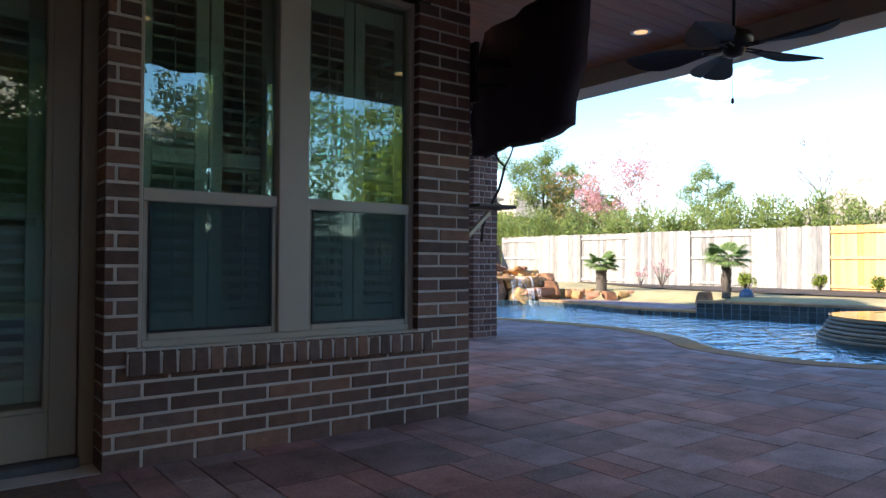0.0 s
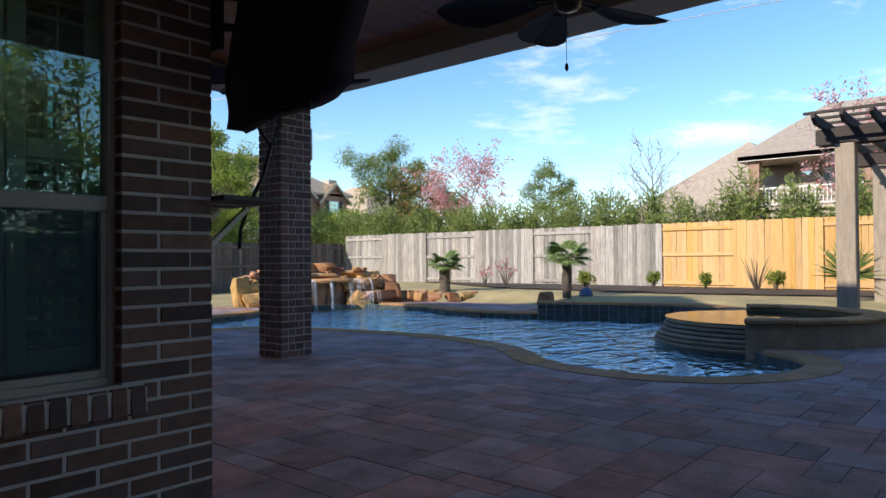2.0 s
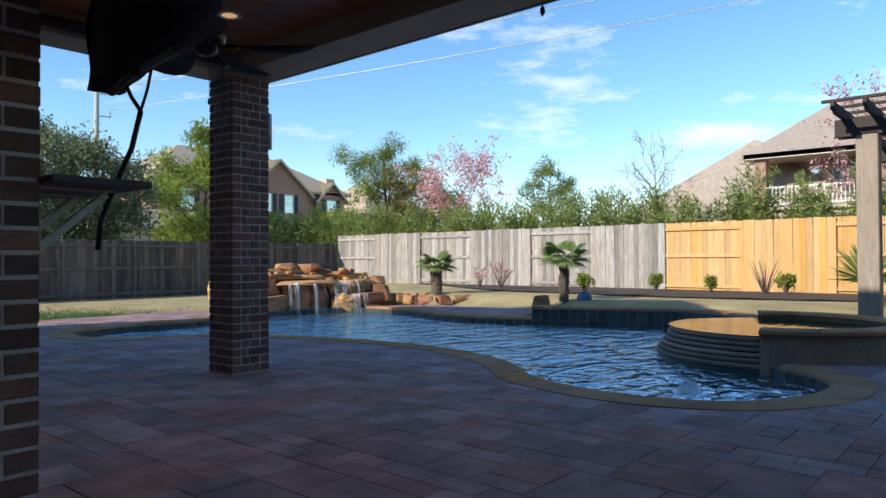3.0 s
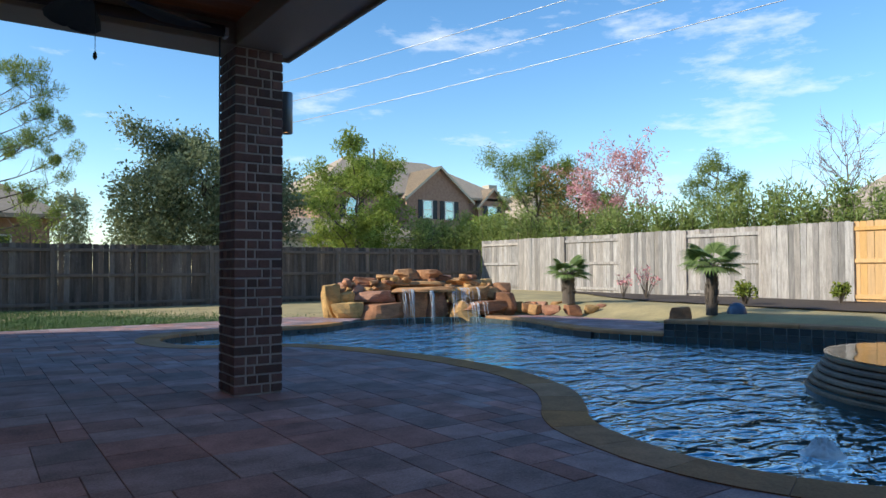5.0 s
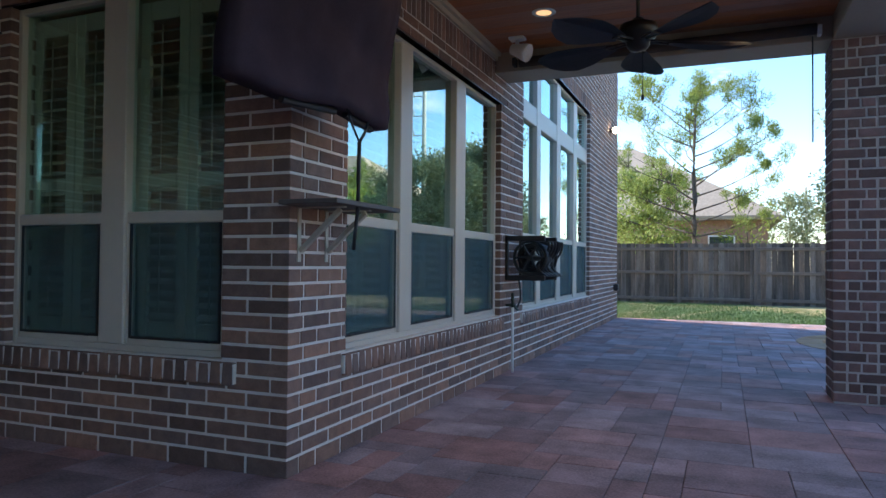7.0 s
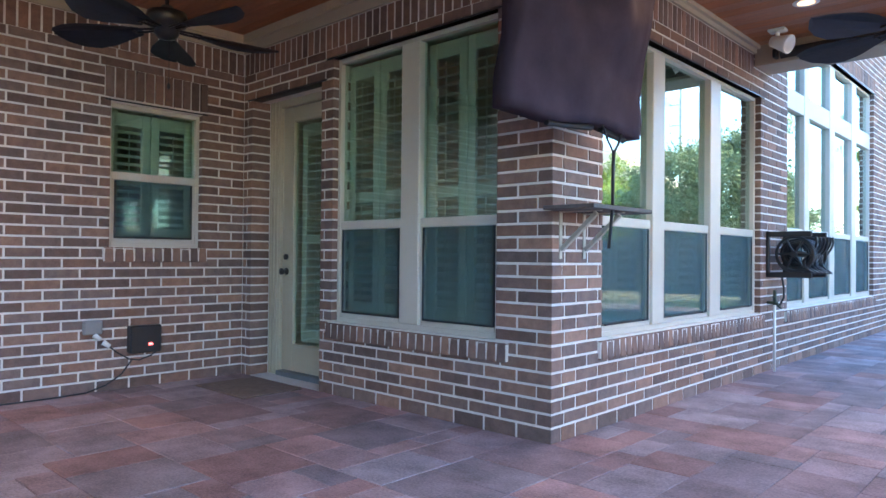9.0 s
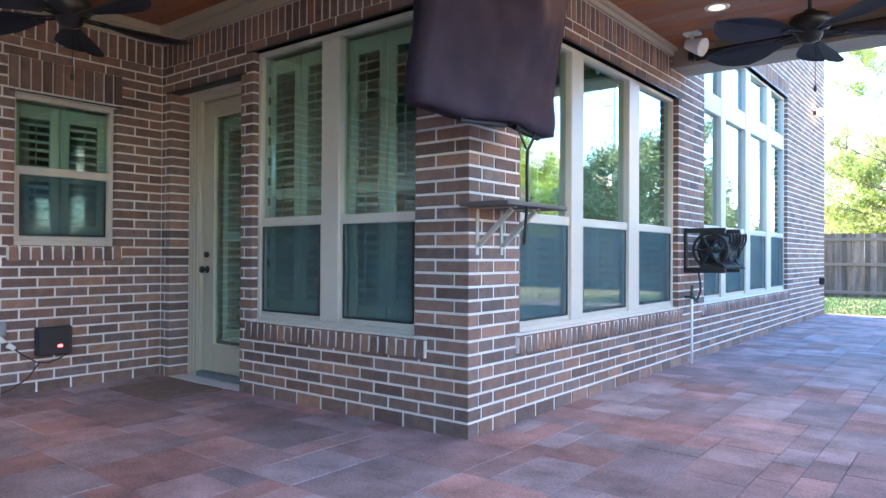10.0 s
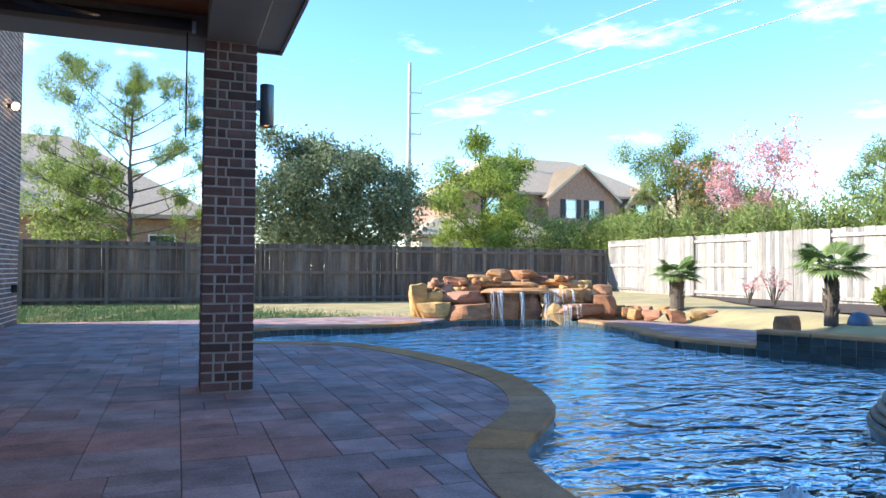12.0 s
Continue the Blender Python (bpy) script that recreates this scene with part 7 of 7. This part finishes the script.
def paver_mesh(a, c):
    if (a, c) not in PAVER:
        b = bmesh.new()
        w, d, s = a * UNIT / 2 - 0.002, c * UNIT / 2 - 0.002, 0.003
        t = [b.verts.new(p) for p in ((-w + s, -d + s, 0), (w - s, -d + s, 0), (w - s, d - s, 0), (-w + s, d - s, 0))]
        m1 = [b.verts.new(p) for p in ((-w, -d, -s), (w, -d, -s), (w, d, -s), (-w, d, -s))]
        lo_ = [b.verts.new(p) for p in ((-w, -d, -0.03), (w, -d, -0.03), (w, d, -0.03), (-w, d, -0.03))]
        b.faces.new(t)
        for i in range(4):
            j = (i + 1) % 4
            b.faces.new((t[i], m1[i], m1[j], t[j]))
            b.faces.new((m1[i], lo_[i], lo_[j], m1[j]))
        PAVER[(a, c)] = mesh_of("paver", b, M_PAVER)
    return PAVER[(a, c)]


terrace = bpy.data.objects["paved_terrace"]
singles, jv, jf = 0, [], []
for key in sorted(cells, key=lambda q: (q[1], q[0])):
    if not cells.get(key):
        continue
    i, j = key
    for a, c in prng.choices([(3, 2), (2, 3), (2, 2), (2, 1), (3, 3), (1, 2)], [5, 2, 4, 2, 2, 1], k=8) + [(2, 2), (2, 1), (1, 2), (1, 1)]:
        if all(cells.get((i + p, j + q)) for p in range(a) for q in range(c)):
            break
    for p in range(a):
        for q in range(c):
            cells[(i + p, j + q)] = False
    x, y = (i + a / 2) * UNIT, (j + c / 2) * UNIT
    m = Matrix.Translation((x, y, prng.uniform(-0.0015, 0.0015))) @ Euler((prng.gauss(0, 0.0025), prng.gauss(0, 0.0025), 0)).to_matrix().to_4x4()
    me = paver_mesh(a, c)
    if singles < 300 and 2.6 < x < 7.2 and 1.9 < y < 6.2:
        ob = new("paver", me)
        ob.parent = terrace
        ob.matrix_basis = m
        singles += 1
    else:
        o = len(jv)
        jv += [tuple(m @ q.co) for q in me.vertices]
        jf += [[o + t for t in p.vertices] for p in me.polygons]
me = bpy.data.meshes.new("paving")
me.from_pydata(jv, [], jf)
me.materials.append(M_PAVER)
paving = new("paving", me)
paving.parent = terrace
tagged(paving, "", "", "", "stuff")
